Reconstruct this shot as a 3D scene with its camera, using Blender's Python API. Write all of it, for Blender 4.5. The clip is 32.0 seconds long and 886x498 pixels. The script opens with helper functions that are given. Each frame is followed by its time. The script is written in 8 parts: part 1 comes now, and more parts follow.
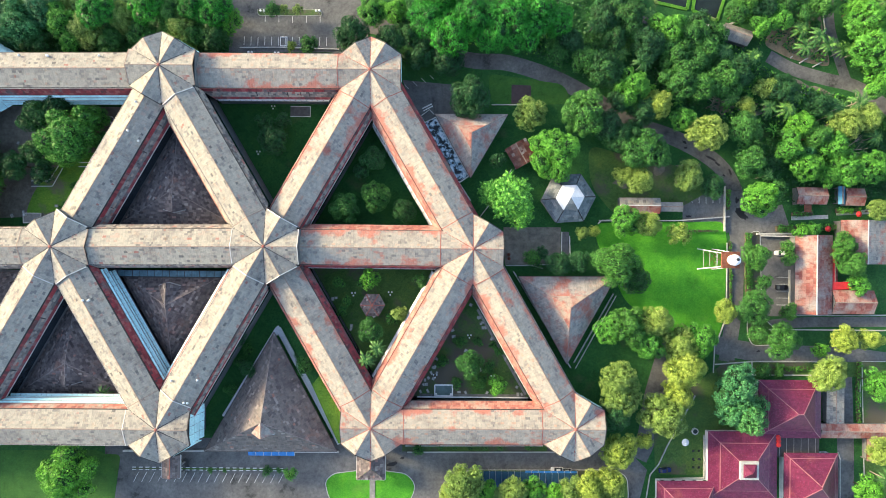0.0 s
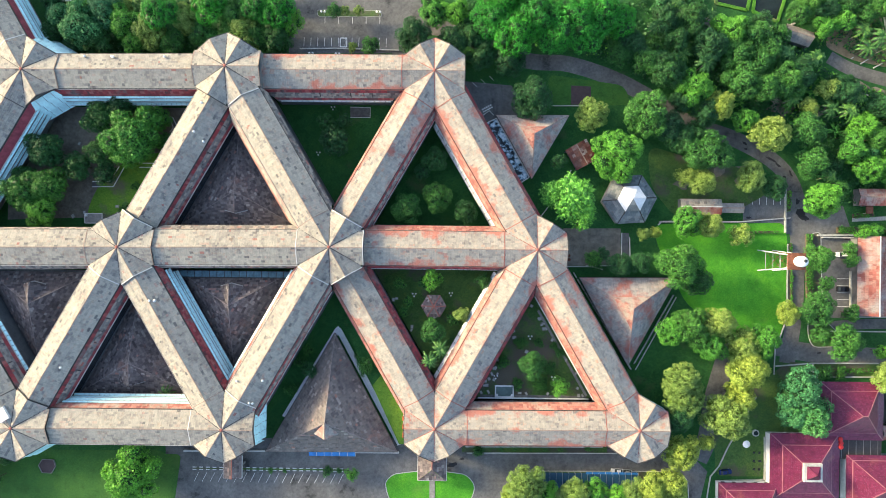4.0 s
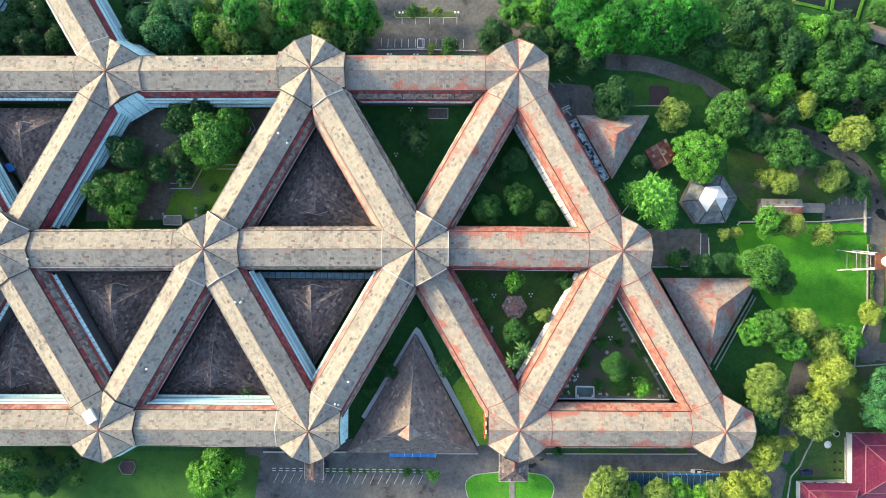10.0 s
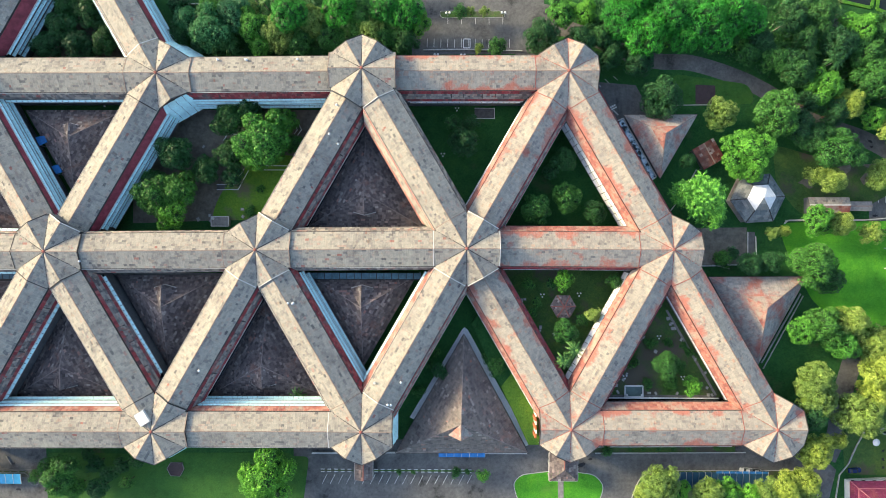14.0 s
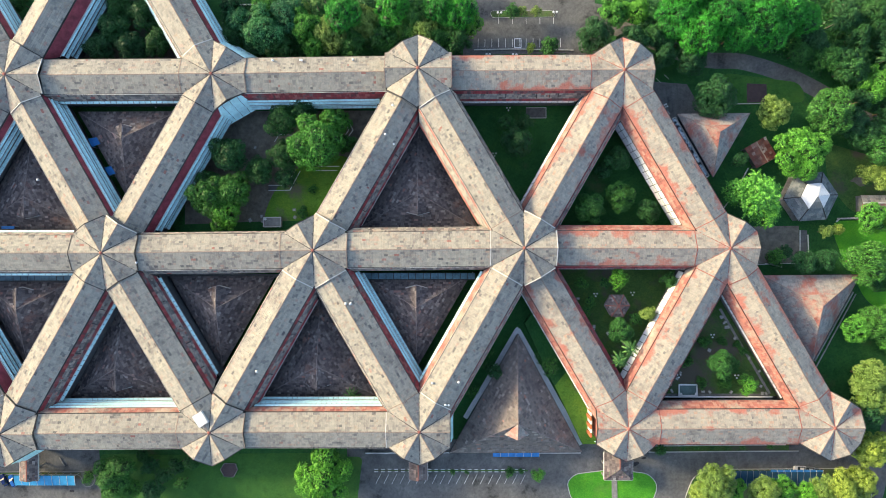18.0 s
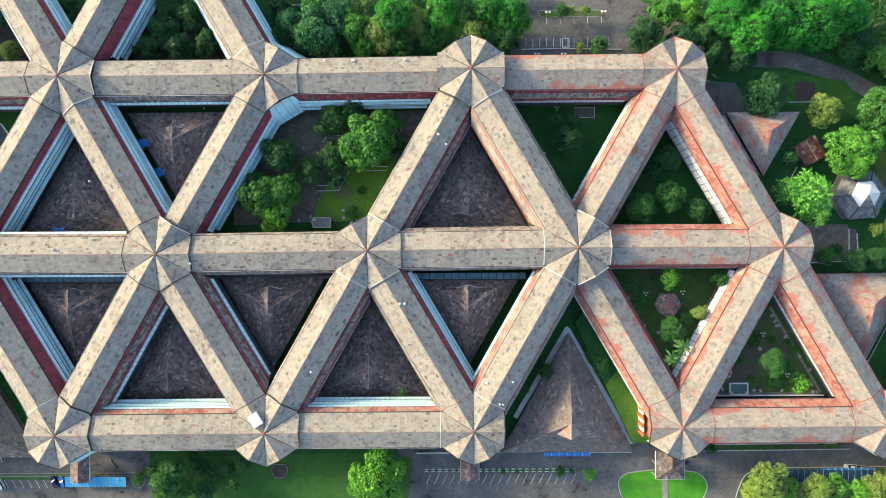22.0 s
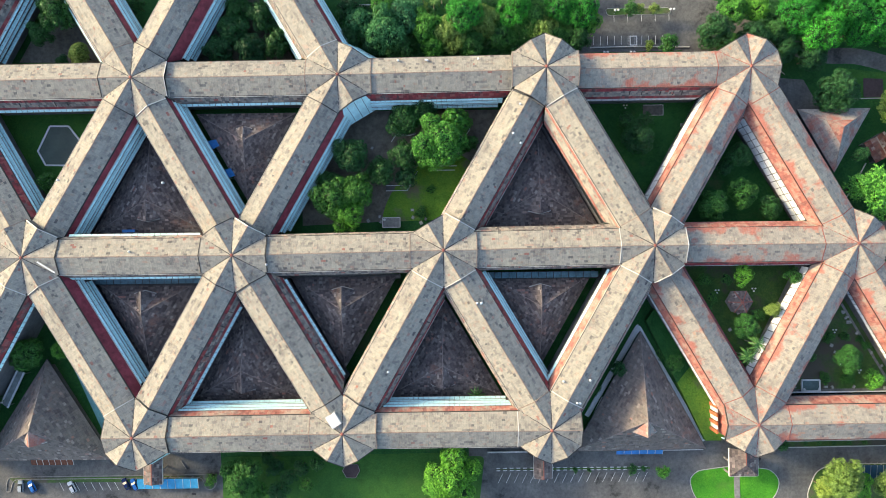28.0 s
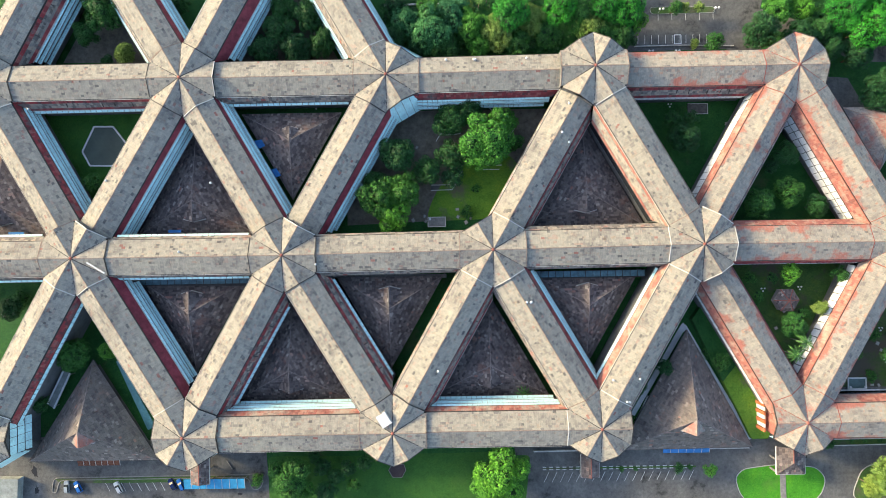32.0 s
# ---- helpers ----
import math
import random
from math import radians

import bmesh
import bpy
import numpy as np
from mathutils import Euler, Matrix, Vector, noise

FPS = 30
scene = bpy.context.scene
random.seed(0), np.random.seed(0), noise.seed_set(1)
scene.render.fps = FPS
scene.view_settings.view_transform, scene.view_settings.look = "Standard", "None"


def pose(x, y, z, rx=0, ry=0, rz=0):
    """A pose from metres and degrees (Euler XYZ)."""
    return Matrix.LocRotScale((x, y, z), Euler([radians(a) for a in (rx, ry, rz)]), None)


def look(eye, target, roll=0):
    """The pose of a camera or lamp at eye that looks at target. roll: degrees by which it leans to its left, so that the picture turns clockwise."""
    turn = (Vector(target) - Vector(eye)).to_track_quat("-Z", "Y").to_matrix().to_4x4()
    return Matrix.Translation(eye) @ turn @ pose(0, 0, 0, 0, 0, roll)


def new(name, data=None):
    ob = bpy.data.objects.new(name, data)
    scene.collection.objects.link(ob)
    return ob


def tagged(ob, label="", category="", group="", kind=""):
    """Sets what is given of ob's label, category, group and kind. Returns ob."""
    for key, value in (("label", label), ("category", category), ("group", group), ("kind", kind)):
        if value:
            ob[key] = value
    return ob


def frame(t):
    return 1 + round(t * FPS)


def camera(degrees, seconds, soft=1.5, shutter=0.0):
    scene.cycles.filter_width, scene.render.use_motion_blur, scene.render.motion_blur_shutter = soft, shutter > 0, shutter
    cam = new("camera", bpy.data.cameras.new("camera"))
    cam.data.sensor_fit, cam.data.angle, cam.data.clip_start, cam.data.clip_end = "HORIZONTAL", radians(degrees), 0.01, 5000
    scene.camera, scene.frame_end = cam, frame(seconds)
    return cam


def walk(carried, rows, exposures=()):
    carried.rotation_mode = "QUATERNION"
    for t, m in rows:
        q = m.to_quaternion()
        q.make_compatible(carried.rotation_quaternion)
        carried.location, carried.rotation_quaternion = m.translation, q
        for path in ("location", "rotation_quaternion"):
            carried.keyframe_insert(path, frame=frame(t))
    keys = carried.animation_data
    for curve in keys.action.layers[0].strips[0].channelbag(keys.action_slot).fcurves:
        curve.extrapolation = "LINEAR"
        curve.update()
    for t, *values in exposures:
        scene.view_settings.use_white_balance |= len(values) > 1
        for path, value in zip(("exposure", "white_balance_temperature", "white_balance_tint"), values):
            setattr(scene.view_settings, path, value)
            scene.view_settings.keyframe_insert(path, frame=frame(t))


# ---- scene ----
cam = camera(76.3, 32.0, soft=0.4)
METRES, EYE, TILT, LEAN, TURN = 143.0, 203.0, -90.0, 0.0, 0.54
ROWS = [
    (0.0, 0.0, 0.0, 0.0, -0.0, 0.0, 0.0),
    (0.5, -0.0181, -0.0002, 0.0003, -0.01, 0.01, 0.01),
    (1.0, -0.0369, -0.0004, 0.0006, 0.03, 0.01, -0.01),
    (1.5, -0.0556, -0.0006, 0.0009, 0.08, 0.02, -0.03),
    (2.0, -0.0736, -0.0008, 0.001, 0.12, 0.02, -0.06),
    (2.5, -0.0912, -0.0009, 0.0011, 0.16, 0.03, -0.08),
    (3.0, -0.1084, -0.0008, 0.0013, 0.2, 0.03, -0.09),
    (3.5, -0.1255, -0.0007, 0.0011, 0.24, 0.04, -0.09),
    (5.5, -0.193, -0.0006, 0.0032, 0.35, -0.04, -0.08),
    (6.0, -0.2096, -0.0006, 0.0035, 0.38, -0.04, -0.07),
    (6.5, -0.226, -0.0007, 0.0039, 0.4, -0.04, -0.06),
    (7.0, -0.2419, -0.0007, 0.0041, 0.43, -0.04, -0.05),
    (7.5, -0.2576, -0.0008, 0.0043, 0.44, -0.05, -0.03),
    (8.0, -0.273, -0.0009, 0.0046, 0.46, -0.05, -0.02),
    (8.5, -0.2881, -0.001, 0.0047, 0.48, -0.05, 0.0),
    (9.0, -0.3031, -0.0011, 0.0051, 0.48, -0.04, 0.03),
    (9.5, -0.3184, -0.0011, 0.0054, 0.48, -0.05, 0.04),
    (10.0, -0.3331, -0.0011, 0.0055, 0.49, -0.05, 0.07),
    (10.5, -0.3478, -0.0012, 0.0056, 0.48, -0.05, 0.1),
    (11.0, -0.3625, -0.0012, 0.0059, 0.47, -0.05, 0.14),
    (11.5, -0.3772, -0.0012, 0.0059, 0.46, -0.05, 0.16),
    (12.0, -0.392, -0.0013, 0.0061, 0.45, -0.06, 0.19),
    (12.5, -0.4073, -0.0015, 0.006, 0.43, -0.04, 0.23),
    (13.0, -0.4226, -0.0017, 0.0061, 0.42, -0.04, 0.27),
    (13.5, -0.4382, -0.0019, 0.0063, 0.39, -0.05, 0.31),
    (14.0, -0.4544, -0.0021, 0.0064, 0.37, -0.06, 0.34),
    (14.5, -0.4701, -0.0022, 0.0075, 0.37, -0.1, 0.38),
    (16.5, -0.5356, -0.003, 0.0066, 0.37, -0.05, 0.52),
    (17.0, -0.5524, -0.0031, 0.0066, 0.35, -0.05, 0.54),
    (17.5, -0.5692, -0.0031, 0.0069, 0.35, -0.06, 0.57),
    (18.0, -0.5856, -0.0032, 0.0066, 0.35, -0.04, 0.6),
    (18.5, -0.6022, -0.0033, 0.007, 0.36, -0.05, 0.63),
    (19.0, -0.6182, -0.0035, 0.0074, 0.37, -0.06, 0.64),
    (19.5, -0.6333, -0.0036, 0.0077, 0.38, -0.07, 0.68),
    (20.0, -0.6489, -0.0038, 0.0075, 0.36, -0.05, 0.71),
    (20.5, -0.6644, -0.004, 0.0075, 0.34, -0.05, 0.75),
    (21.0, -0.6791, -0.004, 0.0074, 0.34, -0.04, 0.76),
    (21.5, -0.6945, -0.0041, 0.0079, 0.32, -0.05, 0.82),
    (22.0, -0.7091, -0.0041, 0.0078, 0.33, -0.04, 0.84),
    (22.5, -0.724, -0.0041, 0.0085, 0.32, -0.07, 0.87),
    (23.0, -0.7389, -0.004, 0.0091, 0.31, -0.1, 0.92),
    (23.5, -0.754, -0.004, 0.0081, 0.31, -0.05, 0.95),
    (24.0, -0.7688, -0.004, 0.0089, 0.31, -0.08, 0.98),
    (24.5, -0.7832, -0.0039, 0.0087, 0.32, -0.06, 1.01),
    (25.0, -0.7984, -0.004, 0.0091, 0.29, -0.08, 1.05),
    (25.5, -0.8128, -0.0038, 0.0091, 0.28, -0.07, 1.08),
    (27.5, -0.8707, -0.0041, 0.0111, 0.26, -0.12, 1.23),
    (28.0, -0.8854, -0.0042, 0.0114, 0.25, -0.13, 1.28),
    (28.5, -0.9, -0.0043, 0.0118, 0.25, -0.14, 1.31),
    (29.0, -0.9145, -0.0043, 0.0118, 0.25, -0.13, 1.35),
    (29.5, -0.929, -0.0044, 0.0122, 0.25, -0.14, 1.39),
    (30.0, -0.9426, -0.0045, 0.0121, 0.24, -0.14, 1.41),
    (30.5, -0.9573, -0.0046, 0.0123, 0.22, -0.14, 1.46),
    (31.0, -0.9708, -0.0047, 0.0127, 0.24, -0.15, 1.48),
    (31.5, -0.9853, -0.0048, 0.0129, 0.22, -0.16, 1.54),
    (32.0, -0.9997, -0.0048, 0.0132, 0.2, -0.16, 1.46),
]
walk(cam, [(t, pose(0, 0, EYE, TILT, LEAN, TURN) @ pose(METRES * x, METRES * y, METRES * z, 90 + pitch, roll, yaw)) for t, x, y, z, yaw, pitch, roll in ROWS], exposures=[(0.0, 1.77), (14.0, 1.55), (32.0, 1.46)])

# ---- daylight: a low hazy sun in the west, soft-edged shadows ----
SUN_ELEV, SUN_AZ = 16.5, 291.0          # degrees; azimuth clockwise from north (+y)
world = bpy.data.worlds.new("world")
world.use_nodes = True
scene.world = world
sky = world.node_tree.nodes.new("ShaderNodeTexSky")
sky.sky_type, sky.sun_disc = "NISHITA", False
sky.sun_elevation, sky.sun_rotation = radians(SUN_ELEV), radians(SUN_AZ)
sky.air_density, sky.dust_density, sky.ozone_density = 1.0, 2.2, 1.2
back = world.node_tree.nodes["Background"]
back.inputs["Strength"].default_value = 0.15
world.node_tree.links.new(sky.outputs[0], back.inputs["Color"])
sun = new("sun", bpy.data.lights.new("sun", "SUN"))
sun.data.energy, sun.data.angle, sun.data.color = 3.1, radians(10.0), (1.0, 0.825, 0.50)
sun_from = Vector((math.sin(radians(SUN_AZ)) * math.cos(radians(SUN_ELEV)), math.cos(radians(SUN_AZ)) * math.cos(radians(SUN_ELEV)), math.sin(radians(SUN_ELEV))))
sun.matrix_world = look(sun_from * 400, (0, 0, 0))


# ---- materials ----
def shader(name, rough=0.8, metal=0.0):
    m = bpy.data.materials.new(name)
    m.use_nodes = True
    nt = m.node_tree
    b = nt.nodes["Principled BSDF"]
    b.inputs["Roughness"].default_value, b.inputs["Metallic"].default_value = rough, metal
    b.inputs["Specular IOR Level"].default_value = 0.3
    return m, nt, b


def node(nt, kind, **values):
    n = nt.nodes.new(kind)
    for k, v in values.items():
        n.inputs[k.replace("_", " ")].default_value = v
    return n


def ramp(nt, source, stops):
    n = nt.nodes.new("ShaderNodeValToRGB")
    e = n.color_ramp.elements
    while len(e) < len(stops):
        e.new(0.5)
    for i, (at, c) in enumerate(stops):
        e[i].position, e[i].color = at, (*c, 1)
    nt.links.new(source, n.inputs[0])
    return n.outputs[0]


def mix(nt, fac, a, b, how="MIX"):
    n = nt.nodes.new("ShaderNodeMix")
    n.data_type, n.blend_type = "RGBA", how
    for s, v in ((0, fac), (6, a), (7, b)):
        if isinstance(v, (int, float)):
            n.inputs[s].default_value = v
        elif isinstance(v, tuple):
            n.inputs[s].default_value = (*v, 1)
        else:
            nt.links.new(v, n.inputs[s])
    return n.outputs[2]


def world_noise(nt, scale, detail=4.0, rough=0.6):
    g = nt.nodes.new("ShaderNodeNewGeometry")
    n = node(nt, "ShaderNodeTexNoise", Scale=scale, Detail=detail, Roughness=rough)
    nt.links.new(g.outputs["Position"], n.inputs["Vector"])
    return n.outputs["Fac"]


def island(nt):
    return nt.nodes.new("ShaderNodeNewGeometry").outputs["Random Per Island"]


def relief(nt, b, height, strength, distance):
    n = node(nt, "ShaderNodeBump", Strength=strength, Distance=distance)
    nt.links.new(height, n.inputs["Height"])
    nt.links.new(n.outputs[0], b.inputs["Normal"])


def mapped(nt, source, lo, hi):
    n = node(nt, "ShaderNodeMapRange")
    n.inputs["From Min"].default_value, n.inputs["From Max"].default_value = lo, hi
    nt.links.new(source, n.inputs["Value"])
    return n.outputs[0]


def tile_sheet(name, tones, stain, stain_from, stain_to, rib=5.0, rough=0.85, ridge_rust=0.0):
    """Weathered corrugated roof sheets: every sheet its own tone, rust-red stains, fine ribs down the slope."""
    m, nt, b = shader(name, rough)
    own = nt.nodes.new("ShaderNodeObjectInfo")
    total = node(nt, "ShaderNodeMath")
    total.operation = "ADD"
    nt.links.new(island(nt), total.inputs[0])
    nt.links.new(own.outputs["Random"], total.inputs[1])
    turn = node(nt, "ShaderNodeMath")
    turn.operation = "FRACT"
    nt.links.new(total.outputs[0], turn.inputs[0])
    tone = ramp(nt, turn.outputs[0], tones)
    blot = world_noise(nt, 0.16, 5, 0.65)
    uv = nt.nodes.new("ShaderNodeUVMap")
    if ridge_rust:
        # rust gathers below the ridge and along the lower edge
        xyz = nt.nodes.new("ShaderNodeSeparateXYZ")
        nt.links.new(uv.outputs[0], xyz.inputs[0])
        band = ramp(nt, mapped(nt, xyz.outputs[1], 0.0, 6.2), [(0.0, (0.45, 0.45, 0.45)), (0.07, (0.05, 0.05, 0.05)), (0.5, (0, 0, 0)), (0.8, (0.55, 0.55, 0.55)), (1.0, (1, 1, 1))])
        add = node(nt, "ShaderNodeMath")
        add.operation = "MULTIPLY_ADD"
        nt.links.new(band, add.inputs[0])
        add.inputs[1].default_value = ridge_rust
        nt.links.new(blot, add.inputs[2])
        blot = add.outputs[0]
    patch = ramp(nt, blot, [(stain_from, (0, 0, 0)), (stain_to, (1, 1, 1))])
    col = mix(nt, patch, tone, stain)
    soot = ramp(nt, world_noise(nt, 3.4, 6, 0.85), [(0.34, (0.70, 0.695, 0.69)), (0.46, (0.98, 0.98, 0.98)), (0.66, (1.16, 1.155, 1.14))])
    col = mix(nt, 1.0, col, soot, "MULTIPLY")
    spots = ramp(nt, world_noise(nt, 0.55, 5, 0.7), [(0.56, (1, 1, 1)), (0.70, (0.98, 0.80, 0.72))])
    col = mix(nt, 1.0, col, spots, "MULTIPLY")
    grime = ramp(nt, world_noise(nt, 0.42, 7, 0.78), [(0.36, (0.77, 0.765, 0.78)), (0.46, (0.97, 0.97, 0.97)), (0.62, (1.06, 1.05, 1.03))])
    col = mix(nt, 1.0, col, grime, "MULTIPLY")
    # rain streaks down the slope and the shade of the ribs' dirt
    long = node(nt, "ShaderNodeMapping")
    long.inputs["Scale"].default_value = (2.6, 0.16, 1.0)
    nt.links.new(uv.outputs[0], long.inputs["Vector"])
    run = node(nt, "ShaderNodeTexNoise", Scale=1.0, Detail=5.0, Roughness=0.75)
    nt.links.new(long.outputs[0], run.inputs["Vector"])
    streak = ramp(nt, run.outputs["Fac"], [(0.32, (0.78, 0.78, 0.79)), (0.5, (1, 1, 1)), (0.68, (1.09, 1.085, 1.06))])
    col = mix(nt, 1.0, col, streak, "MULTIPLY")
    large = ramp(nt, world_noise(nt, 0.07, 6, 0.7), [(0.34, (0.72, 0.71, 0.72)), (0.46, (0.98, 0.97, 0.96)), (0.66, (1.07, 1.055, 1.01))])
    col = mix(nt, 1.0, col, large, "MULTIPLY")
    nt.links.new(col, b.inputs["Base Color"])
    wave = node(nt, "ShaderNodeTexWave", Scale=rib * 0.17, Distortion=0.15)
    nt.links.new(uv.outputs[0], wave.inputs["Vector"])
    relief(nt, b, wave.outputs["Fac"], 0.3, 0.04)
    return m


def plain(name, colour, rough=0.7, vary=0.25, scale=1.2, metal=0.0, bump=0.0):
    m, nt, b = shader(name, rough, metal)
    dark = tuple(c * (1 - vary) for c in colour)
    light = tuple(min(1, c * (1 + vary * 0.6)) for c in colour)
    col = ramp(nt, world_noise(nt, scale, 6, 0.7), [(0.3, dark), (0.7, light)])
    big = ramp(nt, world_noise(nt, scale * 0.12, 3, 0.6), [(0.3, (0.82, 0.82, 0.82)), (0.7, (1.1, 1.1, 1.1))])
    nt.links.new(mix(nt, 1.0, col, big, "MULTIPLY"), b.inputs["Base Color"])
    if bump:
        relief(nt, b, world_noise(nt, scale * 6, 4, 0.7), 0.5, bump)
    return m


def foliage(name, lo, mid, hi):
    m, nt, b = shader(name, 0.55)
    leaf = ramp(nt, island(nt), [(0.0, lo), (0.55, mid), (1.0, hi)])
    oi = nt.nodes.new("ShaderNodeObjectInfo")
    tint = ramp(nt, oi.outputs["Random"], [(0.0, (0.72, 0.8, 0.85)), (0.5, (1, 1, 1)), (1.0, (1.28, 1.15, 0.85))])
    nt.links.new(mix(nt, 1.0, leaf, tint, "MULTIPLY"), b.inputs["Base Color"])
    b.inputs["Subsurface Weight"].default_value = 0.0
    b.inputs["Transmission Weight"].default_value = 0.0
    return m


def grass(name, lo, mid, hi, dirt, dirt_from, dirt_to):
    m, nt, b = shader(name, 0.9)
    fine = ramp(nt, world_noise(nt, 1.6, 6, 0.75), [(0.25, lo), (0.5, mid), (0.78, hi)])
    bare = ramp(nt, world_noise(nt, 0.075, 5, 0.62), [(dirt_from, (0, 0, 0)), (dirt_to, (1, 1, 1))])
    drift = ramp(nt, world_noise(nt, 0.21, 6, 0.72), [(0.3, (0.62, 0.70, 0.62)), (0.48, (1, 1, 1)), (0.62, (1.25, 1.08, 0.95)), (0.74, (1.65, 1.18, 1.1))])
    blade = ramp(nt, world_noise(nt, 5.5, 4, 0.8), [(0.32, (0.6, 0.64, 0.6)), (0.66, (1.25, 1.2, 1.2))])
    fine = mix(nt, 1.0, mix(nt, 1.0, fine, drift, "MULTIPLY"), blade, "MULTIPLY")
    nt.links.new(mix(nt, bare, fine, dirt), b.inputs["Base Color"])
    relief(nt, b, world_noise(nt, 7.0, 3, 0.8), 0.8, 0.15)
    return m


GREY_TONES = [(0.0, (0.13, 0.128, 0.13)), (0.02, (0.18, 0.176, 0.172)), (0.045, (0.225, 0.218, 0.208)), (0.22, (0.282, 0.271, 0.246)), (0.3, (0.305, 0.292, 0.262)), (0.65, (0.328, 0.313, 0.278)), (0.93, (0.352, 0.335, 0.293)), (0.99, (0.34, 0.27, 0.24)), (1.0, (0.30, 0.14, 0.125))]
m_roof = tile_sheet("weathered_grey_sheet", GREY_TONES, (0.40, 0.30, 0.24), 0.62, 0.85)
m_roof_east = tile_sheet("weathered_rusty_sheet", [(0.0, (0.17, 0.165, 0.165)), (0.03, (0.25, 0.238, 0.225)), (0.25, (0.305, 0.288, 0.262)), (0.6, (0.33, 0.31, 0.275)), (0.93, (0.37, 0.342, 0.30)), (1.0, (0.38, 0.25, 0.20))], (0.40, 0.16, 0.128), 0.60, 0.72, ridge_rust=0.19)
m_hall_east = tile_sheet("grey_hall_sheet_with_rust", [(0.0, (0.24, 0.22, 0.215)), (0.5, (0.32, 0.30, 0.285)), (1.0, (0.37, 0.33, 0.30))], (0.37, 0.15, 0.125), 0.48, 0.64)
m_roof_hall = tile_sheet("brown_grey_hall_tile", [(0.0, (0.085, 0.071, 0.073)), (0.3, (0.14, 0.117, 0.117)), (0.65, (0.182, 0.153, 0.15)), (0.93, (0.235, 0.20, 0.192)), (0.97, (0.36, 0.33, 0.31)), (1.0, (0.30, 0.15, 0.13))], (0.28, 0.15, 0.12), 0.58, 0.78, rib=3)
m_hall_pale = tile_sheet("grey_brown_hall_tile", [(0.0, (0.12, 0.104, 0.10)), (0.2, (0.16, 0.14, 0.134)), (0.6, (0.185, 0.16, 0.15)), (0.94, (0.215, 0.185, 0.172)), (0.98, (0.34, 0.30, 0.28)), (1.0, (0.30, 0.15, 0.12))], (0.30, 0.17, 0.14), 0.60, 0.80, rib=3)
m_skirt_red = tile_sheet("crimson_skirt_sheet", [(0.0, (0.10, 0.055, 0.06)), (0.2, (0.20, 0.045, 0.052)), (0.7, (0.31, 0.052, 0.062)), (1.0, (0.32, 0.12, 0.11))], (0.16, 0.13, 0.13), 0.53, 0.64)
m_skirt_tile = tile_sheet("sooty_skirt_sheet", [(0.0, (0.11, 0.10, 0.10)), (0.5, (0.22, 0.205, 0.195)), (0.85, (0.32, 0.29, 0.255)), (0.97, (0.34, 0.27, 0.23)), (1.0, (0.32, 0.10, 0.09))], (0.31, 0.12, 0.10), 0.60, 0.72)
m_skirt_salmon = tile_sheet("salmon_skirt_sheet", [(0.0, (0.24, 0.10, 0.09)), (0.5, (0.355, 0.135, 0.112)), (1.0, (0.39, 0.22, 0.18))], (0.34, 0.29, 0.25), 0.50, 0.64)
m_skirt_plain = plain("plum_red_painted_sheet", (0.255, 0.043, 0.062), 0.6, 0.5, 0.5)
m_magenta = tile_sheet("magenta_glazed_tile", [(0.0, (0.115, 0.018, 0.048)), (0.5, (0.135, 0.021, 0.058)), (1.0, (0.16, 0.03, 0.07))], (0.27, 0.09, 0.08), 0.60, 0.85, rib=5, rough=0.33)
m_terracotta = plain("orange_terracotta_paint", (0.50, 0.16, 0.07), 0.7, 0.25, 0.9)
m_magenta_cap = plain("magenta_hip_cap", (0.32, 0.14, 0.155), 0.4, 0.3, 2.0)
m_red_house = tile_sheet("rusty_red_house_sheet", [(0.0, (0.22, 0.07, 0.06)), (0.5, (0.30, 0.11, 0.09)), (1.0, (0.34, 0.19, 0.16))], (0.33, 0.29, 0.27), 0.44, 0.64)
m_rust_patch = tile_sheet("patched_rusty_sheet", [(0.0, (0.10, 0.035, 0.028)), (0.6, (0.18, 0.06, 0.045)), (0.85, (0.24, 0.16, 0.14)), (1.0, (0.42, 0.38, 0.35))], (0.14, 0.08, 0.07), 0.5, 0.7)
m_hip = plain("brown_hip_cap", (0.26, 0.215, 0.20), 0.9, 0.5, 1.4)
m_rust = plain("rusted_iron", (0.17, 0.065, 0.04), 0.9, 0.5, 1.5)
m_ridge_grey = plain("faded_ridge_cap", (0.31, 0.235, 0.195), 0.85, 0.4, 1.5)
m_ridge_red = plain("terracotta_ridge_cap", (0.34, 0.12, 0.095), 0.85, 0.35, 2.0)
m_fascia = plain("dark_wet_gutter", (0.055, 0.05, 0.05), 0.7, 0.4, 1.0)
m_flash = plain("white_flashing", (0.62, 0.60, 0.57), 0.6, 0.25, 1.4)
m_white = plain("chalky_white_paint", (0.74, 0.75, 0.76), 0.6, 0.15, 0.9)
m_screen = plain("pale_cyan_white_panel", (0.60, 0.90, 0.95), 0.3, 0.2, 1.3)
m_wall = plain("stained_plaster", (0.15, 0.155, 0.16), 0.85, 0.3, 0.6)
m_dark = plain("dark_glass_band", (0.03, 0.04, 0.05), 0.25, 0.3, 0.5)
m_concrete = plain("damp_concrete", (0.27, 0.26, 0.245), 0.9, 0.35, 0.9, bump=0.02)
m_asphalt, nt, bb = shader("worn_asphalt", 0.85)
col = ramp(nt, world_noise(nt, 0.9, 6, 0.75), [(0.3, (0.085, 0.086, 0.086)), (0.5, (0.125, 0.125, 0.124)), (0.72, (0.165, 0.164, 0.16))])
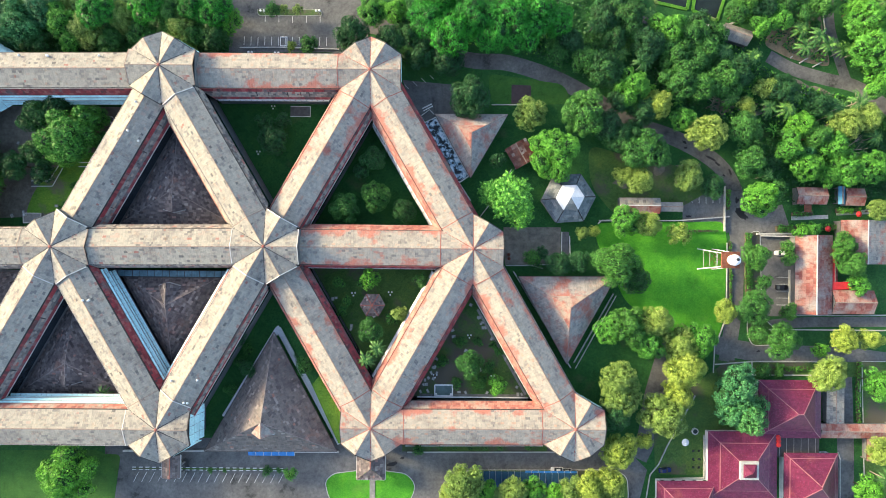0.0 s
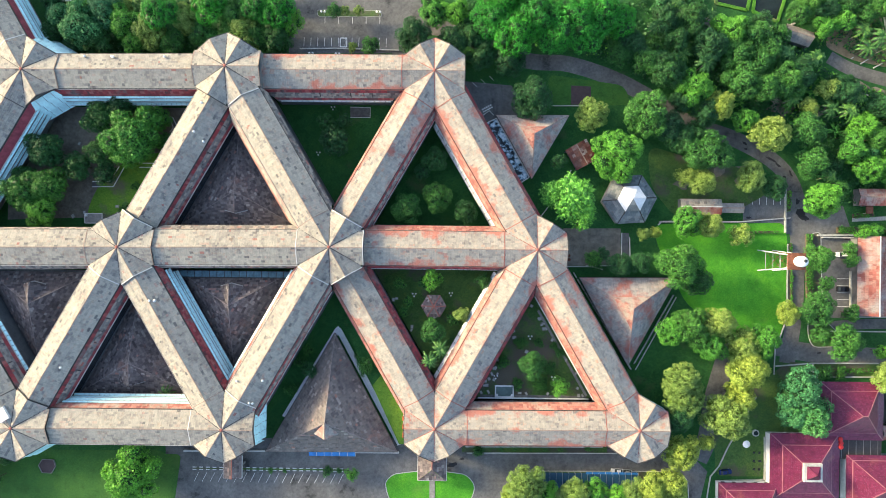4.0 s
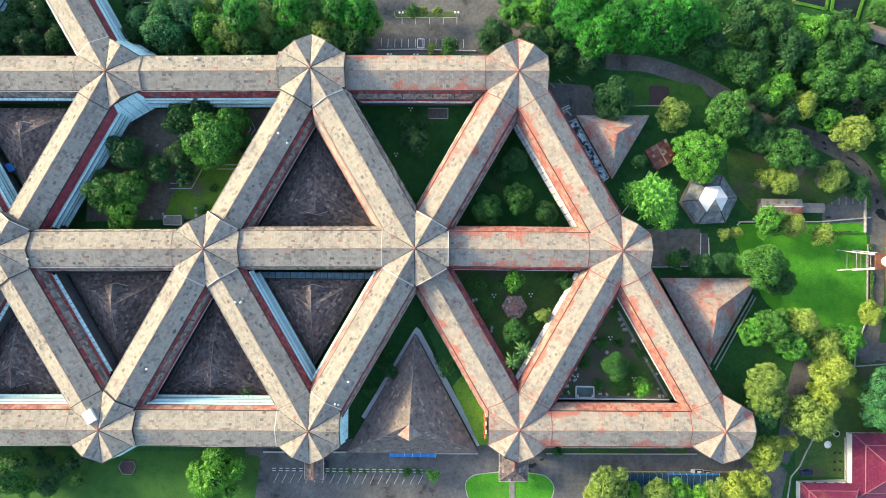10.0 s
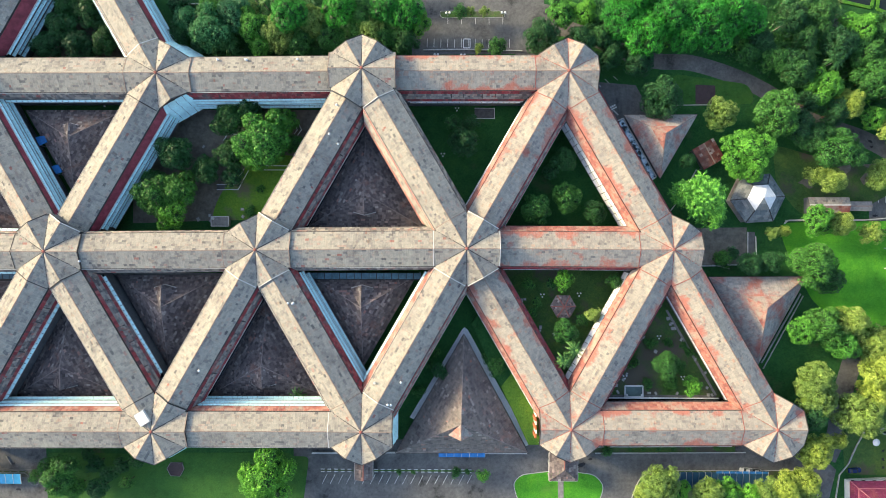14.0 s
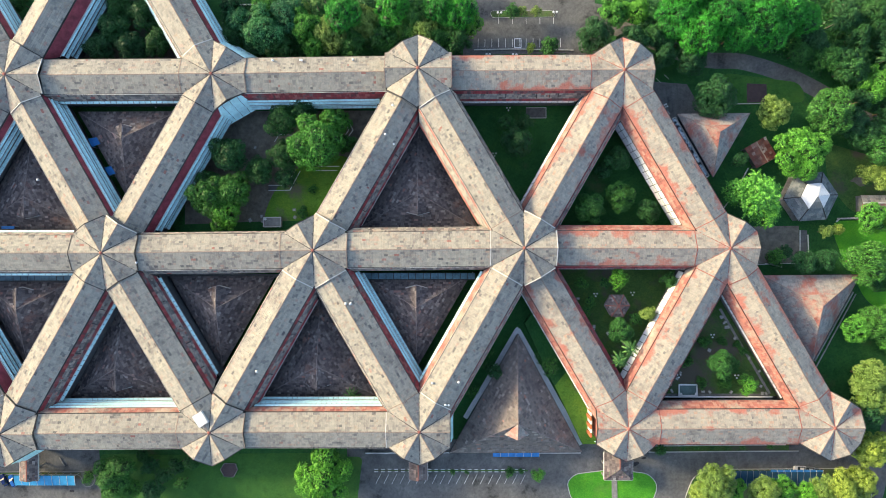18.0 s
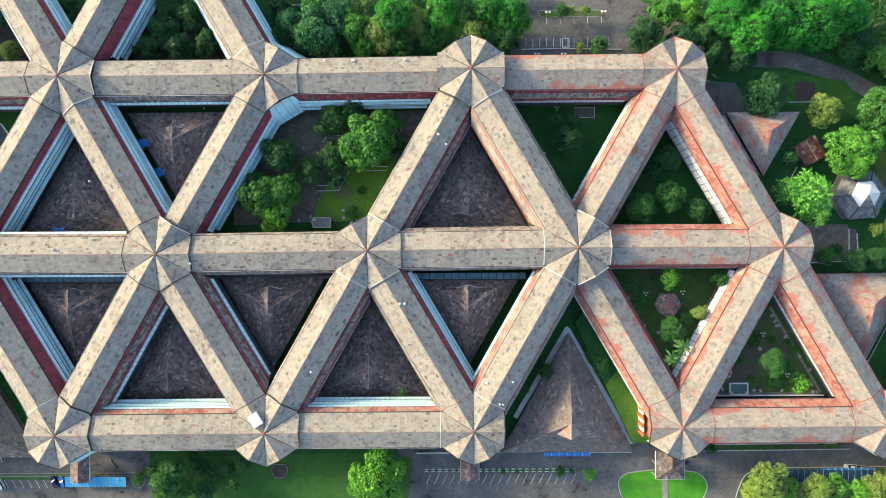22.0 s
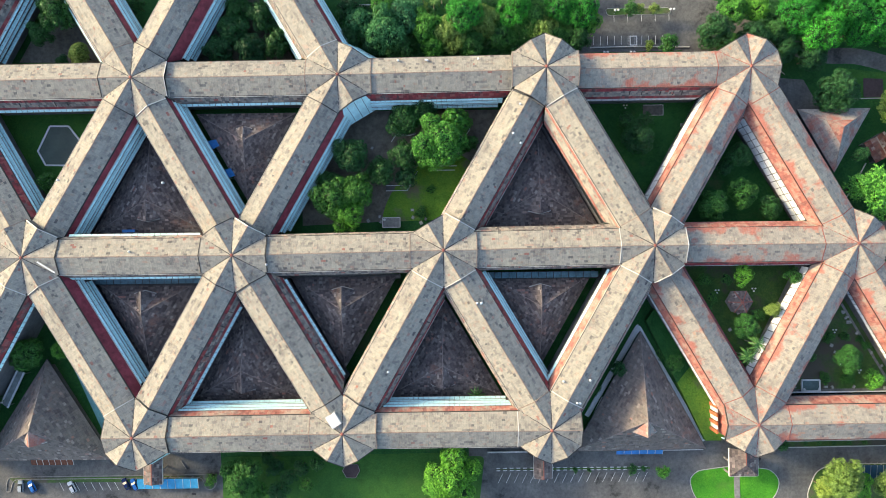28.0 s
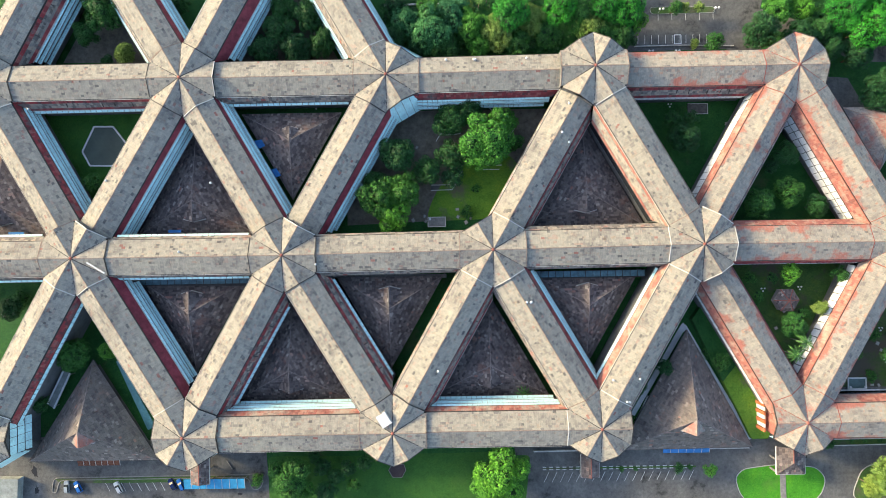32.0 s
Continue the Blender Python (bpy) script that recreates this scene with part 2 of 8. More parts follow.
wet = ramp(nt, world_noise(nt, 0.11, 6, 0.7), [(0.33, (0.34, 0.34, 0.35)), (0.41, (0.82, 0.82, 0.82)), (0.52, (1.0, 1.0, 1.0)), (0.68, (1.4, 1.38, 1.35))])
nt.links.new(mix(nt, 1.0, col, wet, "MULTIPLY"), bb.inputs["Base Color"])
relief(nt, bb, world_noise(nt, 5.0, 4, 0.7), 0.3, 0.01)
m_brown_pad = plain("dark_brown_tile_paving", (0.075, 0.05, 0.052), 0.7, 0.3, 0.8)
m_puddle = plain("wet_asphalt_patch", (0.022, 0.023, 0.026), 0.35, 0.3, 2.0)
m_tarp = plain("bright_red_sheet", (0.55, 0.035, 0.04), 0.5, 0.25, 0.9)
m_dead = plain("bleached_dead_wood", (0.42, 0.34, 0.27), 0.9, 0.3, 2.0)
m_kerb = plain("pale_kerb_stone", (0.46, 0.46, 0.43), 0.9, 0.35, 1.5)
m_paint = plain("road_paint", (0.72, 0.72, 0.70), 0.8, 0.3, 2.0)
m_blue = plain("blue_polycarbonate", (0.035, 0.20, 0.52), 0.4, 0.3, 0.8)
m_blue_grey = plain("dull_blue_grey_sheet", (0.10, 0.20, 0.25), 0.4, 0.5, 0.5)
m_navy_roof = plain("navy_blue_translucent_sheet", (0.022, 0.07, 0.13), 0.3, 0.35, 0.9)
m_canopy_blue = plain("sky_blue_sheet", (0.05, 0.33, 0.60), 0.4, 0.25, 0.8)
m_teal = plain("teal_sheet", (0.13, 0.30, 0.32), 0.5, 0.3, 0.8)
m_pale_roof = plain("grey_flat_roof_felt", (0.27, 0.30, 0.30), 0.9, 0.35, 0.5)
m_blue_faded = plain("faded_blue_sheet", (0.10, 0.32, 0.48), 0.5, 0.35, 0.8)
m_soil = plain("bare_damp_soil", (0.20, 0.178, 0.142), 0.95, 0.45, 0.5, bump=0.05)
m_palm_bark = plain("pale_palm_trunk", (0.30, 0.27, 0.22), 0.9, 0.3, 2.0)
m_pool = plain("murky_pool_water", (0.10, 0.15, 0.145), 0.15, 0.3, 0.6)
m_drum = plain("red_plastic", (0.50, 0.03, 0.03), 0.4, 0.15)
m_bark = plain("brown_bark", (0.11, 0.085, 0.06), 0.95, 0.4, 3.0)
m_steel = plain("galvanised_steel", (0.42, 0.43, 0.44), 0.45, 0.25, 2.0, metal=0.6)
m_slate = tile_sheet("dark_slate_tile", [(0.0, (0.11, 0.13, 0.14)), (0.6, (0.17, 0.195, 0.205)), (1.0, (0.24, 0.26, 0.265))], (0.09, 0.10, 0.09), 0.6, 0.8, rib=2)
m_water = plain("dark_still_water", (0.02, 0.03, 0.028), 0.08, 0.3, 0.2)
m_pondfloor = plain("grey_green_basin_floor", (0.115, 0.145, 0.125), 0.85, 0.18, 0.25)
m_lawn = grass("bright_mown_lawn", (0.04, 0.20, 0.012), (0.07, 0.32, 0.02), (0.12, 0.40, 0.035), (0.11, 0.22, 0.04), 0.58, 0.78)
# darker copy of the lawn, with shade put into the grass colour
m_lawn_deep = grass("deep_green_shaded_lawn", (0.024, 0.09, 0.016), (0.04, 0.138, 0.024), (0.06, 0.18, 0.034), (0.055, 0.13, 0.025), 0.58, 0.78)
m_court_grass = grass("patchy_courtyard_grass", (0.034, 0.075, 0.022), (0.062, 0.14, 0.033), (0.11, 0.20, 0.05), (0.095, 0.088, 0.066), 0.49, 0.62)
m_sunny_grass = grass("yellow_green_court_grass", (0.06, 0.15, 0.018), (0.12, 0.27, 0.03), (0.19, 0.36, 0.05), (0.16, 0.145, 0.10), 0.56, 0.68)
m_court_rim = grass("grassy_bank", (0.04, 0.15, 0.014), (0.075, 0.25, 0.025), (0.13, 0.33, 0.04), (0.20, 0.19, 0.12), 0.60, 0.72)
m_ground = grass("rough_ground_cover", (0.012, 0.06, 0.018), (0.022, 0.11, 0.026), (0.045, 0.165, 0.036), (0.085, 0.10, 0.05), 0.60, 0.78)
m_leaf = {
    "d": foliage("dark_leaves", (0.009, 0.046, 0.018), (0.02, 0.095, 0.028), (0.05, 0.185, 0.05)),
    "a": foliage("mid_green_leaves", (0.015, 0.074, 0.015), (0.039, 0.162, 0.026), (0.105, 0.30, 0.055)),
    "b": foliage("fresh_green_leaves", (0.027, 0.125, 0.016), (0.074, 0.285, 0.03), (0.17, 0.46, 0.06)),
    "B": foliage("bright_green_leaves", (0.008, 0.105, 0.012), (0.026, 0.25, 0.022), (0.066, 0.42, 0.042)),
    "y": foliage("yellow_green_leaves", (0.105, 0.185, 0.034), (0.20, 0.315, 0.06), (0.34, 0.46, 0.12)),
    "g": foliage("blue_green_leaves", (0.016, 0.095, 0.034), (0.042, 0.20, 0.07), (0.13, 0.36, 0.14)),
    "p": foliage("palm_leaves", (0.016, 0.066, 0.016), (0.05, 0.165, 0.033), (0.16, 0.31, 0.075)),
}
m_leaf["s"] = m_leaf["a"]
m_tan_soil = plain("dry_tan_earth", (0.27, 0.205, 0.13), 0.95, 0.4, 0.6, bump=0.04)
# fill inside the crowns: shade between the tufts put into dark colours
m_shade_yellow = foliage("inner_yellow_crown_shade", (0.05, 0.09, 0.010), (0.07, 0.12, 0.014), (0.10, 0.16, 0.02))
m_shade_leaf = foliage("inner_crown_shade", (0.007, 0.034, 0.010), (0.010, 0.046, 0.012), (0.018, 0.066, 0.016))


# ---- building blocks ----
class Geo:
    """Gathers faces of one mesh, each with flat UVs in metres."""

    def __init__(self):
        self.v, self.f, self.uv = [], [], []

    def poly(self, pts, uv=None):
        k = len(self.v)
        self.v += [tuple(p) for p in pts]
        self.f.append(tuple(range(k, k + len(pts))))
        self.uv += [tuple(q) for q in uv] if uv else [(p[0], p[1]) for p in pts]

    def prism(self, pts, z0, z1):
        """A plan outline raised from z0 to z1."""
        if sum(a[0] * b[1] - b[0] * a[1] for a, b in zip(pts, pts[1:] + pts[:1])) < 0:
            pts = pts[::-1]
        self.solid([(x, y, z0) for x, y in pts], [(x, y, z1) for x, y in pts])

    def solid(self, low, top):
        """A closed body between two rings that run alike, counter-clockwise from above."""
        n, k = len(low), len(self.v)
        self.v += [tuple(p) for p in low] + [tuple(p) for p in top]
        faces = [tuple(range(k + n, k + 2 * n)), tuple(range(k + n - 1, k - 1, -1))]
        faces += [(k + i, k + (i + 1) % n, k + n + (i + 1) % n, k + n + i) for i in range(n)]
        self.f += faces
        for f in faces:
            self.uv += [(self.v[i][0], self.v[i][1]) for i in f]

    def box(self, x0, x1, y0, y1, z0, z1):
        self.prism([(x0, y0), (x1, y0), (x1, y1), (x0, y1)], z0, z1)

    def beam(self, p, q, w, h):
        """A bar of width w and height h whose top runs from p to q."""
        p, q = Vector(p), Vector(q)
        d = (q - p).normalized()
        s = d.cross(Vector((0, 0, 1)))
        s = (s.normalized() if s.length > 1e-4 else Vector((1, 0, 0))) * (w / 2)
        up = s.cross(d).normalized() * h
        self.solid([p - s - up, p + s - up, q + s - up, q - s - up][::1], [p - s, p + s, q + s, q - s])

    def tube(self, p, q, r0, r1, n=8):
        p, q = Vector(p), Vector(q)
        d = (q - p).normalized()
        a = d.orthogonal().normalized()
        b = d.cross(a)
        ring = [(math.cos(2 * math.pi * i / n), math.sin(2 * math.pi * i / n)) for i in range(n)]
        self.solid([p + (a * c + b * s) * r0 for c, s in ring], [q + (a * c + b * s) * r1 for c, s in ring])

    def lathe(self, centre, profile, n=16):
        """A turned body: profile of (radius, height) from below to the top."""
        x, y, z = centre
        rings = [[(x + r * math.cos(2 * math.pi * i / n), y + r * math.sin(2 * math.pi * i / n), z + h) for i in range(n)] for r, h in profile]
        k = len(self.v)
        for ring in rings:
            self.v += ring
        faces = [tuple(range(k + n - 1, k - 1, -1)), tuple(range(k + n * (len(rings) - 1), k + n * len(rings)))]
        for j in range(len(rings) - 1):
            faces += [(k + j * n + i, k + j * n + (i + 1) % n, k + (j + 1) * n + (i + 1) % n, k + (j + 1) * n + i) for i in range(n)]
        self.f += faces
        for f in faces:
            self.uv += [(self.v[i][0], self.v[i][1]) for i in f]

    def mesh(self, name, material, smooth=False):
        me = bpy.data.meshes.new(name)
        me.from_pydata(self.v, [], self.f)
        layer = me.uv_layers.new(name="UVMap")
        layer.data.foreach_set("uv", np.array(self.uv, dtype=np.float32).ravel())
        me.materials.append(material)
        if smooth:
            me.polygons.foreach_set("use_smooth", [True] * len(me.polygons))
        me.update()
        return me


RISE, FALL, EYE_OVER = 1.4, 0.019, 203.0
TERRACES = [[(-48.0, -7.0), (-1.0, -7.0), (-24.5, -49.0)], [(-14.5, -53.5), (34.5, -53.5), (10.0, -11.0)]]
ALOFT = {"building_wing", "roof_hub", "triangular_hall", "roof_vent", "roof_box", "roof_gutter_strip", "link_roof", "service_roof"}


def on_terrace(x, y):
    for tri in TERRACES:
        turns = [(b[0] - a[0]) * (y - a[1]) - (b[1] - a[1]) * (x - a[0]) for a, b in zip(tri, tri[1:] + tri[:1])]
        if min(turns) >= 0 or max(turns) <= 0:
            return True
    return False


def lie(x, y):
    """Where a place of the flat plan lies on the land, which rises gently to the south and carries two raised garden courts."""
    up = 2.9 if on_terrace(x, y) else 0.0
    k = (RISE - FALL * y + up) / EYE_OVER
    near = min(0.0, max(-143.0, (x + 40.0) * 1.144))
    if abs(x) < 400:
        x, y = x + (near - x) * k, y - y * k
    return x, y, RISE - FALL * y + up


def part(name, geo, material, parent, label="", smooth=False, kind=""):
    ob = new(name, geo if isinstance(geo, bpy.types.Mesh) else geo.mesh(name, material, smooth))
    ob.parent = parent
    if label or kind:
        tagged(ob, label, kind=kind)
    return ob


def thing(name, m, label, category, group="", kind=""):
    ob = new(name)
    if name not in ALOFT:
        at = m.translation
        x, y, up = lie(at.x, at.y)
        m = Matrix.Translation((x - at.x, y - at.y, up)) @ m
    ob.matrix_world = m
    ob.empty_display_size = 0.5
    return tagged(ob, label, category, group, kind)


def structure(name, geo, material, label="", category=""):
    laid = []
    for x, y, z in geo.v:
        x, y, up = lie(x, y)
        laid.append((x, y, z + up))
    geo.v = laid
    return tagged(new(name, geo.mesh(name, material)), label, category, "", "structure")


def clip(poly, outline):
    """The piece of a polygon inside a convex counter-clockwise outline."""
    for a, b in zip(outline, outline[1:] + outline[:1]):
        ex, ey = b[0] - a[0], b[1] - a[1]
        out, n = [], len(poly)
        for i in range(n):
            p, q = poly[i], poly[(i + 1) % n]
            sp, sq = ex * (p[1] - a[1]) - ey * (p[0] - a[0]), ex * (q[1] - a[1]) - ey * (q[0] - a[0])
            if sp >= 0:
                out.append(p)
            if (sp >= 0) != (sq >= 0):
                k = sp / (sp - sq)
                out.append((p[0] + k * (q[0] - p[0]), p[1] + k * (q[1] - p[1])))
        poly = out
        if len(poly) < 3:
            return []
    return poly


def sheets(geo, outline, place, normal, rng, length=1.9, course=1.0, thick=0.07, each=None, gap=0.018):
    """Covers a convex outline in (along, down) metres with overlapping sheets, course by course."""
    if sum(a[0] * b[1] - b[0] * a[1] for a, b in zip(outline, outline[1:] + outline[:1])) < 0:
        outline = outline[::-1]
    u0, u1 = min(p[0] for p in outline), max(p[0] for p in outline)
    v0, v1 = min(p[1] for p in outline), max(p[1] for p in outline)
    rows = max(1, round((v1 - v0) / course))
    step = (v1 - v0) / rows
    for r in range(rows):
        a, b = v0 + r * step, v0 + (r + 1) * step
        u = u0 - rng.random() * length
        while u < u1:
            w = length * rng.choice((0.5, 0.75, 1.0, 1.0, 1.25))
            cell = clip([(u + 0.008, a + 0.004), (u + w - 0.008, a + 0.004), (u + w - 0.008, b - gap), (u + 0.008, b - gap)], outline)
            u += w
            if len(cell) < 3:
                continue
            if each is not None:
                geo = Geo()
                each.append(geo)
            lift = rng.random() * 0.02
            low = [Vector(place(p[0], p[1])) for p in cell]
            top = [c + normal * (thick * (0.35 + 0.65 * (p[1] - a) / step) + lift) for c, p in zip(low, cell)]
            k, n = len(geo.v), len(cell)
            geo.v += [tuple(p) for p in low] + [tuple(p) for p in top]
            face = tuple(range(k + n, k + 2 * n))
            na = (top[1] - top[0]).cross(top[-1] - top[0])
            flip = na.dot(normal) < 0
            geo.f.append(face[::-1] if flip else face)
            geo.uv += [cell[i - k - n] for i in geo.f[-1]]
            for i in range(n):
                j = (i + 1) % n
                q = (k + i, k + j, k + n + j, k + n + i)
                geo.f.append(q[::-1] if flip else q)
                geo.uv += [cell[(t - k) % n] for t in geo.f[-1]]


def roof_face(parent, name, corners, material, rng, label="", length=1.9, course=1.0, lift=0.05, apart=0):
    """A plane roof face of sheets. corners: first two along the top or bottom edge, counter-clockwise from above."""
    c = [Vector(p) for p in corners]
    nrm = (c[1] - c[0]).cross(c[-1] - c[0]).normalized()
    if nrm.z < 0:
        nrm = -nrm
    down = Vector((nrm.x, nrm.y, 0))
    down = Vector((down.x * nrm.z, down.y * nrm.z, -(nrm.x ** 2 + nrm.y ** 2))).normalized()
    along = nrm.cross(down).normalized()
    o = c[0]
    flat = [((p - o).dot(along), (p - o).dot(down)) for p in c]
    geo = Geo()
    single = []
    sheets(geo, flat, lambda u, v: o + along * u + down * v + nrm * lift, nrm, rng, length, course, each=single if apart else None)
    if apart:
        for g in single[:apart]:
            part("roof_sheet", g, material, parent)
        for g in single[apart:]:
            k = len(geo.v)
            geo.v += g.v
            geo.f += [tuple(i + k for i in f) for f in g.f]
            geo.uv += g.uv
        return part(name, geo, material, parent, label, kind="stuff") if geo.v else None
    return part(name, geo, material, parent, label, kind="stuff")


# ---- ground, lawns, roads ----
def ribbon(points, width):
    """Outline of a lane of that width along a smooth line."""
    pts = [Vector(p) for p in points]
    fine = []
    for i in range(len(pts) - 1):
        p0, p1, p2, p3 = pts[max(i - 1, 0)], pts[i], pts[i + 1], pts[min(i + 2, len(pts) - 1)]
        for s in range(6):
            t = s / 6
            fine.append(0.5 * (2 * p1 + (p2 - p0) * t + (2 * p0 - 5 * p1 + 4 * p2 - p3) * t * t + (3 * p1 - p0 - 3 * p2 + p3) * t ** 3))
    fine.append(pts[-1])
    left, right = [], []
    for i, p in enumerate(fine):
        d = (fine[min(i + 1, len(fine) - 1)] - fine[max(i - 1, 0)]).normalized()
        n = Vector((-d.y, d.x)) * width / 2
        left.append(p + n)
        right.append(p - n)
    return left, right


def lane(geo, points, width, z):
    left, right = ribbon(points, width)
    for i in range(len(left) - 1):
        geo.prism([tuple(right[i]), tuple(right[i + 1]), tuple(left[i + 1]), tuple(left[i])], z - 0.25, z)


def edging(geo, points, width, height, closed=False, z=0.0):
    pts = points + points[:1] if closed else points
    for a, b in zip(pts, pts[1:]):
        geo.beam((*a, z + height), (*b, z + height), width, height + 0.1)


def rounded(points, radius, n=5):
    """Outline with its corners rounded off."""
    out = []
    k = len(points)
    for i in range(k):
        p, a, b = Vector(points[i]), Vector(points[i - 1]), Vector(points[(i + 1) % k])
        r = min(radius, (a - p).length * 0.45, (b - p).length * 0.45)
        s, e = p + (a - p).normalized() * r, p + (b - p).normalized() * r
        for j in range(n + 1):
            t = j / n
            q = s * (1 - t) ** 2 + p * 2 * t * (1 - t) + e * t * t
            out.append((q.x, q.y))
    return out


g = Geo()
g.box(-1500, 1500, -1500, 1500, -2.0, 0.0)
structure("ground", g, m_ground, "rough green ground cover with bare earth patches", "ground")


LAWNS = []


def lawn(points, label, material=m_lawn, z=0.05, radius=0.0, kerb=False):
    z += 0.003 * len(LAWNS)
    LAWNS.append(label)
    pts = rounded(points, radius) if radius else points
    g = Geo()
    g.prism(pts, -3.2 if on_terrace(*points[0]) else -0.3, z)
    ob = structure("lawn", g, material, label, "lawn")
    if kerb:
        k = Geo()
        edging(k, pts, 0.28, 0.16, True)
        structure("kerb", k, m_kerb, "pale concrete kerb round the lawn", "kerb")
    return ob


# asphalt areas
g = Geo()
g.prism([(-119.8, -69.1), (-36.8, -68.3), (56.8, -69.4), (69.0, -73.6), (74.2, -78.8), (70.8, -92.7), (-118.9, -94.5)], -0.25, 0.03)
g.prism([(-317.7, -64.7), (-209.0, -69.3), (-207.4, -92.9), (-318.2, -91.3)], -0.25, 0.03)
lane(g, [(-30.1, 88.4), (-30.1, 81.3), (-17.8, 78.3), (0.6, 70.4), (10.8, 67.8), (23.0, 67.1), (39.3, 62.0), (53.6, 54.6), (65.9, 46.6), (82.2, 41.0), (94.5, 34.6), (101.6, 28.0), (105.4, 19.5), (106.1, 9.3), (105.6, -4.9), (105.1, -19.1), (103.6, -31.4), (102.3, -39.5)], 5.7, 0.034)
lane(g, [(98.2, -33.5), (111.4, -35.8), (129.7, -36.8), (146.0, -37.5), (159.8, -39.0), (174.5, -40.9)], 6.6, 0.038)
lane(g, [(144.4, -39.1), (144.9, -51.3), (145.5, -67.6), (145.7, -90.0)], 6.0, 0.036)
# added strip: dark shaded ground under the trees, drawn as an asphalt lane
lane(g, [(82.5, -31.6), (79.3, -41.8), (76.0, -54.0), (74.2, -66.2), (70.7, -74.8)], 7.0, 0.033)
lane(g, [(112.3, -26.8), (129.6, -25.2), (159.7, -24.7), (176.4, -24.6)], 3.6, 0.03)
lane(g, [(116.5, 70.5), (124.7, 66.1), (136.9, 62.5), (147.1, 60.2), (154.3, 56.2), (161.4, 50.5), (169.6, 42.5)], 4.6, 0.03)
lane(g, [(145.1, 60.6), (140.9, 72.7), (138.3, 82.9), (137.8, 99.1)], 3.6, 0.032)
lane(g, [(61.4, 86.2), (67.5, 84.2), (73.7, 81.8), (81.8, 78.3)], 3.5, 0.03)
g.prism([(-76.6, 95.1), (-30.2, 95.5), (-30.1, 85.3), (-38.2, 80.2), (-38.9, 70.4), (-77.8, 70.0)], -0.25, 0.028)
g.prism([(86.0, 20.5), (103.1, 20.7), (103.3, 6.9), (86.2, 6.7)], -0.25, 0.028)
g.prism([(102.7, 19.5), (108.4, 19.1), (112.5, 14.3), (121.9, 17.2), (124.2, 10.5), (125.2, 5.9), (102.9, 5.7)], -0.25, 0.026)
g.prism([(113.8, 6.4), (126.9, 6.5), (127.1, -23.0), (114.1, -23.1)], -0.25, 0.027)
g.prism([(-15.2, 60.7), (2.7, 59.2), (8.9, 48.1), (-9.4, 45.9)], -0.25, 0.028)
g.prism([(-40.7, 84.2), (-27.0, 84.4), (-28.3, 69.9), (-40.5, 69.8)], -0.25, 0.024)
structure("road", g, m_asphalt, "worn grey asphalt roads and parking areas with stains", "road")

g = Geo()
g.prism([(24.1, 59.4), (31.2, 59.1), (31.2, 52.6), (24.1, 52.5)], -0.3, 0.12)
structure("pavement", g, m_brown_pad, "dark brown tiled pad on the verge", "pavement")

# lawns
lawn([(-41.7, -84.0), (-38.7, -81.1), (-28.5, -79.8), (-22.4, -79.7), (-12.3, -80.9), (-9.0, -84.9), (-10.5, -90.2), (-16.2, -95.5), (-34.5, -95.7), (-40.2, -90.5)], "bright green lawn in the entrance turning circle", radius=3, kerb=True)
lawn([(4.0, -81.5), (10.1, -79.4), (63.0, -78.9), (67.1, -81.5), (67.8, -92.7), (-0.9, -93.4)], "planted island beside the covered parking", m_court_grass, radius=6, kerb=True)
lawn([(53.6, 9.9), (100.8, 10.9), (102.1, 5.2), (101.5, -23.2), (97.6, -37.5), (87.0, -36.6), (74.7, -23.5), (66.5, -19.5), (62.4, -11.4), (56.1, 0.7)], "bright mown lawn beside the water tower", radius=6)
lawn([(51.7, 38.3), (68.0, 33.4), (82.3, 31.5), (98.6, 23.5), (84.5, 15.2), (62.1, 12.0), (52.9, 23.1)], "sunlit lawn with bare patches round the pavilion", m_court_grass, radius=5)
lawn([(-171.0, -74.0), (-122.2, -73.6), (-119.7, -74.6), (-128.1, -94.6), (-170.8, -95.0)], "green lawn south of the wing", m_lawn_deep, radius=3)
lawn([(76.0, -56.0), (88.1, -49.8), (102.3, -39.5), (114.5, -39.4), (114.7, -64.8), (95.4, -66.0), (95.5, -80.3), (77.2, -80.4)], "garden lawn of the magenta-roofed house", m_court_grass, radius=3)
lawn([(110.0, 6.9), (114.0, 7.8), (114.9, -23.1), (125.6, -33.2), (111.4, -33.7), (109.7, -29.3)], "grass verge beside the street", m_court_grass, radius=3, kerb=True)
lawn([(103.3, -39.1), (155.2, -39.4), (155.2, -44.7), (103.3, -44.6)], "planted verge behind the kerb", m_court_grass)
lawn([(151.1, -39.0), (159.8, -39.0), (174.5, -40.9), (175.0, -89.7), (152.6, -89.9)], "grass beside the lane", m_court_grass, kerb=True)
lawn([(15.3, 63.4), (43.4, 59.6), (45.5, 52.5), (17.0, 52.2)], "shaded green verge below the street", m_lawn_deep, radius=4)
lawn([(120.4, 86.8), (134.7, 86.9), (138.9, 66.6), (124.6, 69.5), (114.4, 74.5)], "dry tan earth strip under the coconut palms", m_tan_soil, radius=3)
g = Geo()
g.prism([(103.3, -39.5), (110.4, -39.4), (110.5, -43.9), (103.3, -44.0)], -0.3, 0.04)
g.prism([(77.2, 30.4), (92.5, 31.6), (90.5, 22.4), (78.3, 22.3)], -0.3, 0.055)
structure("soil", g, m_soil, "bare brown earth patches", "soil")


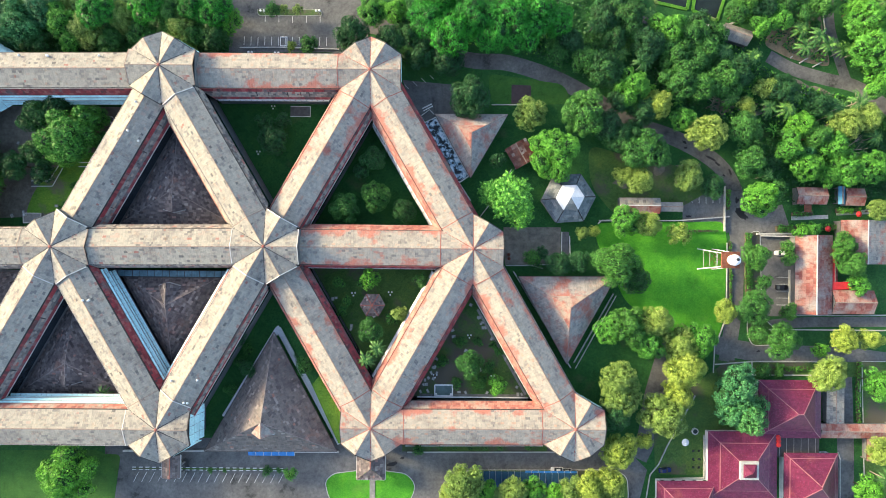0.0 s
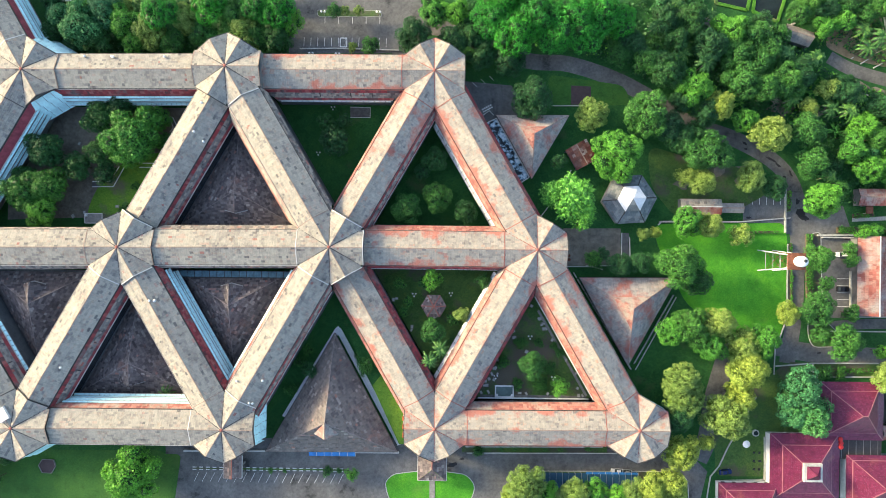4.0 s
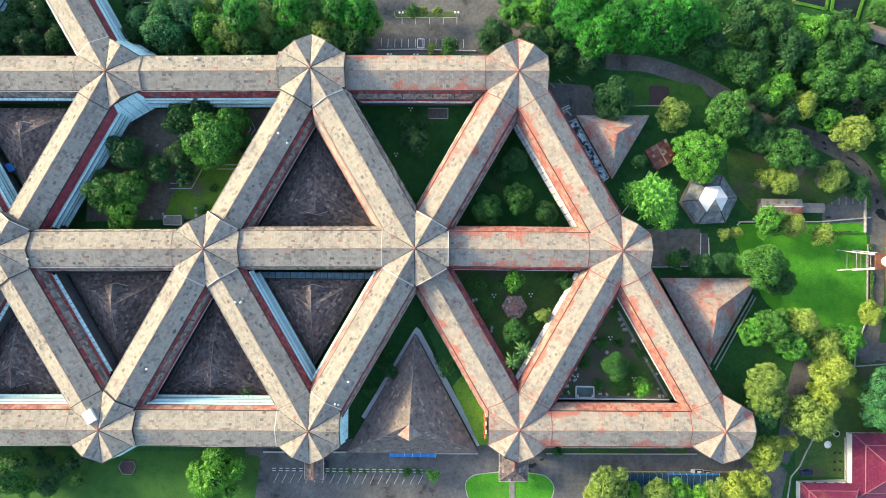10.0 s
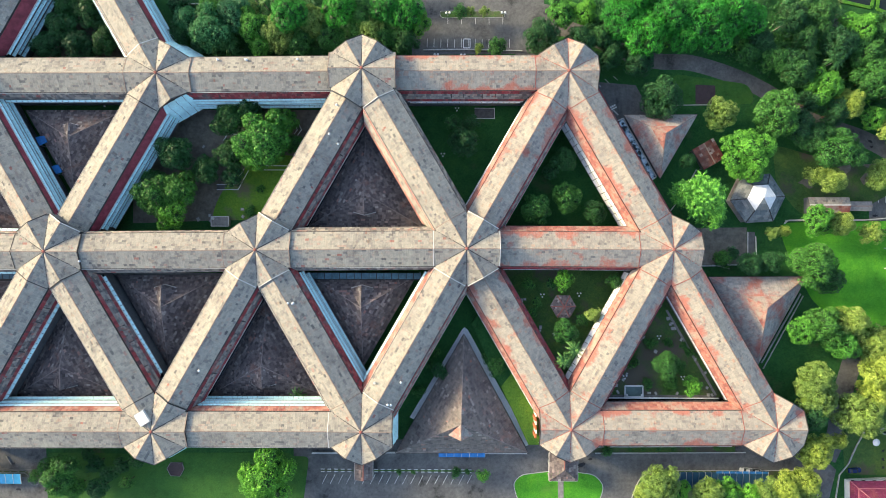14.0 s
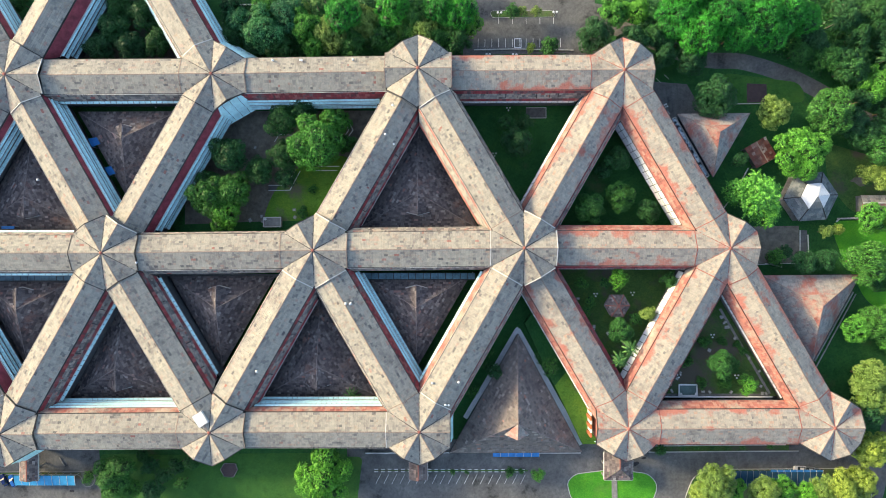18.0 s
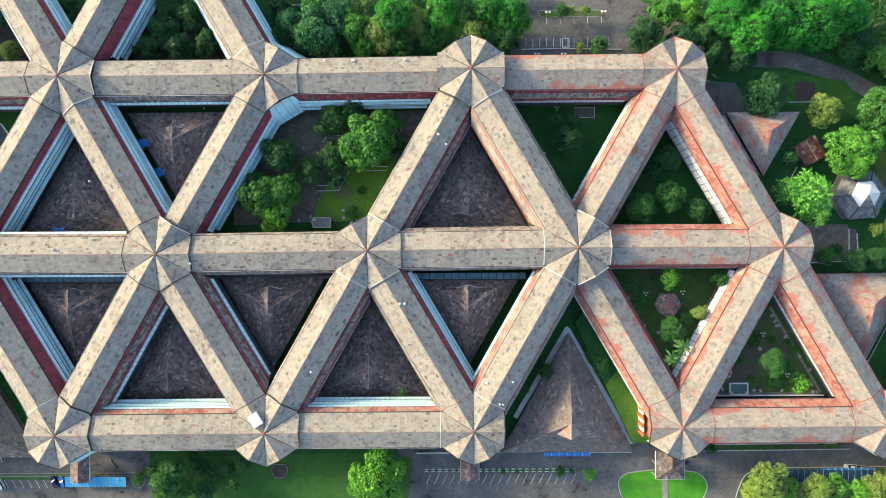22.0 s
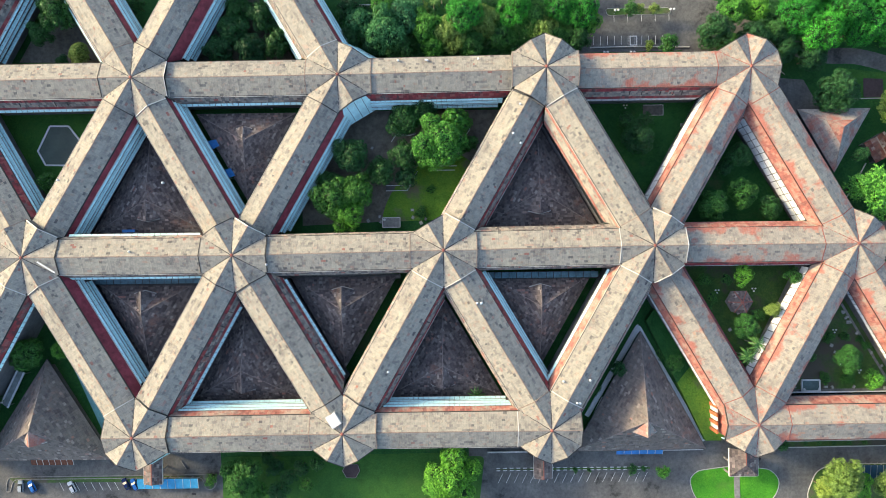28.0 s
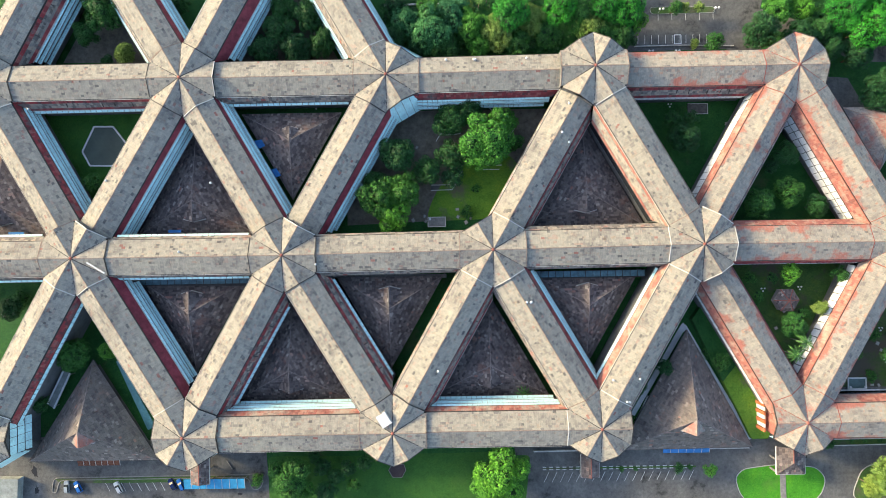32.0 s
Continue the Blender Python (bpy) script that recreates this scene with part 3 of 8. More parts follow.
def blob(geo, x, y, rx, ry, turn, z, seed):
    r = random.Random(seed)
    c, s = math.cos(math.radians(turn)), math.sin(math.radians(turn))
    pts = []
    for k in range(14):
        a, q = 2 * math.pi * k / 14, r.uniform(0.55, 1.15)
        u, v = rx * q * math.cos(a), ry * q * math.sin(a)
        pts.append((x + c * u - s * v, y + s * u + c * v))
    geo.prism(pts, z - 0.02, z)


g = Geo()
for k, (x, y, rx, ry, turn) in enumerate([(*(106.7, 14.2), 1.6, 2.4, 30), (*(108.5, 12.6), 1.5, 1.0, -40), (*(105.6, 18.5), 0.7, 1.3, 0), (*(86.5, 39.3), 1.3, 0.5, -35), (*(87.1, 37.2), 0.7, 0.5, 0), (*(96.1, 33.5), 2.4, 0.45, -30), (*(98.5, 31.6), 1.2, 0.5, -35),
                                          (*(100.8, 27.4), 0.8, 0.5, -20), (*(88.2, 12.6), 1.2, 0.5, 0), (*(113.8, -35.7), 0.9, 0.4, 10), (*(103.1, 28.6), 1.6, 0.4, -60), (*(115.5, 6.8), 0.9, 0.5, 0), (*(-17.5, -77.5), 2.2, 1.0, 10), (*(-14.0, -75.4), 1.0, 0.5, 0), (*(-292.9, -78.4), 1.2, 2.2, 20), (*(-292.2, -85.1), 0.8, 1.6, 0), (*(-218.6, -87.6), 1.2, 0.5, 0)]):
    blob(g, x, y, rx, ry, turn, 0.05, k)
structure("puddles", g, m_puddle, "dark damp patches on the worn asphalt", "puddle")
g = Geo()
for k, (x, y, rx, ry, turn) in enumerate([(*(99.4, 52.0), 5.5, 3.0, -10), (*(111.6, 51.1), 6.0, 2.5, 20), (*(128.8, 60.4), 5.0, 1.0, -25), (*(135.9, 58.0), 5.5, 1.1, -20), (*(77.2, 29.4), 3.0, 2.2, 0), (*(85.4, 26.4), 4.0, 2.5, 30), (*(64.0, 24.2), 3.0, 2.0, 0)]):
    blob(g, x, y, rx, ry, turn, 0.09, 40 + k)
structure("soil", g, m_soil, "bare red-brown earth between the palms", "soil")


# fish ponds far in the north east
def fish_pond(points):
    o = points[0]
    points = [(p[0] - o[0], p[1] - o[1]) for p in points]
    e = thing("fish_pond", pose(*o, 0), "dark rectangular fish pond with concrete rim", "pond", "fish ponds")
    g = Geo()
    g.prism(points, -0.2, 0.3)
    part("water", g, m_water, e, "dark still water")
    g = Geo()
    edging(g, points, 1.1, 0.55, True)
    part("rim", g, m_court_rim, e, "grassy bank round the pond")


for pts in ([(75.6, 96.5), (88.8, 96.6), (86.8, 86.9), (75.6, 89.4)], [(90.2, 96.7), (102.0, 96.8), (97.7, 82.9), (88.9, 86.5)]):
    fish_pond(pts)


# ---- the lattice building: hubs and wings ----
ROW = 59.4
HALF, PITCH, COLLAR = 5.75, 0.40, 10.9
HUBS = {
    ("t", -3): (-297.8, 57.6, 17.6), ("t", -2): (-229.8, 58.0, 17.9), ("t", -1): (-161.7, 58.25, 17.0), ("t", 0): (-93.0, 59.0, 19.9), ("t", 1): (-24.7, 59.2, 16.6),
    ("m", -3): (-333.4, -1.2, 20.2), ("m", -2): (-265.0, -1.1, 20.4), ("m", -1): (-196.2, -1.15, 20.6), ("m", 0): (-127.3, -0.4, 20.3), ("m", 1): (-58.4, 0.3, 19.9), ("m", 2): (10.1, 0.15, 16.6),
    ("b", -2): (-297.6, -60.4, 20.8), ("b", -1): (-229.4, -60.2, 20.9), ("b", 0): (-161.0, -59.7, 20.6), ("b", 1): (-92.7, -59.6, 20.0), ("b", 2): (-23.5, -59.65, 16.5), ("b", 3): (44.5, -59.3, 16.5),
    ("u", -3): (-333.3, 116.6, 17.2), ("u", -2): (-264.6, 117.2, 17.2), ("u", -1): (-195.9, 117.6, 17.2),
}
WINGS = [(("t", k), ("t", k + 1)) for k in range(-3, 1)] + [(("m", k), ("m", k + 1)) for k in range(-3, 2)]
WINGS += [(("b", -1), ("b", 0)), (("b", 0), ("b", 1)), (("b", 2), ("b", 3))]
for k in (1, 0, -2, -3):
    WINGS.append((("t", k), ("m", k + 1)))
for k in (1, 0, -1, -2):
    WINGS.append((("t", k), ("m", k)))
for k in (2, 1, 0, -1, -2):
    WINGS += [(("m", k), ("b", k + 1)), (("m", k), ("b", k))]
WINGS += [(("u", -1), ("t", -1)), (("u", -1), ("t", -2)), (("u", -2), ("t", -2)), (("u", -2), ("t", -3))]


def arms(key):
    """Directions, in steps of 60 degrees, in which wings leave a hub."""
    out = {}
    for a, b in WINGS:
        if key in (a, b):
            o = HUBS[b if key == a else a]
            d = Vector(o[:2]) - Vector(HUBS[key][:2])
            out[round(math.degrees(math.atan2(d.y, d.x)) / 60) % 6] = (a, b)
    return out


def east(key):
    return key in (("t", 1), ("m", 2), ("b", 2), ("b", 3))


def wing(a, b):
    xa, ya, ra = HUBS[a]
    xb, yb, rb = HUBS[b]
    L = math.hypot(xb - xa, yb - ya)
    ang = math.degrees(math.atan2(yb - ya, xb - xa))
    red = east(a) or east(b)
    R = min(ra, rb) - (0.25 if not red else 0.0) - DROPS.get((a, b), 0.0)
    rng = random.Random(str((a, b)))
    look_of = "rust-stained salmon and grey" if red else "weathered grey"
    e = thing("building_wing", pose(xa, ya, 0, 0, 0, ang), look_of + " gabled sheet roof wing of the lattice building", "building wing", "wings of the lattice building")
    roof = m_roof_east if red else m_roof
    da, db = round(ang / 60) % 6, (round(ang / 60) + 3) % 6
    aa, ab = arms(a), arms(b)
    zE = R - HALF * PITCH
    for side in (1, -1):
        # does another wing leave the same hub next to this side?
        near_a = ((da + side) % 6) in aa
        near_b = ((db - side) % 6) in ab
        facing = (ang + 90 * side) % 360
        pts = [(COLLAR, 0, R), (L - COLLAR, 0, R), (L - COLLAR, side * HALF, zE), (COLLAR, side * HALF, zE)]
        deck = Geo()
        low = [(x, y, z - 0.18) for x, y, z in pts]
        deck.solid(*((low, pts) if side < 0 else (low[::-1], pts[::-1])))
        slope = part("roof_slope", deck, roof, e)
        roof_face(slope, "roof_sheeting", pts, roof, rng, length=1.2, course=0.77, apart=300 if side > 0 and (a, b) in SINGLE_ROOFS else 0)
        f = Geo()
        f.beam((COLLAR - 0.9, side * (HALF + 0.08), zE + 0.06), (L - COLLAR + 0.9, side * (HALF + 0.08), zE + 0.06), 0.28, 0.45)
        part("gutter", f, m_fascia, e)
        if 100 < facing < 290:
            f = Geo()
            f.beam((COLLAR - 0.4, side * (HALF + 0.3), zE + 0.02), (L - COLLAR + 0.4, side * (HALF + 0.3), zE + 0.02), 0.1, 0.25)
            part("gutter_edge", f, m_ridge_red if red else m_flash, e)
        # steep skirt roof below the eaves
        style, run = SKIRTS.get((a, b, side), ("tile", 1.7))
        i, o, zi, zo = HALF + 0.1, HALF + run, zE - 0.6, zE - 0.6 - (1.3 if style == "ledge" else 1.45) * run
        x0i, x0o = (i * 1.732, o * 1.732) if near_a else (6.5, 6.5)
        x1i, x1o = (L - i * 1.732, L - o * 1.732) if near_b else (L - 6.5, L - 6.5)
        skirt = [(x0i, side * i, zi), (x1i, side * i, zi), (x1o, side * o, zo), (x0o, side * o, zo)]
        mat = {"red": m_skirt_red, "band": m_skirt_tile, "salmon": m_skirt_salmon, "tile": m_skirt_tile, "plain": m_skirt_plain, "ledge": m_skirt_salmon}[style]
        deck = Geo()
        low = [(x, y - side * 0.05, z - 0.2) for x, y, z in skirt]
        deck.solid(*((low, skirt) if side < 0 else (low[::-1], skirt[::-1])))
        sk = part("skirt_roof", deck, mat, e)
        if style == "band":
            # painted red along the eaves and the lower edge, bare sooty sheets between
            rows = [[Vector(skirt[0]).lerp(Vector(skirt[3]), q), Vector(skirt[1]).lerp(Vector(skirt[2]), q)] for q in (0.0, 0.27, 0.76, 1.0)]
            for q in range(3):
                roof_face(sk, "skirt_sheeting", [rows[q][0], rows[q][1], rows[q + 1][1], rows[q + 1][0]], mat if q == 1 else m_skirt_red, rng, length=1.2, course=0.85)
            for q in range(7):
                u = x0i + 6 + (x1i - x0i - 12) * (q + rng.random() * 0.7) / 7
                f = Geo()
                f.beam((u, side * (i + 0.75), zi - 0.95), (u, side * (i + 0.7 + rng.uniform(0.7, 1.3)), zi - 1.45 * (0.72 + rng.uniform(0.7, 1.3)) + 0.28), rng.uniform(0.18, 0.4), 0.16)
                part("bracket", f, m_fascia, sk, "dark sooty roof bracket")
        elif style == "ledge":
            # pale sheets between two red rims, with dark cross ledges
            rows = [[Vector(skirt[0]).lerp(Vector(skirt[3]), q), Vector(skirt[1]).lerp(Vector(skirt[2]), q)] for q in (0.0, 0.22, 0.8, 1.0)]
            for q in range(3):
                roof_face(sk, "skirt_sheeting", [rows[q][0], rows[q][1], rows[q + 1][1], rows[q + 1][0]], m_roof if q == 1 else mat, rng, length=1.2, course=0.6)
            for q in range(1, 3):
                f = Geo()
                f.beam(rows[q][0] + Vector((0, 0, 0.12)), rows[q][1] + Vector((0, 0, 0.12)), 0.2, 0.26)
                part("rim", f, m_fascia, sk)
            for q in range(8):
                u = x0i + 4 + (x1i - x0i - 8) * (q + rng.random() * 0.6) / 8
                f = Geo()
                f.beam((u, side * (i + 0.35), zi - 0.3), (u, side * (o - 0.1), zo + 0.28), 0.22, 0.2)
                part("bracket", f, m_rust, sk, "rusty cross ledge")
        elif style != "plain":
            roof_face(sk, "skirt_sheeting", skirt, mat, rng, length=1.2, course=0.85)
        f = Geo()
        f.beam((x0o, side * (o + 0.05), zo + 0.12), (x1o, side * (o + 0.05), zo + 0.12), 0.16 if style != "band" else 0.3, 0.3)
        part("skirt_edge", f, m_flash if style in ("plain", "band") else m_fascia, e)
        # outer wall with dark bands for windows and gap shade, and white sun screens in tiers
        w = o - 0.7
        xa0, xb0 = (w * 1.732 if near_a else 6.5), (L - w * 1.732 if near_b else L - 6.5)
        g = Geo()
        g.box(xa0, xb0, *(sorted((side * (w - 0.4), side * w))), 0.0, zo + 0.3)
        wall = part("wall", g, m_wall, e)
        tiers = TIERS.get((a, b, side), 2 if a[0] == 'u' else 1)
        h = 2.75
        if not tiers and zo > 6:
            # storey-high dark bands, made up: the gap's shade laid on the wall as glazing
            for k in range(2):
                g = Geo()
                g.box(xa0 + 0.4, xb0 - 0.4, *(sorted((side * (w - 0.1), side * (w + 0.06)))), zo - 2.9 - k * 3.0, zo + 0.05 - k * 3.0)
                part("window_band", g, m_dark, wall)
        wide = WIDE.get((a, b, side))
        single = (a, b, side) in SINGLE_SCREENS
        for k in range(tiers):
            z1 = zo - 0.15 - k * h
            # windows widened to the full storey: shade between panels put into dark colour
            glass = Geo()
            glass.box(xa0 + 0.6, xb0 - 0.6, *(sorted((side * (w - 0.1), side * (w + 0.06)))), z1 - h, z1)
            part("window_band", glass, m_dark, wall)
            out = o + 0.25 + (0.75 if tiers > 1 else 0.45) * k
            xs0 = (out * 1.732 + 0.2) if near_a else 10.0
            xs1 = (L - out * 1.732 - 0.2) if near_b else L - 10.0
            beads = tiers == 1
            n = int((xs1 - xs0) / (2.7 if wide else 1.9 if beads else 1.7))
            gap = 0.14 if wide else 0.11 if beads else 0.045
            shapes = [(z1 - q * (wide[2] + 0.25), z1 - q * (wide[2] + 0.25) - wide[2], out - 0.2 + q * (wide[1] + 0.1), out - 0.2 + (q + 1) * wide[1] + q * 0.1) for q in range(wide[0])] if wide else ((z1, z1 - 1.2, out - 0.35, out + 0.05),) if beads and red else ((z1, z1 - 0.55, out - 0.35, out + 0.6),) if beads else ((z1, z1 - 0.25, out - 0.55, out + 0.5), (z1 - 1.35, z1 - 1.6, out + 0.1, out + 1.15))
            g = Geo()
            for j in range(n):
                u0, u1 = xs0 + (xs1 - xs0) * j / n + gap, xs0 + (xs1 - xs0) * (j + 1) / n - gap
                for top_z, low_z, y0, y1 in shapes:
                    tip = rng.uniform(-0.12, 0.12) if wide else 0.0
                    top = [(u0, side * (y0 + tip), top_z), (u1, side * (y0 + tip), top_z), (u1, side * (y1 + tip), low_z), (u0, side * (y1 - tip), low_z)]
                    low = [(x, y - side * 0.12, z - 0.04) for x, y, z in top]
                    if single:
                        g = Geo()
                    g.solid(*((low, top) if side < 0 else (low[::-1], top[::-1])))
                    if single:
                        part("sun_screen_panel", g, m_white if red else m_screen, wall)
            if not single:
                part("sun_screen", g, m_white if red else m_screen, wall, "white sloping sun screen panels", kind="stuff")
            g = Geo()
            for top_z, low_z, y0, y1 in shapes:
                g.beam((xs0, side * (y1 + 0.04), low_z - 0.05), (xs1, side * (y1 + 0.04), low_z - 0.05), 0.12, 0.14)
            part("screen_gutter", g, m_concrete, wall)
            g = Geo()
            g.beam((xs0, side * (out - 0.1), z1 - 1.1), (xs1, side * (out - 0.1), z1 - 1.1), 0.12, 0.12)
            g.beam((xs0, side * (out - 0.45), z1 + 0.1), (xs1, side * (out - 0.45), z1 + 0.1), 0.5, 0.12)
            part("screen_rail", g, m_steel, wall)
    cap = Geo()
    cap.beam((COLLAR, 0, R + 0.12), (L - COLLAR, 0, R + 0.12), 0.28, 0.2)
    part("ridge_cap", cap, m_ridge_grey, e)
    core = Geo()
    core.box(11.5, L - 11.5, -HALF + 0.6, HALF - 0.6, 0.0, zE - 0.8)
    part("core", core, m_wall, e)


def T(k): return ("t", k)
def M(k): return ("m", k)
def B(k): return ("b", k)


# finish and width of the skirt roof on each side that differs from sooty tiles; side 1 lies left of the way from the first hub to the second
SKIRTS = {
    (T(-1), T(0), -1): ("red", 1.7), (T(0), T(1), -1): ("band", 2.6), (T(0), T(1), 1): ("tile", 0.5), (T(-1), T(0), 1): ("tile", 0.5), (T(-2), T(-1), 1): ("tile", 0.6), (T(-3), T(-2), 1): ("tile", 0.6),
    (T(0), M(0), 1): ("band", 2.6), (T(0), M(0), -1): ("tile", 0.7), (T(0), M(1), 1): ("tile", 1.4), (T(0), M(1), -1): ("ledge", 2.8),
    (T(1), M(1), 1): ("band", 1.8), (T(1), M(1), -1): ("salmon", 1.3), (T(1), M(2), 1): ("red", 1.4), (T(1), M(2), -1): ("salmon", 1.9),
    (T(-1), M(-1), 1): ("plain", 1.6), (T(-1), M(-1), -1): ("tile", 0.6), (T(-2), M(-1), 1): ("plain", 0.9), (T(-2), M(-1), -1): ("tile", 0.8),
    (T(-2), M(-2), 1): ("plain", 1.1), (T(-2), M(-2), -1): ("tile", 0.7), (T(-3), M(-2), 1): ("red", 1.2), (T(-3), M(-2), -1): ("tile", 0.7),
    (M(-1), M(0), 1): ("tile", 0.8), (M(0), M(1), 1): ("tile", 1.6), (M(0), M(1), -1): ("tile", 1.2), (M(1), M(2), 1): ("salmon", 2.0), (M(1), M(2), -1): ("red", 1.1),
    (M(-1), M(0), -1): ("tile", 1.5), (M(-2), M(-1), -1): ("tile", 1.0), (M(-2), M(-1), 1): ("tile", 1.0),
    (M(0), B(1), 1): ("red", 1.4), (M(0), B(0), 1): ("band", 2.6), (M(0), B(1), -1): ("tile", 1.3), (M(0), B(0), -1): ("tile", 0.9),
    (M(1), B(1), 1): ("band", 1.6), (M(1), B(1), -1): ("salmon", 1.6), (M(1), B(2), 1): ("red", 1.7), (M(1), B(2), -1): ("salmon", 1.6),
    (M(2), B(2), 1): ("red", 1.6), (M(2), B(2), -1): ("salmon", 1.6), (M(2), B(3), 1): ("tile", 0.5), (M(2), B(3), -1): ("salmon", 1.9),
    (M(-1), B(0), 1): ("band", 2.6), (M(-1), B(-1), 1): ("band", 2.6), (M(-1), B(-1), -1): ("tile", 0.7), (M(-1), B(0), -1): ("tile", 1.0),
    (M(-2), B(-1), 1): ("plain", 2.0), (M(-2), B(-1), -1): ("tile", 0.7), (M(-2), B(-2), 1): ("red", 1.3), (M(-2), B(-2), -1): ("tile", 0.7),
    (B(-1), B(0), 1): ("salmon", 1.2), (B(0), B(1), 1): ("salmon", 1.2), (B(2), B(3), 1): ("salmon", 2.0),
    (B(-1), B(0), -1): ("tile", 0.7), (B(0), B(1), -1): ("tile", 0.7), (B(2), B(3), -1): ("tile", 0.5),
}
SKIRTS.update({(("u", -1), T(-2), 1): ("plain", 2.2), (("u", -2), T(-2), 1): ("plain", 1.2), (("u", -2), T(-3), 1): ("band", 2.6), (("u", -1), T(-1), 1): ("plain", 1.2),
               (T(-3), T(-2), -1): ("band", 2.4), (T(-2), T(-1), -1): ("tile", 1.6), (M(-3), M(-2), -1): ("tile", 1.2)})
DROPS = {(T(0), M(0)): 2.0}
# sides with white panels standing steeply under the skirt: rows, reach and fall of each row
WIDE = {(M(2), B(2), -1): (1, 0.9, 2.6), (T(1), M(2), -1): (2, 0.5, 2.2), (T(1), M(1), -1): (1, 0.55, 3.6), (M(1), B(2), -1): (1, 0.3, 1.5)}
# storeys of sun screens, where there are fewer
TIERS = {(T(0), M(1), 1): 0, (T(0), M(0), 1): 0, (M(0), B(0), 1): 0, (M(0), M(1), 1): 0, (M(0), M(1), -1): 0, (M(-1), M(0), 1): 0, (M(-1), M(0), -1): 0, (M(1), B(1), 1): 0, (M(1), B(2), 1): 0, (T(1), M(1), 1): 0, (M(2), B(2), 1): 0,
         (M(0), B(1), 1): 2, (B(0), B(1), 1): 2, (B(-1), B(0), 1): 2, (M(1), M(2), 1): 0, (B(2), B(3), 1): 0, (B(0), B(1), -1): 0, (B(-1), B(0), -1): 0, (B(2), B(3), -1): 0, (T(-1), T(0), 1): 0, (T(-2), T(-1), 1): 0, (T(-3), T(-2), 1): 0,
         (T(-3), M(-2), 1): 2, (T(-2), M(-2), 1): 2, (M(-2), B(-1), 1): 2, (T(-2), M(-1), 1): 2, (T(-1), M(-1), 1): 2, (T(-1), T(0), -1): 2, (M(1), B(1), -1): 1, (T(1), M(2), -1): 1, (T(1), M(1), -1): 1, (M(2), B(3), 1): 0, (T(0), T(1), 1): 0, (T(1), M(2), 1): 0,
         (T(0), M(0), -1): 0, (M(0), B(0), -1): 0, (T(0), M(1), -1): 0, (M(0), B(1), -1): 0, (M(-1), B(0), -1): 0, (M(-1), B(-1), -1): 0, (T(-2), M(-1), -1): 0, (T(-1), M(-1), -1): 0, (M(-2), B(-2), -1): 0}
# wings whose north slope is near enough to be told apart sheet by sheet
SINGLE_ROOFS = {(M(0), M(1)), (M(1), M(2)), (M(-1), M(0))}
# sides whose sun screens are near enough to be told apart panel by panel
SINGLE_SCREENS = {(M(1), B(1), -1), (M(-2), B(-1), 1), (M(0), B(1), 1), (T(-1), T(0), -1), (B(0), B(1), 1)}
for a, b in WINGS:
    wing(a, b)


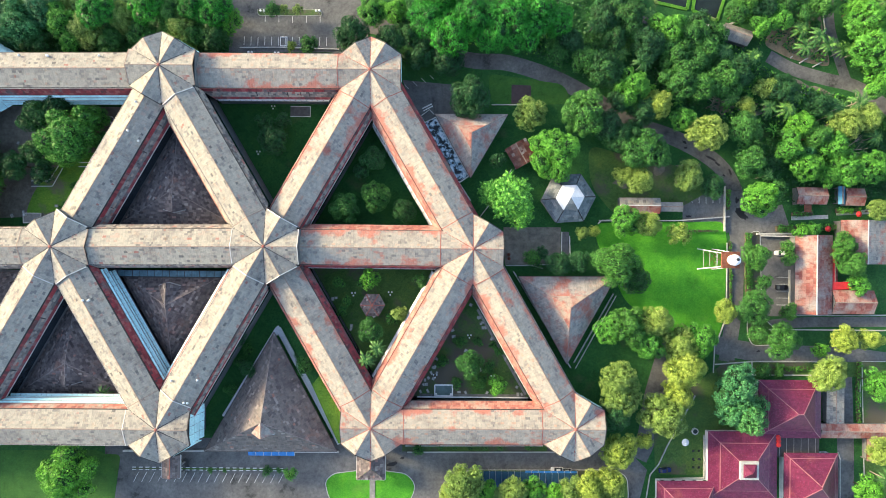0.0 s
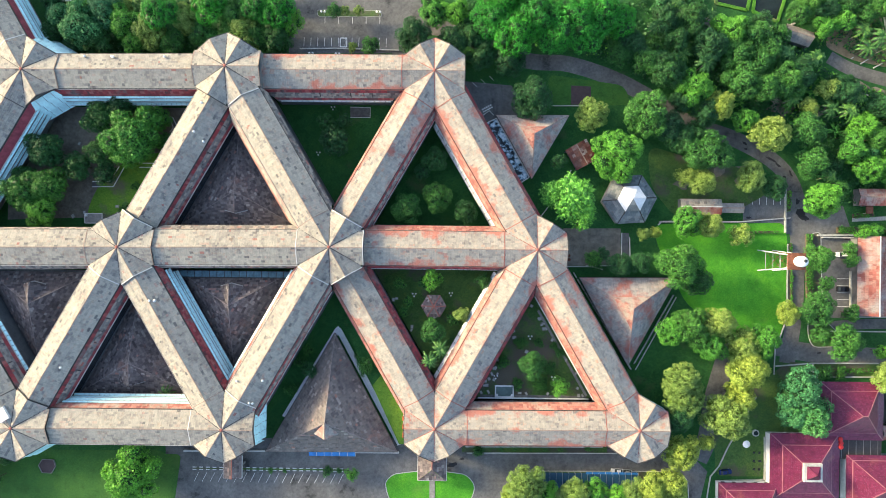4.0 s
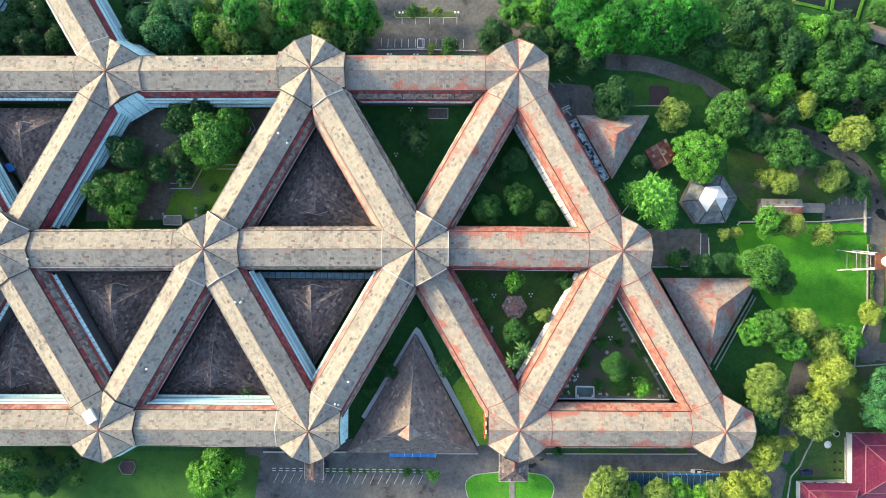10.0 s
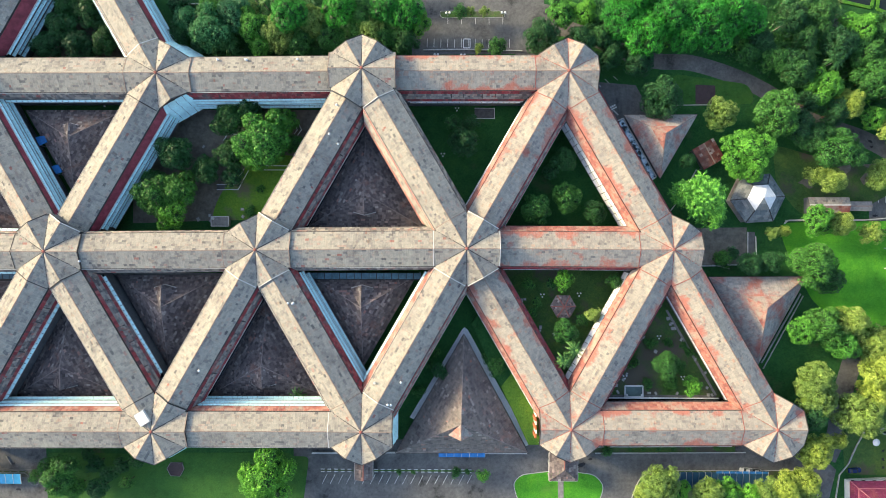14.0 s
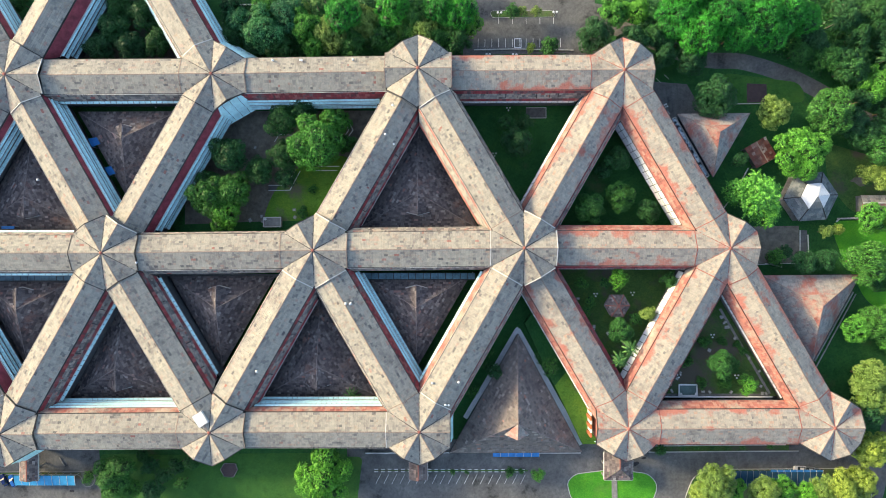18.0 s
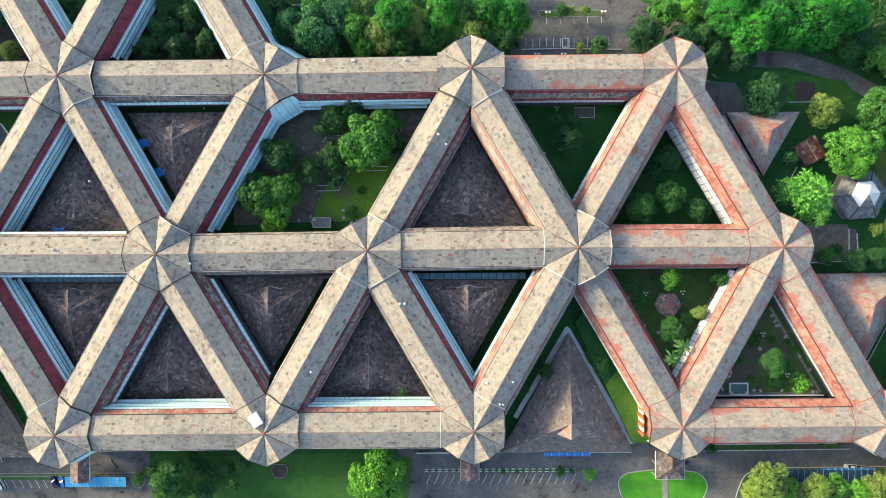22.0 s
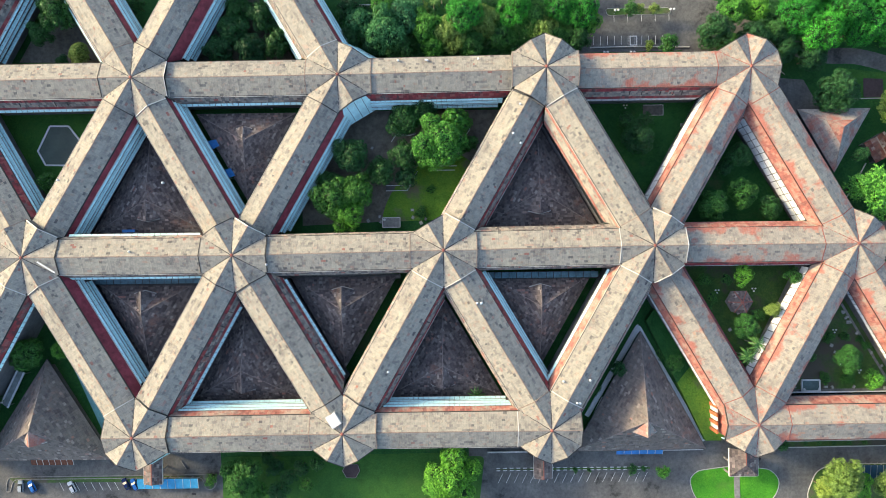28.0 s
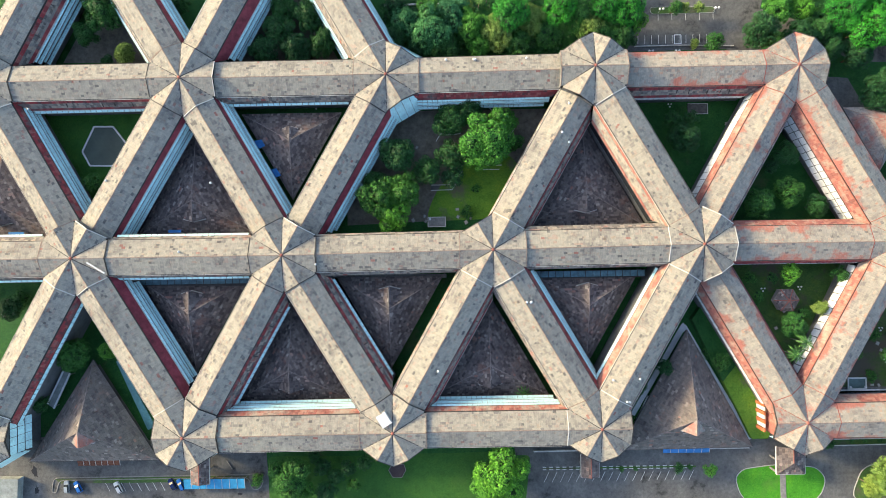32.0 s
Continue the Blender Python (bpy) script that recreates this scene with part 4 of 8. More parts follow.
def hub(key):
    x, y, R = HUBS[key]
    have = arms(key)
    red = east(key)
    rng = random.Random(str(key))
    e = thing("roof_hub", pose(x, y, 0), ("rust-red stained" if red else "weathered grey and cream") + " star-folded roof hub where the wings meet", "roof hub", "hubs of the lattice building")
    roof = m_roof_east if red else m_roof
    rim = []
    for k in range(6):
        c, s = math.cos(math.radians(60 * k)), math.sin(math.radians(60 * k))
        P = lambda u, v, z: (c * u - s * v, s * u + c * v, z)
        full = k in have
        end = COLLAR if full else 10.0
        for side in (1, -1):
            if full:
                vx = HALF * 1.732
                outline = [P(0, 0, R), P(end, 0, R), P(end, side * HALF, R - HALF * PITCH), P(vx, side * HALF, R - HALF * PITCH)]
            else:
                half = end * math.tan(math.radians(30))
                outline = [P(0, 0, R), P(end, 0, R), P(end, side * half, R - half * PITCH)]
            deck = Geo()
            low = [(p[0], p[1], p[2] - 0.25) for p in outline]
            deck.solid(*((low, outline) if side > 0 else (low[::-1], outline[::-1])))
            slope = part("roof_slope", deck, roof, e)
            roof_face(slope, "roof_sheeting", outline, roof, rng, length=1.2, course=0.77, apart=300 if key in (M(0), M(1)) else 0)
            rim.append((60 * k + (0 if side > 0 else -0.01), outline))
        g = Geo()
        g.beam(P(0.3, 0, R + 0.14), P(end, 0, R + 0.14), 0.22, 0.2)
        part("ridge_cap", g, m_ridge_grey, e)
        g = Geo()
        r = HALF * 2 if full or ((k + 1) % 6) in have else 11.3
        cv, sv = math.cos(math.radians(60 * k + 30)), math.sin(math.radians(60 * k + 30))
        g.beam((0.3 * cv, 0.3 * sv, R + 0.12), (r * cv, r * sv, R - r / 2 * PITCH + 0.12), 0.26, 0.2)
        part("valley_gutter", g, m_fascia if not red else m_ridge_red, e)
        if full:
            g = Geo()
            pale = rng.random()
            for side in (1, -1):
                g.beam(P(end, 0, R + 0.17), P(end, side * (HALF + 0.1), R - HALF * PITCH + 0.17), 0.26, 0.2)
            part("collar_flashing", g, m_ridge_red if red else (m_flash if pale > 0.6 else m_ridge_grey if pale > 0.3 else m_fascia), e)
            g = Geo()
            drop = R - min(HUBS[q][2] for q in have[k]) + 0.6 + DROPS.get(have[k], 0.0)
            pts = [P(end, HALF, 0), P(end, -HALF, 0), P(end - 0.3, -HALF, 0), P(end - 0.3, HALF, 0)]
            zs = [R - HALF * PITCH] * 2 + [R - HALF * PITCH] * 2
            g.solid([(p[0], p[1], R - HALF * PITCH - drop) for p in pts][::-1], [(p[0], p[1], R - HALF * PITCH - 0.1) for p in pts][::-1])
            part("end_wall", g, m_wall, e)
        else:
            g = Geo()
            half = end * math.tan(math.radians(30))
            for side in (1, -1):
                g.beam(P(end + 0.1, 0, R + 0.1), P(end + 0.1, side * half, R - half * PITCH + 0.1), 0.3, 0.5)
            part("eave_board", g, m_fascia, e)
            if key == ("b", 2) and k == 3:
                for j in range(4):
                    u = -half + 2 * half * (j + 0.5) / 4
                    g = Geo()
                    g.prism([P(end + 0.5, u - 0.55, 0)[:2], P(end + 1.1, u - 0.55, 0)[:2], P(end + 1.1, u + 0.55, 0)[:2], P(end + 0.5, u + 0.55, 0)[:2]], 0.0, R - 6.2)
                    part("pilaster", g, m_terracotta, e, "orange terracotta pilaster")
                    if j < 3:
                        u += half / 4
                        g = Geo()
                        g.prism([P(end + 0.3, u - 0.62, 0)[:2], P(end + 0.75, u - 0.62, 0)[:2], P(end + 0.75, u + 0.62, 0)[:2], P(end + 0.3, u + 0.62, 0)[:2]], 1.0, R - 6.8)
                        part("bay_panel", g, m_white, e, "white panel between the pilasters")
                continue
            for tier in range(0 if key == ("m", 0) else 1 if red else 3):
                z1, out = R - 3.4 - 2.75 * tier, end - 0.2 + (1.1 if key == ("t", -1) else 0.5) * tier
                n = 4
                for j in range(n):
                    u0, u1 = -half + 2 * half * j / n + 0.08, -half + 2 * half * (j + 1) / n - 0.08
                    reach = 1.7 if key == ("t", -1) else 0.45 if not red else 0.35
                    top = [P(out - 0.3, u0, z1), P(out + reach, u0, z1 - 2.0), P(out + reach, u1, z1 - 2.0), P(out - 0.3, u1, z1)]
                    g = Geo()
                    g.solid([(p[0] - 0.12 * c, p[1] - 0.12 * s, p[2] - 0.05) for p in top], top)
                    part("sun_screen_panel", g, m_screen, e)
    ring = [(10.4 * math.cos(math.radians(60 * k + 30)), 10.4 * math.sin(math.radians(60 * k + 30))) for k in range(6)]
    g = Geo()
    g.prism(ring, 0.0, R - 2.4)
    part("wall", g, m_skirt_salmon if red else m_wall, e)
    g = Geo()
    g.lathe((0, 0, R + 0.05), [(0.55, 0.0), (0.5, 0.2), (0.2, 0.34)], 12)
    part("finial", g, m_ridge_red, e)


for key in HUBS:
    if key[0] != "u" and key not in (("m", -3),):
        hub(key)


# ---- triangular hall roofs in the courts and on the east side ----
def hall(corners, eave, apex_z, apex=None, dormer=None, mat=m_roof_hall, label="dark brown-grey tiled triangular hall roof", dormer_mat=None):
    cx, cy = sum(p[0] for p in corners) / 3, sum(p[1] for p in corners) / 3
    ax, ay = (cx, cy) if apex is None else apex
    rng = random.Random(round(cx))
    e = thing("triangular_hall", pose(cx, cy, 0), label, "hall roof", "triangular halls")
    loc = [(p[0] - cx, p[1] - cy) for p in corners]
    if sum(a[0] * b[1] - b[0] * a[1] for a, b in zip(loc, loc[1:] + loc[:1])) < 0:
        loc = loc[::-1]
    top = (ax - cx, ay - cy, apex_z)
    pale_edge = dormer is not None and dormer[1] > 0
    for i in range(3):
        a, b = loc[i], loc[(i + 1) % 3]
        tri = [(*a, eave), (*b, eave), top]
        deck = Geo()
        deck.solid([(p[0], p[1], p[2] - 0.25) for p in tri], tri)
        s = part("roof_slope", deck, m_fascia, e)
        roof_face(s, "roof_tile_field", tri, mat, rng, length=1.2, course=0.8)
        mid = (Vector(a) + Vector(b)) / 2 - Vector(top[:2])
        if mat is m_hall_east and (mid.y > 0 or mid.x < 0):
            red = [Vector(top).lerp(Vector((*a, eave)), 0.36), Vector(top).lerp(Vector((*b, eave)), 0.36), Vector(top)]
            roof_face(s, "red_sheeting", red, m_skirt_salmon, rng, label="faded red sheets below the top", length=1.2, course=0.8, lift=0.15)
        g = Geo()
        g.beam((*a, eave + 0.14), (top[0], top[1], apex_z + 0.14), 0.24, 0.2)
        part("hip_cap", g, m_ridge_grey if mat is m_hall_east else m_hip, e)
        g = Geo()
        g.beam((*a, eave + 0.05), (*b, eave + 0.05), 0.2 if pale_edge else 0.35, 0.35)
        part("gutter", g, m_concrete if pale_edge else m_fascia, e)
    g = Geo()
    g.prism([(x * 0.9, y * 0.9) for x, y in loc], 0.0, eave - 0.1)
    part("wall", g, m_wall, e)
    if dormer:
        dx, dy, length, half = dormer
        d = Vector((dx, dy)).normalized()
        n = Vector((-d.y, d.x))
        # slope of the roof face that the little gable stands on
        edge = min(range(3), key=lambda i: -((Vector(loc[i]) + Vector(loc[(i + 1) % 3])) / 2 - Vector(top[:2])).normalized().dot(d))
        mid = (Vector(loc[edge]) + Vector(loc[(edge + 1) % 3])) / 2 - Vector(top[:2])
        fall = (apex_z - eave) / mid.length
        t = Vector(top[:2])
        tip = t + d * length
        zt = apex_z + 0.1
        zb = apex_z - length * fall * 0.82
        for sgn in (1, -1):
            b = t + d * (length * 0.82) + n * half * sgn
            tri = [(*t, zt), (*tip, zt - 0.35), (*b, zb)]
            if sgn < 0:
                tri = [tri[0], tri[2], tri[1]]
                tri = [tri[2], tri[0], tri[1]]
            roof_face(e, "dormer_slope", tri, dormer_mat or mat, rng, length=1.2, course=0.9)
        g = Geo()
        b1, b2 = t + d * length * 0.8 + n * half, t + d * length * 0.8 - n * half
        g.poly([(*b1, zb), (*b2, zb), (*(t + d * length * 0.95), zt - 0.4)])
        g.poly([(*b2, zb), (*b1, zb), (*(t + d * length * 0.95), zt - 0.4)])
        part("dormer_gable", g, m_dark, e, "dark open gable vent")
        g = Geo()
        g.beam((*t, zt + 0.1), (*tip, zt - 0.25), 0.3, 0.2)
        part("dormer_ridge", g, m_hip, e)
        g = Geo()
        b1, b2 = t + d * (length * 0.86) + n * half * 0.9, t + d * (length * 0.86) - n * half * 0.9
        g.beam((*b1, zb + 0.25), (*(t + d * length), zb + 0.5), 0.3, 0.3)
        g.beam((*(t + d * length), zb + 0.5), (*b2, zb + 0.25), 0.3, 0.3)
        part("dormer_sill", g, m_flash, e, "pale sill board")
    return e


def court(up, row_hub, size, shift=0.0):
    """Corners of a triangle inside a court: up: apex to the north; row_hub: the court's tip."""
    x, y = row_hub
    cy = y - 2 * ROW / 3 if up else y + 2 * ROW / 3
    r = size / math.sqrt(3)
    sgn = 1 if up else -1
    return [(x, cy + sgn * r + shift), (x - size / 2, cy - sgn * r / 2 + shift), (x + size / 2, cy - sgn * r / 2 + shift)]


for key in (("t", 0), ("t", -2), ("t", -3), ("m", 0), ("m", -1)):
    x, y, _ = HUBS[key]
    if key[0] == "m":
        hall(court(True, (x - 0.8, y), 42), 5.5, 11.5, dormer=(0, -1, 8.0, 4.6))
    else:
        hall(court(True, (x - 0.7, y), 43), 4.0, 8.6, dormer=(0, -1, 7.6, 4.4))
for key in (("b", 1), ("b", 0), ("b", -1)):
    x, y, _ = HUBS[key]
    hall(court(False, (x - 1.4, y), 37), 6.0, 11.8, dormer=(0, 1, 7.6, 4.2))
x, y, _ = HUBS["m", -1]
hall(court(False, (x, y), 35), 5.0, 9.0, dormer=(0, 1, 5.0, 3.0))
hall([(-58.8, -29.7), (-82.7, -71.4), (-36.4, -71.0)], 6.0, 16.0, apex=(-60.0, -58.2), dormer=(0, -1, 5.5, 4.2), mat=m_hall_pale, dormer_mat=m_hall_east, label="grey-brown weathered tiled triangular hall roof")
hall([(-267.2, -37.0), (-290.3, -72.4), (-244.7, -72.5)], 6.0, 16.0, apex=(-266.7, -59.2), dormer=(0, -1, 5.5, 4.2), mat=m_hall_pale, dormer_mat=m_hall_east, label="grey-brown weathered tiled triangular hall roof")
hall([(-3.2, 47.1), (22.2, 47.2), (9.4, 25.0)], 6.0, 11.0, mat=m_hall_east, label="rust-stained grey triangular roof beside the east wing")
hall([(26.5, -9.4), (60.5, -9.1), (43.6, -39.9)], 6.0, 12.0, mat=m_hall_east, label="grey and red triangular hall roof beside the east wing")


# ---- trees ----
def crown_mesh(seed, kind, lobes=9, bumps=170, leaves=56, leaf=0.028, knob=0.135):
    """A crown one metre in radius: lobes carry rounded tufts of leaves over an inner body coloured dark as the crown's
    shade, with an uneven outline and gaps.
    """
    r = np.random.RandomState(seed)
    verts, faces = [], []
    balls = [(0, 0, 0.52, 0.47)]
    for i in range(lobes):
        a = 2 * math.pi * (i + r.rand() * 0.7) / lobes
        d = 0.42 + 0.34 * r.rand()
        balls.append((d * math.cos(a), d * math.sin(a), 0.22 + 0.36 * r.rand(), 0.22 + 0.16 * r.rand()))
    for i in range(lobes // 2):
        a, d = 2 * math.pi * r.rand(), 0.42 * r.rand()
        balls.append((d * math.cos(a), d * math.sin(a), 0.78 - 0.4 * d + 0.1 * r.rand(), 0.2 + 0.1 * r.rand()))
    balls = np.array(balls)
    # seats of the tufts, spread over the outside of the lobes
    share = balls[:, 3] ** 2
    seats = []
    for _ in range(bumps * 9):
        j = r.choice(len(balls), p=share / share.sum())
        d = r.normal(size=3)
        d /= np.linalg.norm(d)
        if d[2] < -0.3:
            continue
        p = balls[j, :3] + d * balls[j, 3]
        others = np.delete(balls, j, axis=0)
        if np.any(np.linalg.norm(others[:, :3] - p, axis=1) < others[:, 3] * 0.93):
            continue
        if any((p[0] - q[0][0]) ** 2 + (p[1] - q[0][1]) ** 2 + (p[2] - q[0][2]) ** 2 < (knob * 0.72) ** 2 for q in seats):
            continue
        seats.append((p, d))
        if len(seats) >= bumps:
            break
    for seat, out in seats:
        q = knob * (0.65 + 0.6 * r.rand())
        n = int(leaves * (q / knob) ** 1.6)
        d = r.normal(size=(n, 3)) + out * 0.75 + np.array([0, 0, 0.35])
        d /= np.linalg.norm(d, axis=1)[:, None]
        p = seat + d * (q * (0.72 + 0.42 * r.rand(n, 1)))
        nor = d + r.normal(size=(n, 3)) * 0.42
        nor /= np.linalg.norm(nor, axis=1)[:, None]
        t = np.cross(nor, r.normal(size=(n, 3)))
        t /= np.linalg.norm(t, axis=1)[:, None]
        b = np.cross(nor, t)
        s = leaf * (0.55 + 0.75 * r.rand(n, 1))
        k = len(verts)
        verts += np.stack([p - t * s - b * s * 0.5, p + t * s - b * s * 0.35, p + b * s * 1.1 + nor * s * 0.15], axis=1).reshape(-1, 3).tolist()
        faces += [(k + 3 * i, k + 3 * i + 1, k + 3 * i + 2) for i in range(n)]
    # inner body of each lobe, which gets the dark shade colour
    for cx, cy, cz, cr in balls:
        k = len(verts)
        rings, seg = 4, 8
        for j in range(1, rings):
            th = math.pi * j / rings
            for i in range(seg):
                ph = 2 * math.pi * i / seg
                q = cr * 0.8 * (0.86 + 0.24 * r.rand())
                verts.append((cx + q * math.sin(th) * math.cos(ph), cy + q * math.sin(th) * math.sin(ph), cz + q * math.cos(th)))
        verts += [(cx, cy, cz + cr * 0.76), (cx, cy, cz - cr * 0.76)]
        for i in range(seg):
            i2 = (i + 1) % seg
            faces.append((k + i, k + i2, k + seg * 3))
            faces.append((k + seg * 2 + i2, k + seg * 2 + i, k + seg * 3 + 1))
            for j in range(2):
                faces.append((k + j * seg + i, k + (j + 1) * seg + i, k + (j + 1) * seg + i2, k + j * seg + i2))
    me = bpy.data.meshes.new("crown")
    me.from_pydata(verts, [], faces)
    me.materials.append(m_leaf[kind])
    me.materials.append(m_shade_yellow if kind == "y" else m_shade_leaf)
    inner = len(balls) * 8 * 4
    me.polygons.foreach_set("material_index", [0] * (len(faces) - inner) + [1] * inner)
    me.update()
    return me


def rosette_mesh(seed):
    """A crown of a breadfruit-like tree: rosettes of long lobed leaves at the twig ends over an inside coloured dark as
    shade.
    """
    r = random.Random(seed)
    g = Geo()
    for i in range(36):
        a, d = 2.4 * i, math.sqrt((i + 0.5) / 36)
        c = Vector((0.82 * d * math.cos(a), 0.82 * d * math.sin(a), 0.95 - 0.6 * d * d + r.uniform(-0.2, 0.16)))
        for j in range(7):
            b = 2 * math.pi * (j + r.random() * 0.6) / 7
            u = Vector((math.cos(b), math.sin(b), 0))
            v = Vector((-u.y, u.x, 0))
            length, tilt = r.uniform(0.17, 0.32), r.uniform(-0.16, 0.08)
            rib = [c + u * length * t + Vector((0, 0, 0.09 * math.sin(2.6 * t) + tilt * t)) for t in (k / 5 for k in range(6))]
            for sgn in (1, -1):
                for k in range(5):
                    w = 0.085 * math.sin(0.5 + 2.2 * (k + 0.5) / 5)
                    g.poly([rib[k], rib[k + 1], rib[k].lerp(rib[k + 1], 0.75) + v * sgn * w + u * 0.03 - Vector((0, 0, 0.02))])
    leafy = len(g.f)
    for i in range(9):
        a = 2 * math.pi * i / 8
        d = 0.45 if i else 0.0
        g.lathe((d * math.cos(a), d * math.sin(a), 0.22 + (0.2 if not i else 0)), [(0.16, 0.0), (0.3, 0.12), (0.22, 0.26), (0.05, 0.32)], 8)
    me = g.mesh("crown", m_leaf["b"])
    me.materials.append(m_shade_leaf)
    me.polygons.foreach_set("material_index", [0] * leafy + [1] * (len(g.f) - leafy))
    return me


def trunk_mesh():
    g = Geo()
    g.tube((0, 0, 0), (0.02, 0.01, 0.55), 0.075, 0.05, 7)
    for i in range(5):
        a = 2 * math.pi * i / 5 + 0.4
        g.tube((0.02, 0.01, 0.48 + 0.02 * i), (0.42 * math.cos(a), 0.42 * math.sin(a), 0.82 + 0.04 * i), 0.035, 0.012, 5)
    return g.mesh("trunk", m_bark)


def frond_mesh(seed):
    """A palm crown one metre in radius: arching fronds, each a rib with close drooping leaflets."""
    r = random.Random(seed)
    g = Geo()
    n = 12
    for i in range(n):
        a = 2 * math.pi * (i + 0.5 * r.random()) / n
        c, s = math.cos(a), math.sin(a)
        rise, length = r.uniform(0.08, 0.42), r.uniform(0.78, 1.08)
        spine = [Vector((c * t * length, s * t * length, rise * math.sin(t * 2.2) - 0.45 * t * t)) for t in (j / 8 for j in range(9))]
        for j in range(8):
            p, q = spine[j], spine[j + 1]
            w = 0.15 * math.sin(0.45 + 2.4 * (j + 0.5) / 8)
            g.poly([p + Vector((-s, c, 0)) * 0.012, p - Vector((-s, c, 0)) * 0.012, q - Vector((-s, c, 0)) * 0.01, q + Vector((-s, c, 0)) * 0.01])
            for sgn in (1, -1):
                for m in range(2):
                    p0, p1 = p.lerp(q, m * 0.5), p.lerp(q, m * 0.5 + 0.4)
                    out = Vector((-s * sgn, c * sgn, -0.3)) * w * r.uniform(0.85, 1.1) + (q - p) * 0.75
                    g.poly([p0, p1, p1 + out * 0.97 - (p1 - p0) * 0.5, p0 + out])
    return g.mesh("fronds", m_leaf["p"])


def banana_mesh(seed):
    """A banana plant one metre in radius: a few broad, split, pale green blades."""
    r = random.Random(seed)
    g = Geo()
    for i in range(7):
        a = 2 * math.pi * (i + 0.6 * r.random()) / 7
        u, v = Vector((math.cos(a), math.sin(a), 0)), Vector((-math.sin(a), math.cos(a), 0))
        length, droop = r.uniform(0.75, 1.1), r.uniform(0.2, 0.5)
        line = [u * (t * length) + Vector((0, 0, 0.35 * math.sin(t * 2.0) - droop * t * t)) for t in (j / 6 for j in range(7))]
        for j in range(1, 6):
            w0, w1 = 0.17 * math.sin(0.5 + 2.4 * j / 6), 0.17 * math.sin(0.5 + 2.4 * (j + 0.85) / 6)
            for sgn in (1, -1):
                g.poly([line[j], line[j].lerp(line[j + 1], 0.9), line[j].lerp(line[j + 1], 0.9) + v * sgn * w1 - Vector((0, 0, 0.05)), line[j] + v * sgn * w0 - Vector((0, 0, 0.05))])
    return g.mesh("blades", m_leaf["b"])


CROWNS = {k: [crown_mesh(11 + 7 * i + ord(k), k, 7 + i % 3) for i in range(4)] for k in "abg"}
CROWNS["d"] = [crown_mesh(111 + 7 * i, "d", 9 + i % 2, 210, 42, 0.027, 0.115) for i in range(4)]
CROWNS["y"] = [crown_mesh(211 + 7 * i, "y", 8 + i % 3, 190, 46, 0.027, 0.125) for i in range(4)]
CROWNS["B"] = [crown_mesh(5 + i, "B", 13, 260, 44, 0.022, 0.11) for i in range(3)]
CROWNS["k"] = [rosette_mesh(3), rosette_mesh(9)]
CROWNS_YOUNG = {k: [crown_mesh(40 + 5 * i + ord(k), k, 6, 70, 40, 0.048, 0.2) for i in range(3)] for k in "dabyg"}
CROWNS["s"] = [crown_mesh(70 + i, "a", 5, 46, 30, 0.068, 0.24) for i in range(3)]
TRUNK = trunk_mesh()
FRONDS = [frond_mesh(3 + i) for i in range(3)]
BANANAS = [banana_mesh(5 + i) for i in range(2)]
TREE_WORDS = {"d": "dark green dense broadleaf tree", "a": "mid-green broadleaf tree with a clumpy crown", "b": "fresh green broadleaf tree", "B": "large bright green spreading rain tree",
              "y": "yellow-green broadleaf tree in sunlight", "g": "blue-green broadleaf tree with pale flowers", "s": "low green garden shrub", "k": "green breadfruit tree with large lobed leaves"}
tree_rng = random.Random(4)


def tree(x, y, r, kind):
    if kind == "n":
        e = thing("banana_plant", pose(x, y, 0, 0, 0, tree_rng.uniform(0, 360)), "pale green banana plant with broad split leaves", "banana plant", "banana plants")
        g = Geo()
        g.tube((0, 0, 0), (0.1, 0, 2.6), 0.2, 0.13, 8)
        part("stem", g, m_leaf["a"], e)
        c = part("blades", tree_rng.choice(BANANAS), None, e)
        c.matrix_basis = pose(0.1, 0, 2.6) @ Matrix.Diagonal((r, r, r, 1))
        return
    if kind == "p":
        h = 7.5 * tree_rng.uniform(0.85, 1.2)
        e = thing("palm_tree", pose(x, y, 0, 0, 0, tree_rng.uniform(0, 360)), "green palm tree with arching fronds", "palm tree", "palms")
        g = Geo()
        g.tube((0, 0, 0), (0.3, 0.1, h), 0.2, 0.13, 8)
        part("trunk", g, m_palm_bark, e)
        c = part("fronds", tree_rng.choice(FRONDS), None, e)
        c.matrix_basis = pose(0.3, 0.1, h) @ Matrix.Diagonal((r, r, r, 1))
        return
    h = r * (1.0 if kind == "s" else 1.5) + (0 if kind == "s" else 3) + (3 if kind == "B" else 0)
    name = "shrub" if kind == "s" else "tree"
    e = thing(name, pose(x, y, 0, 0, 0, tree_rng.uniform(0, 360)), TREE_WORDS[kind], name, "shrubs of the gardens" if kind == "s" else "broadleaf trees")
    t = part("trunk", TRUNK, None, e)
    t.matrix_basis = Matrix.Diagonal((r * 0.8, r * 0.8, h * 0.75, 1))
    c = part("crown", tree_rng.choice(CROWNS_YOUNG[kind] if r < 3.9 and kind in CROWNS_YOUNG else CROWNS[kind]), None, e)
    ch = min(h * 0.8, r * 1.25)
    c.matrix_basis = pose(0, 0, h - ch) @ Matrix.Diagonal((r * tree_rng.uniform(1.02, 1.2), r * tree_rng.uniform(0.98, 1.12), ch, 1))


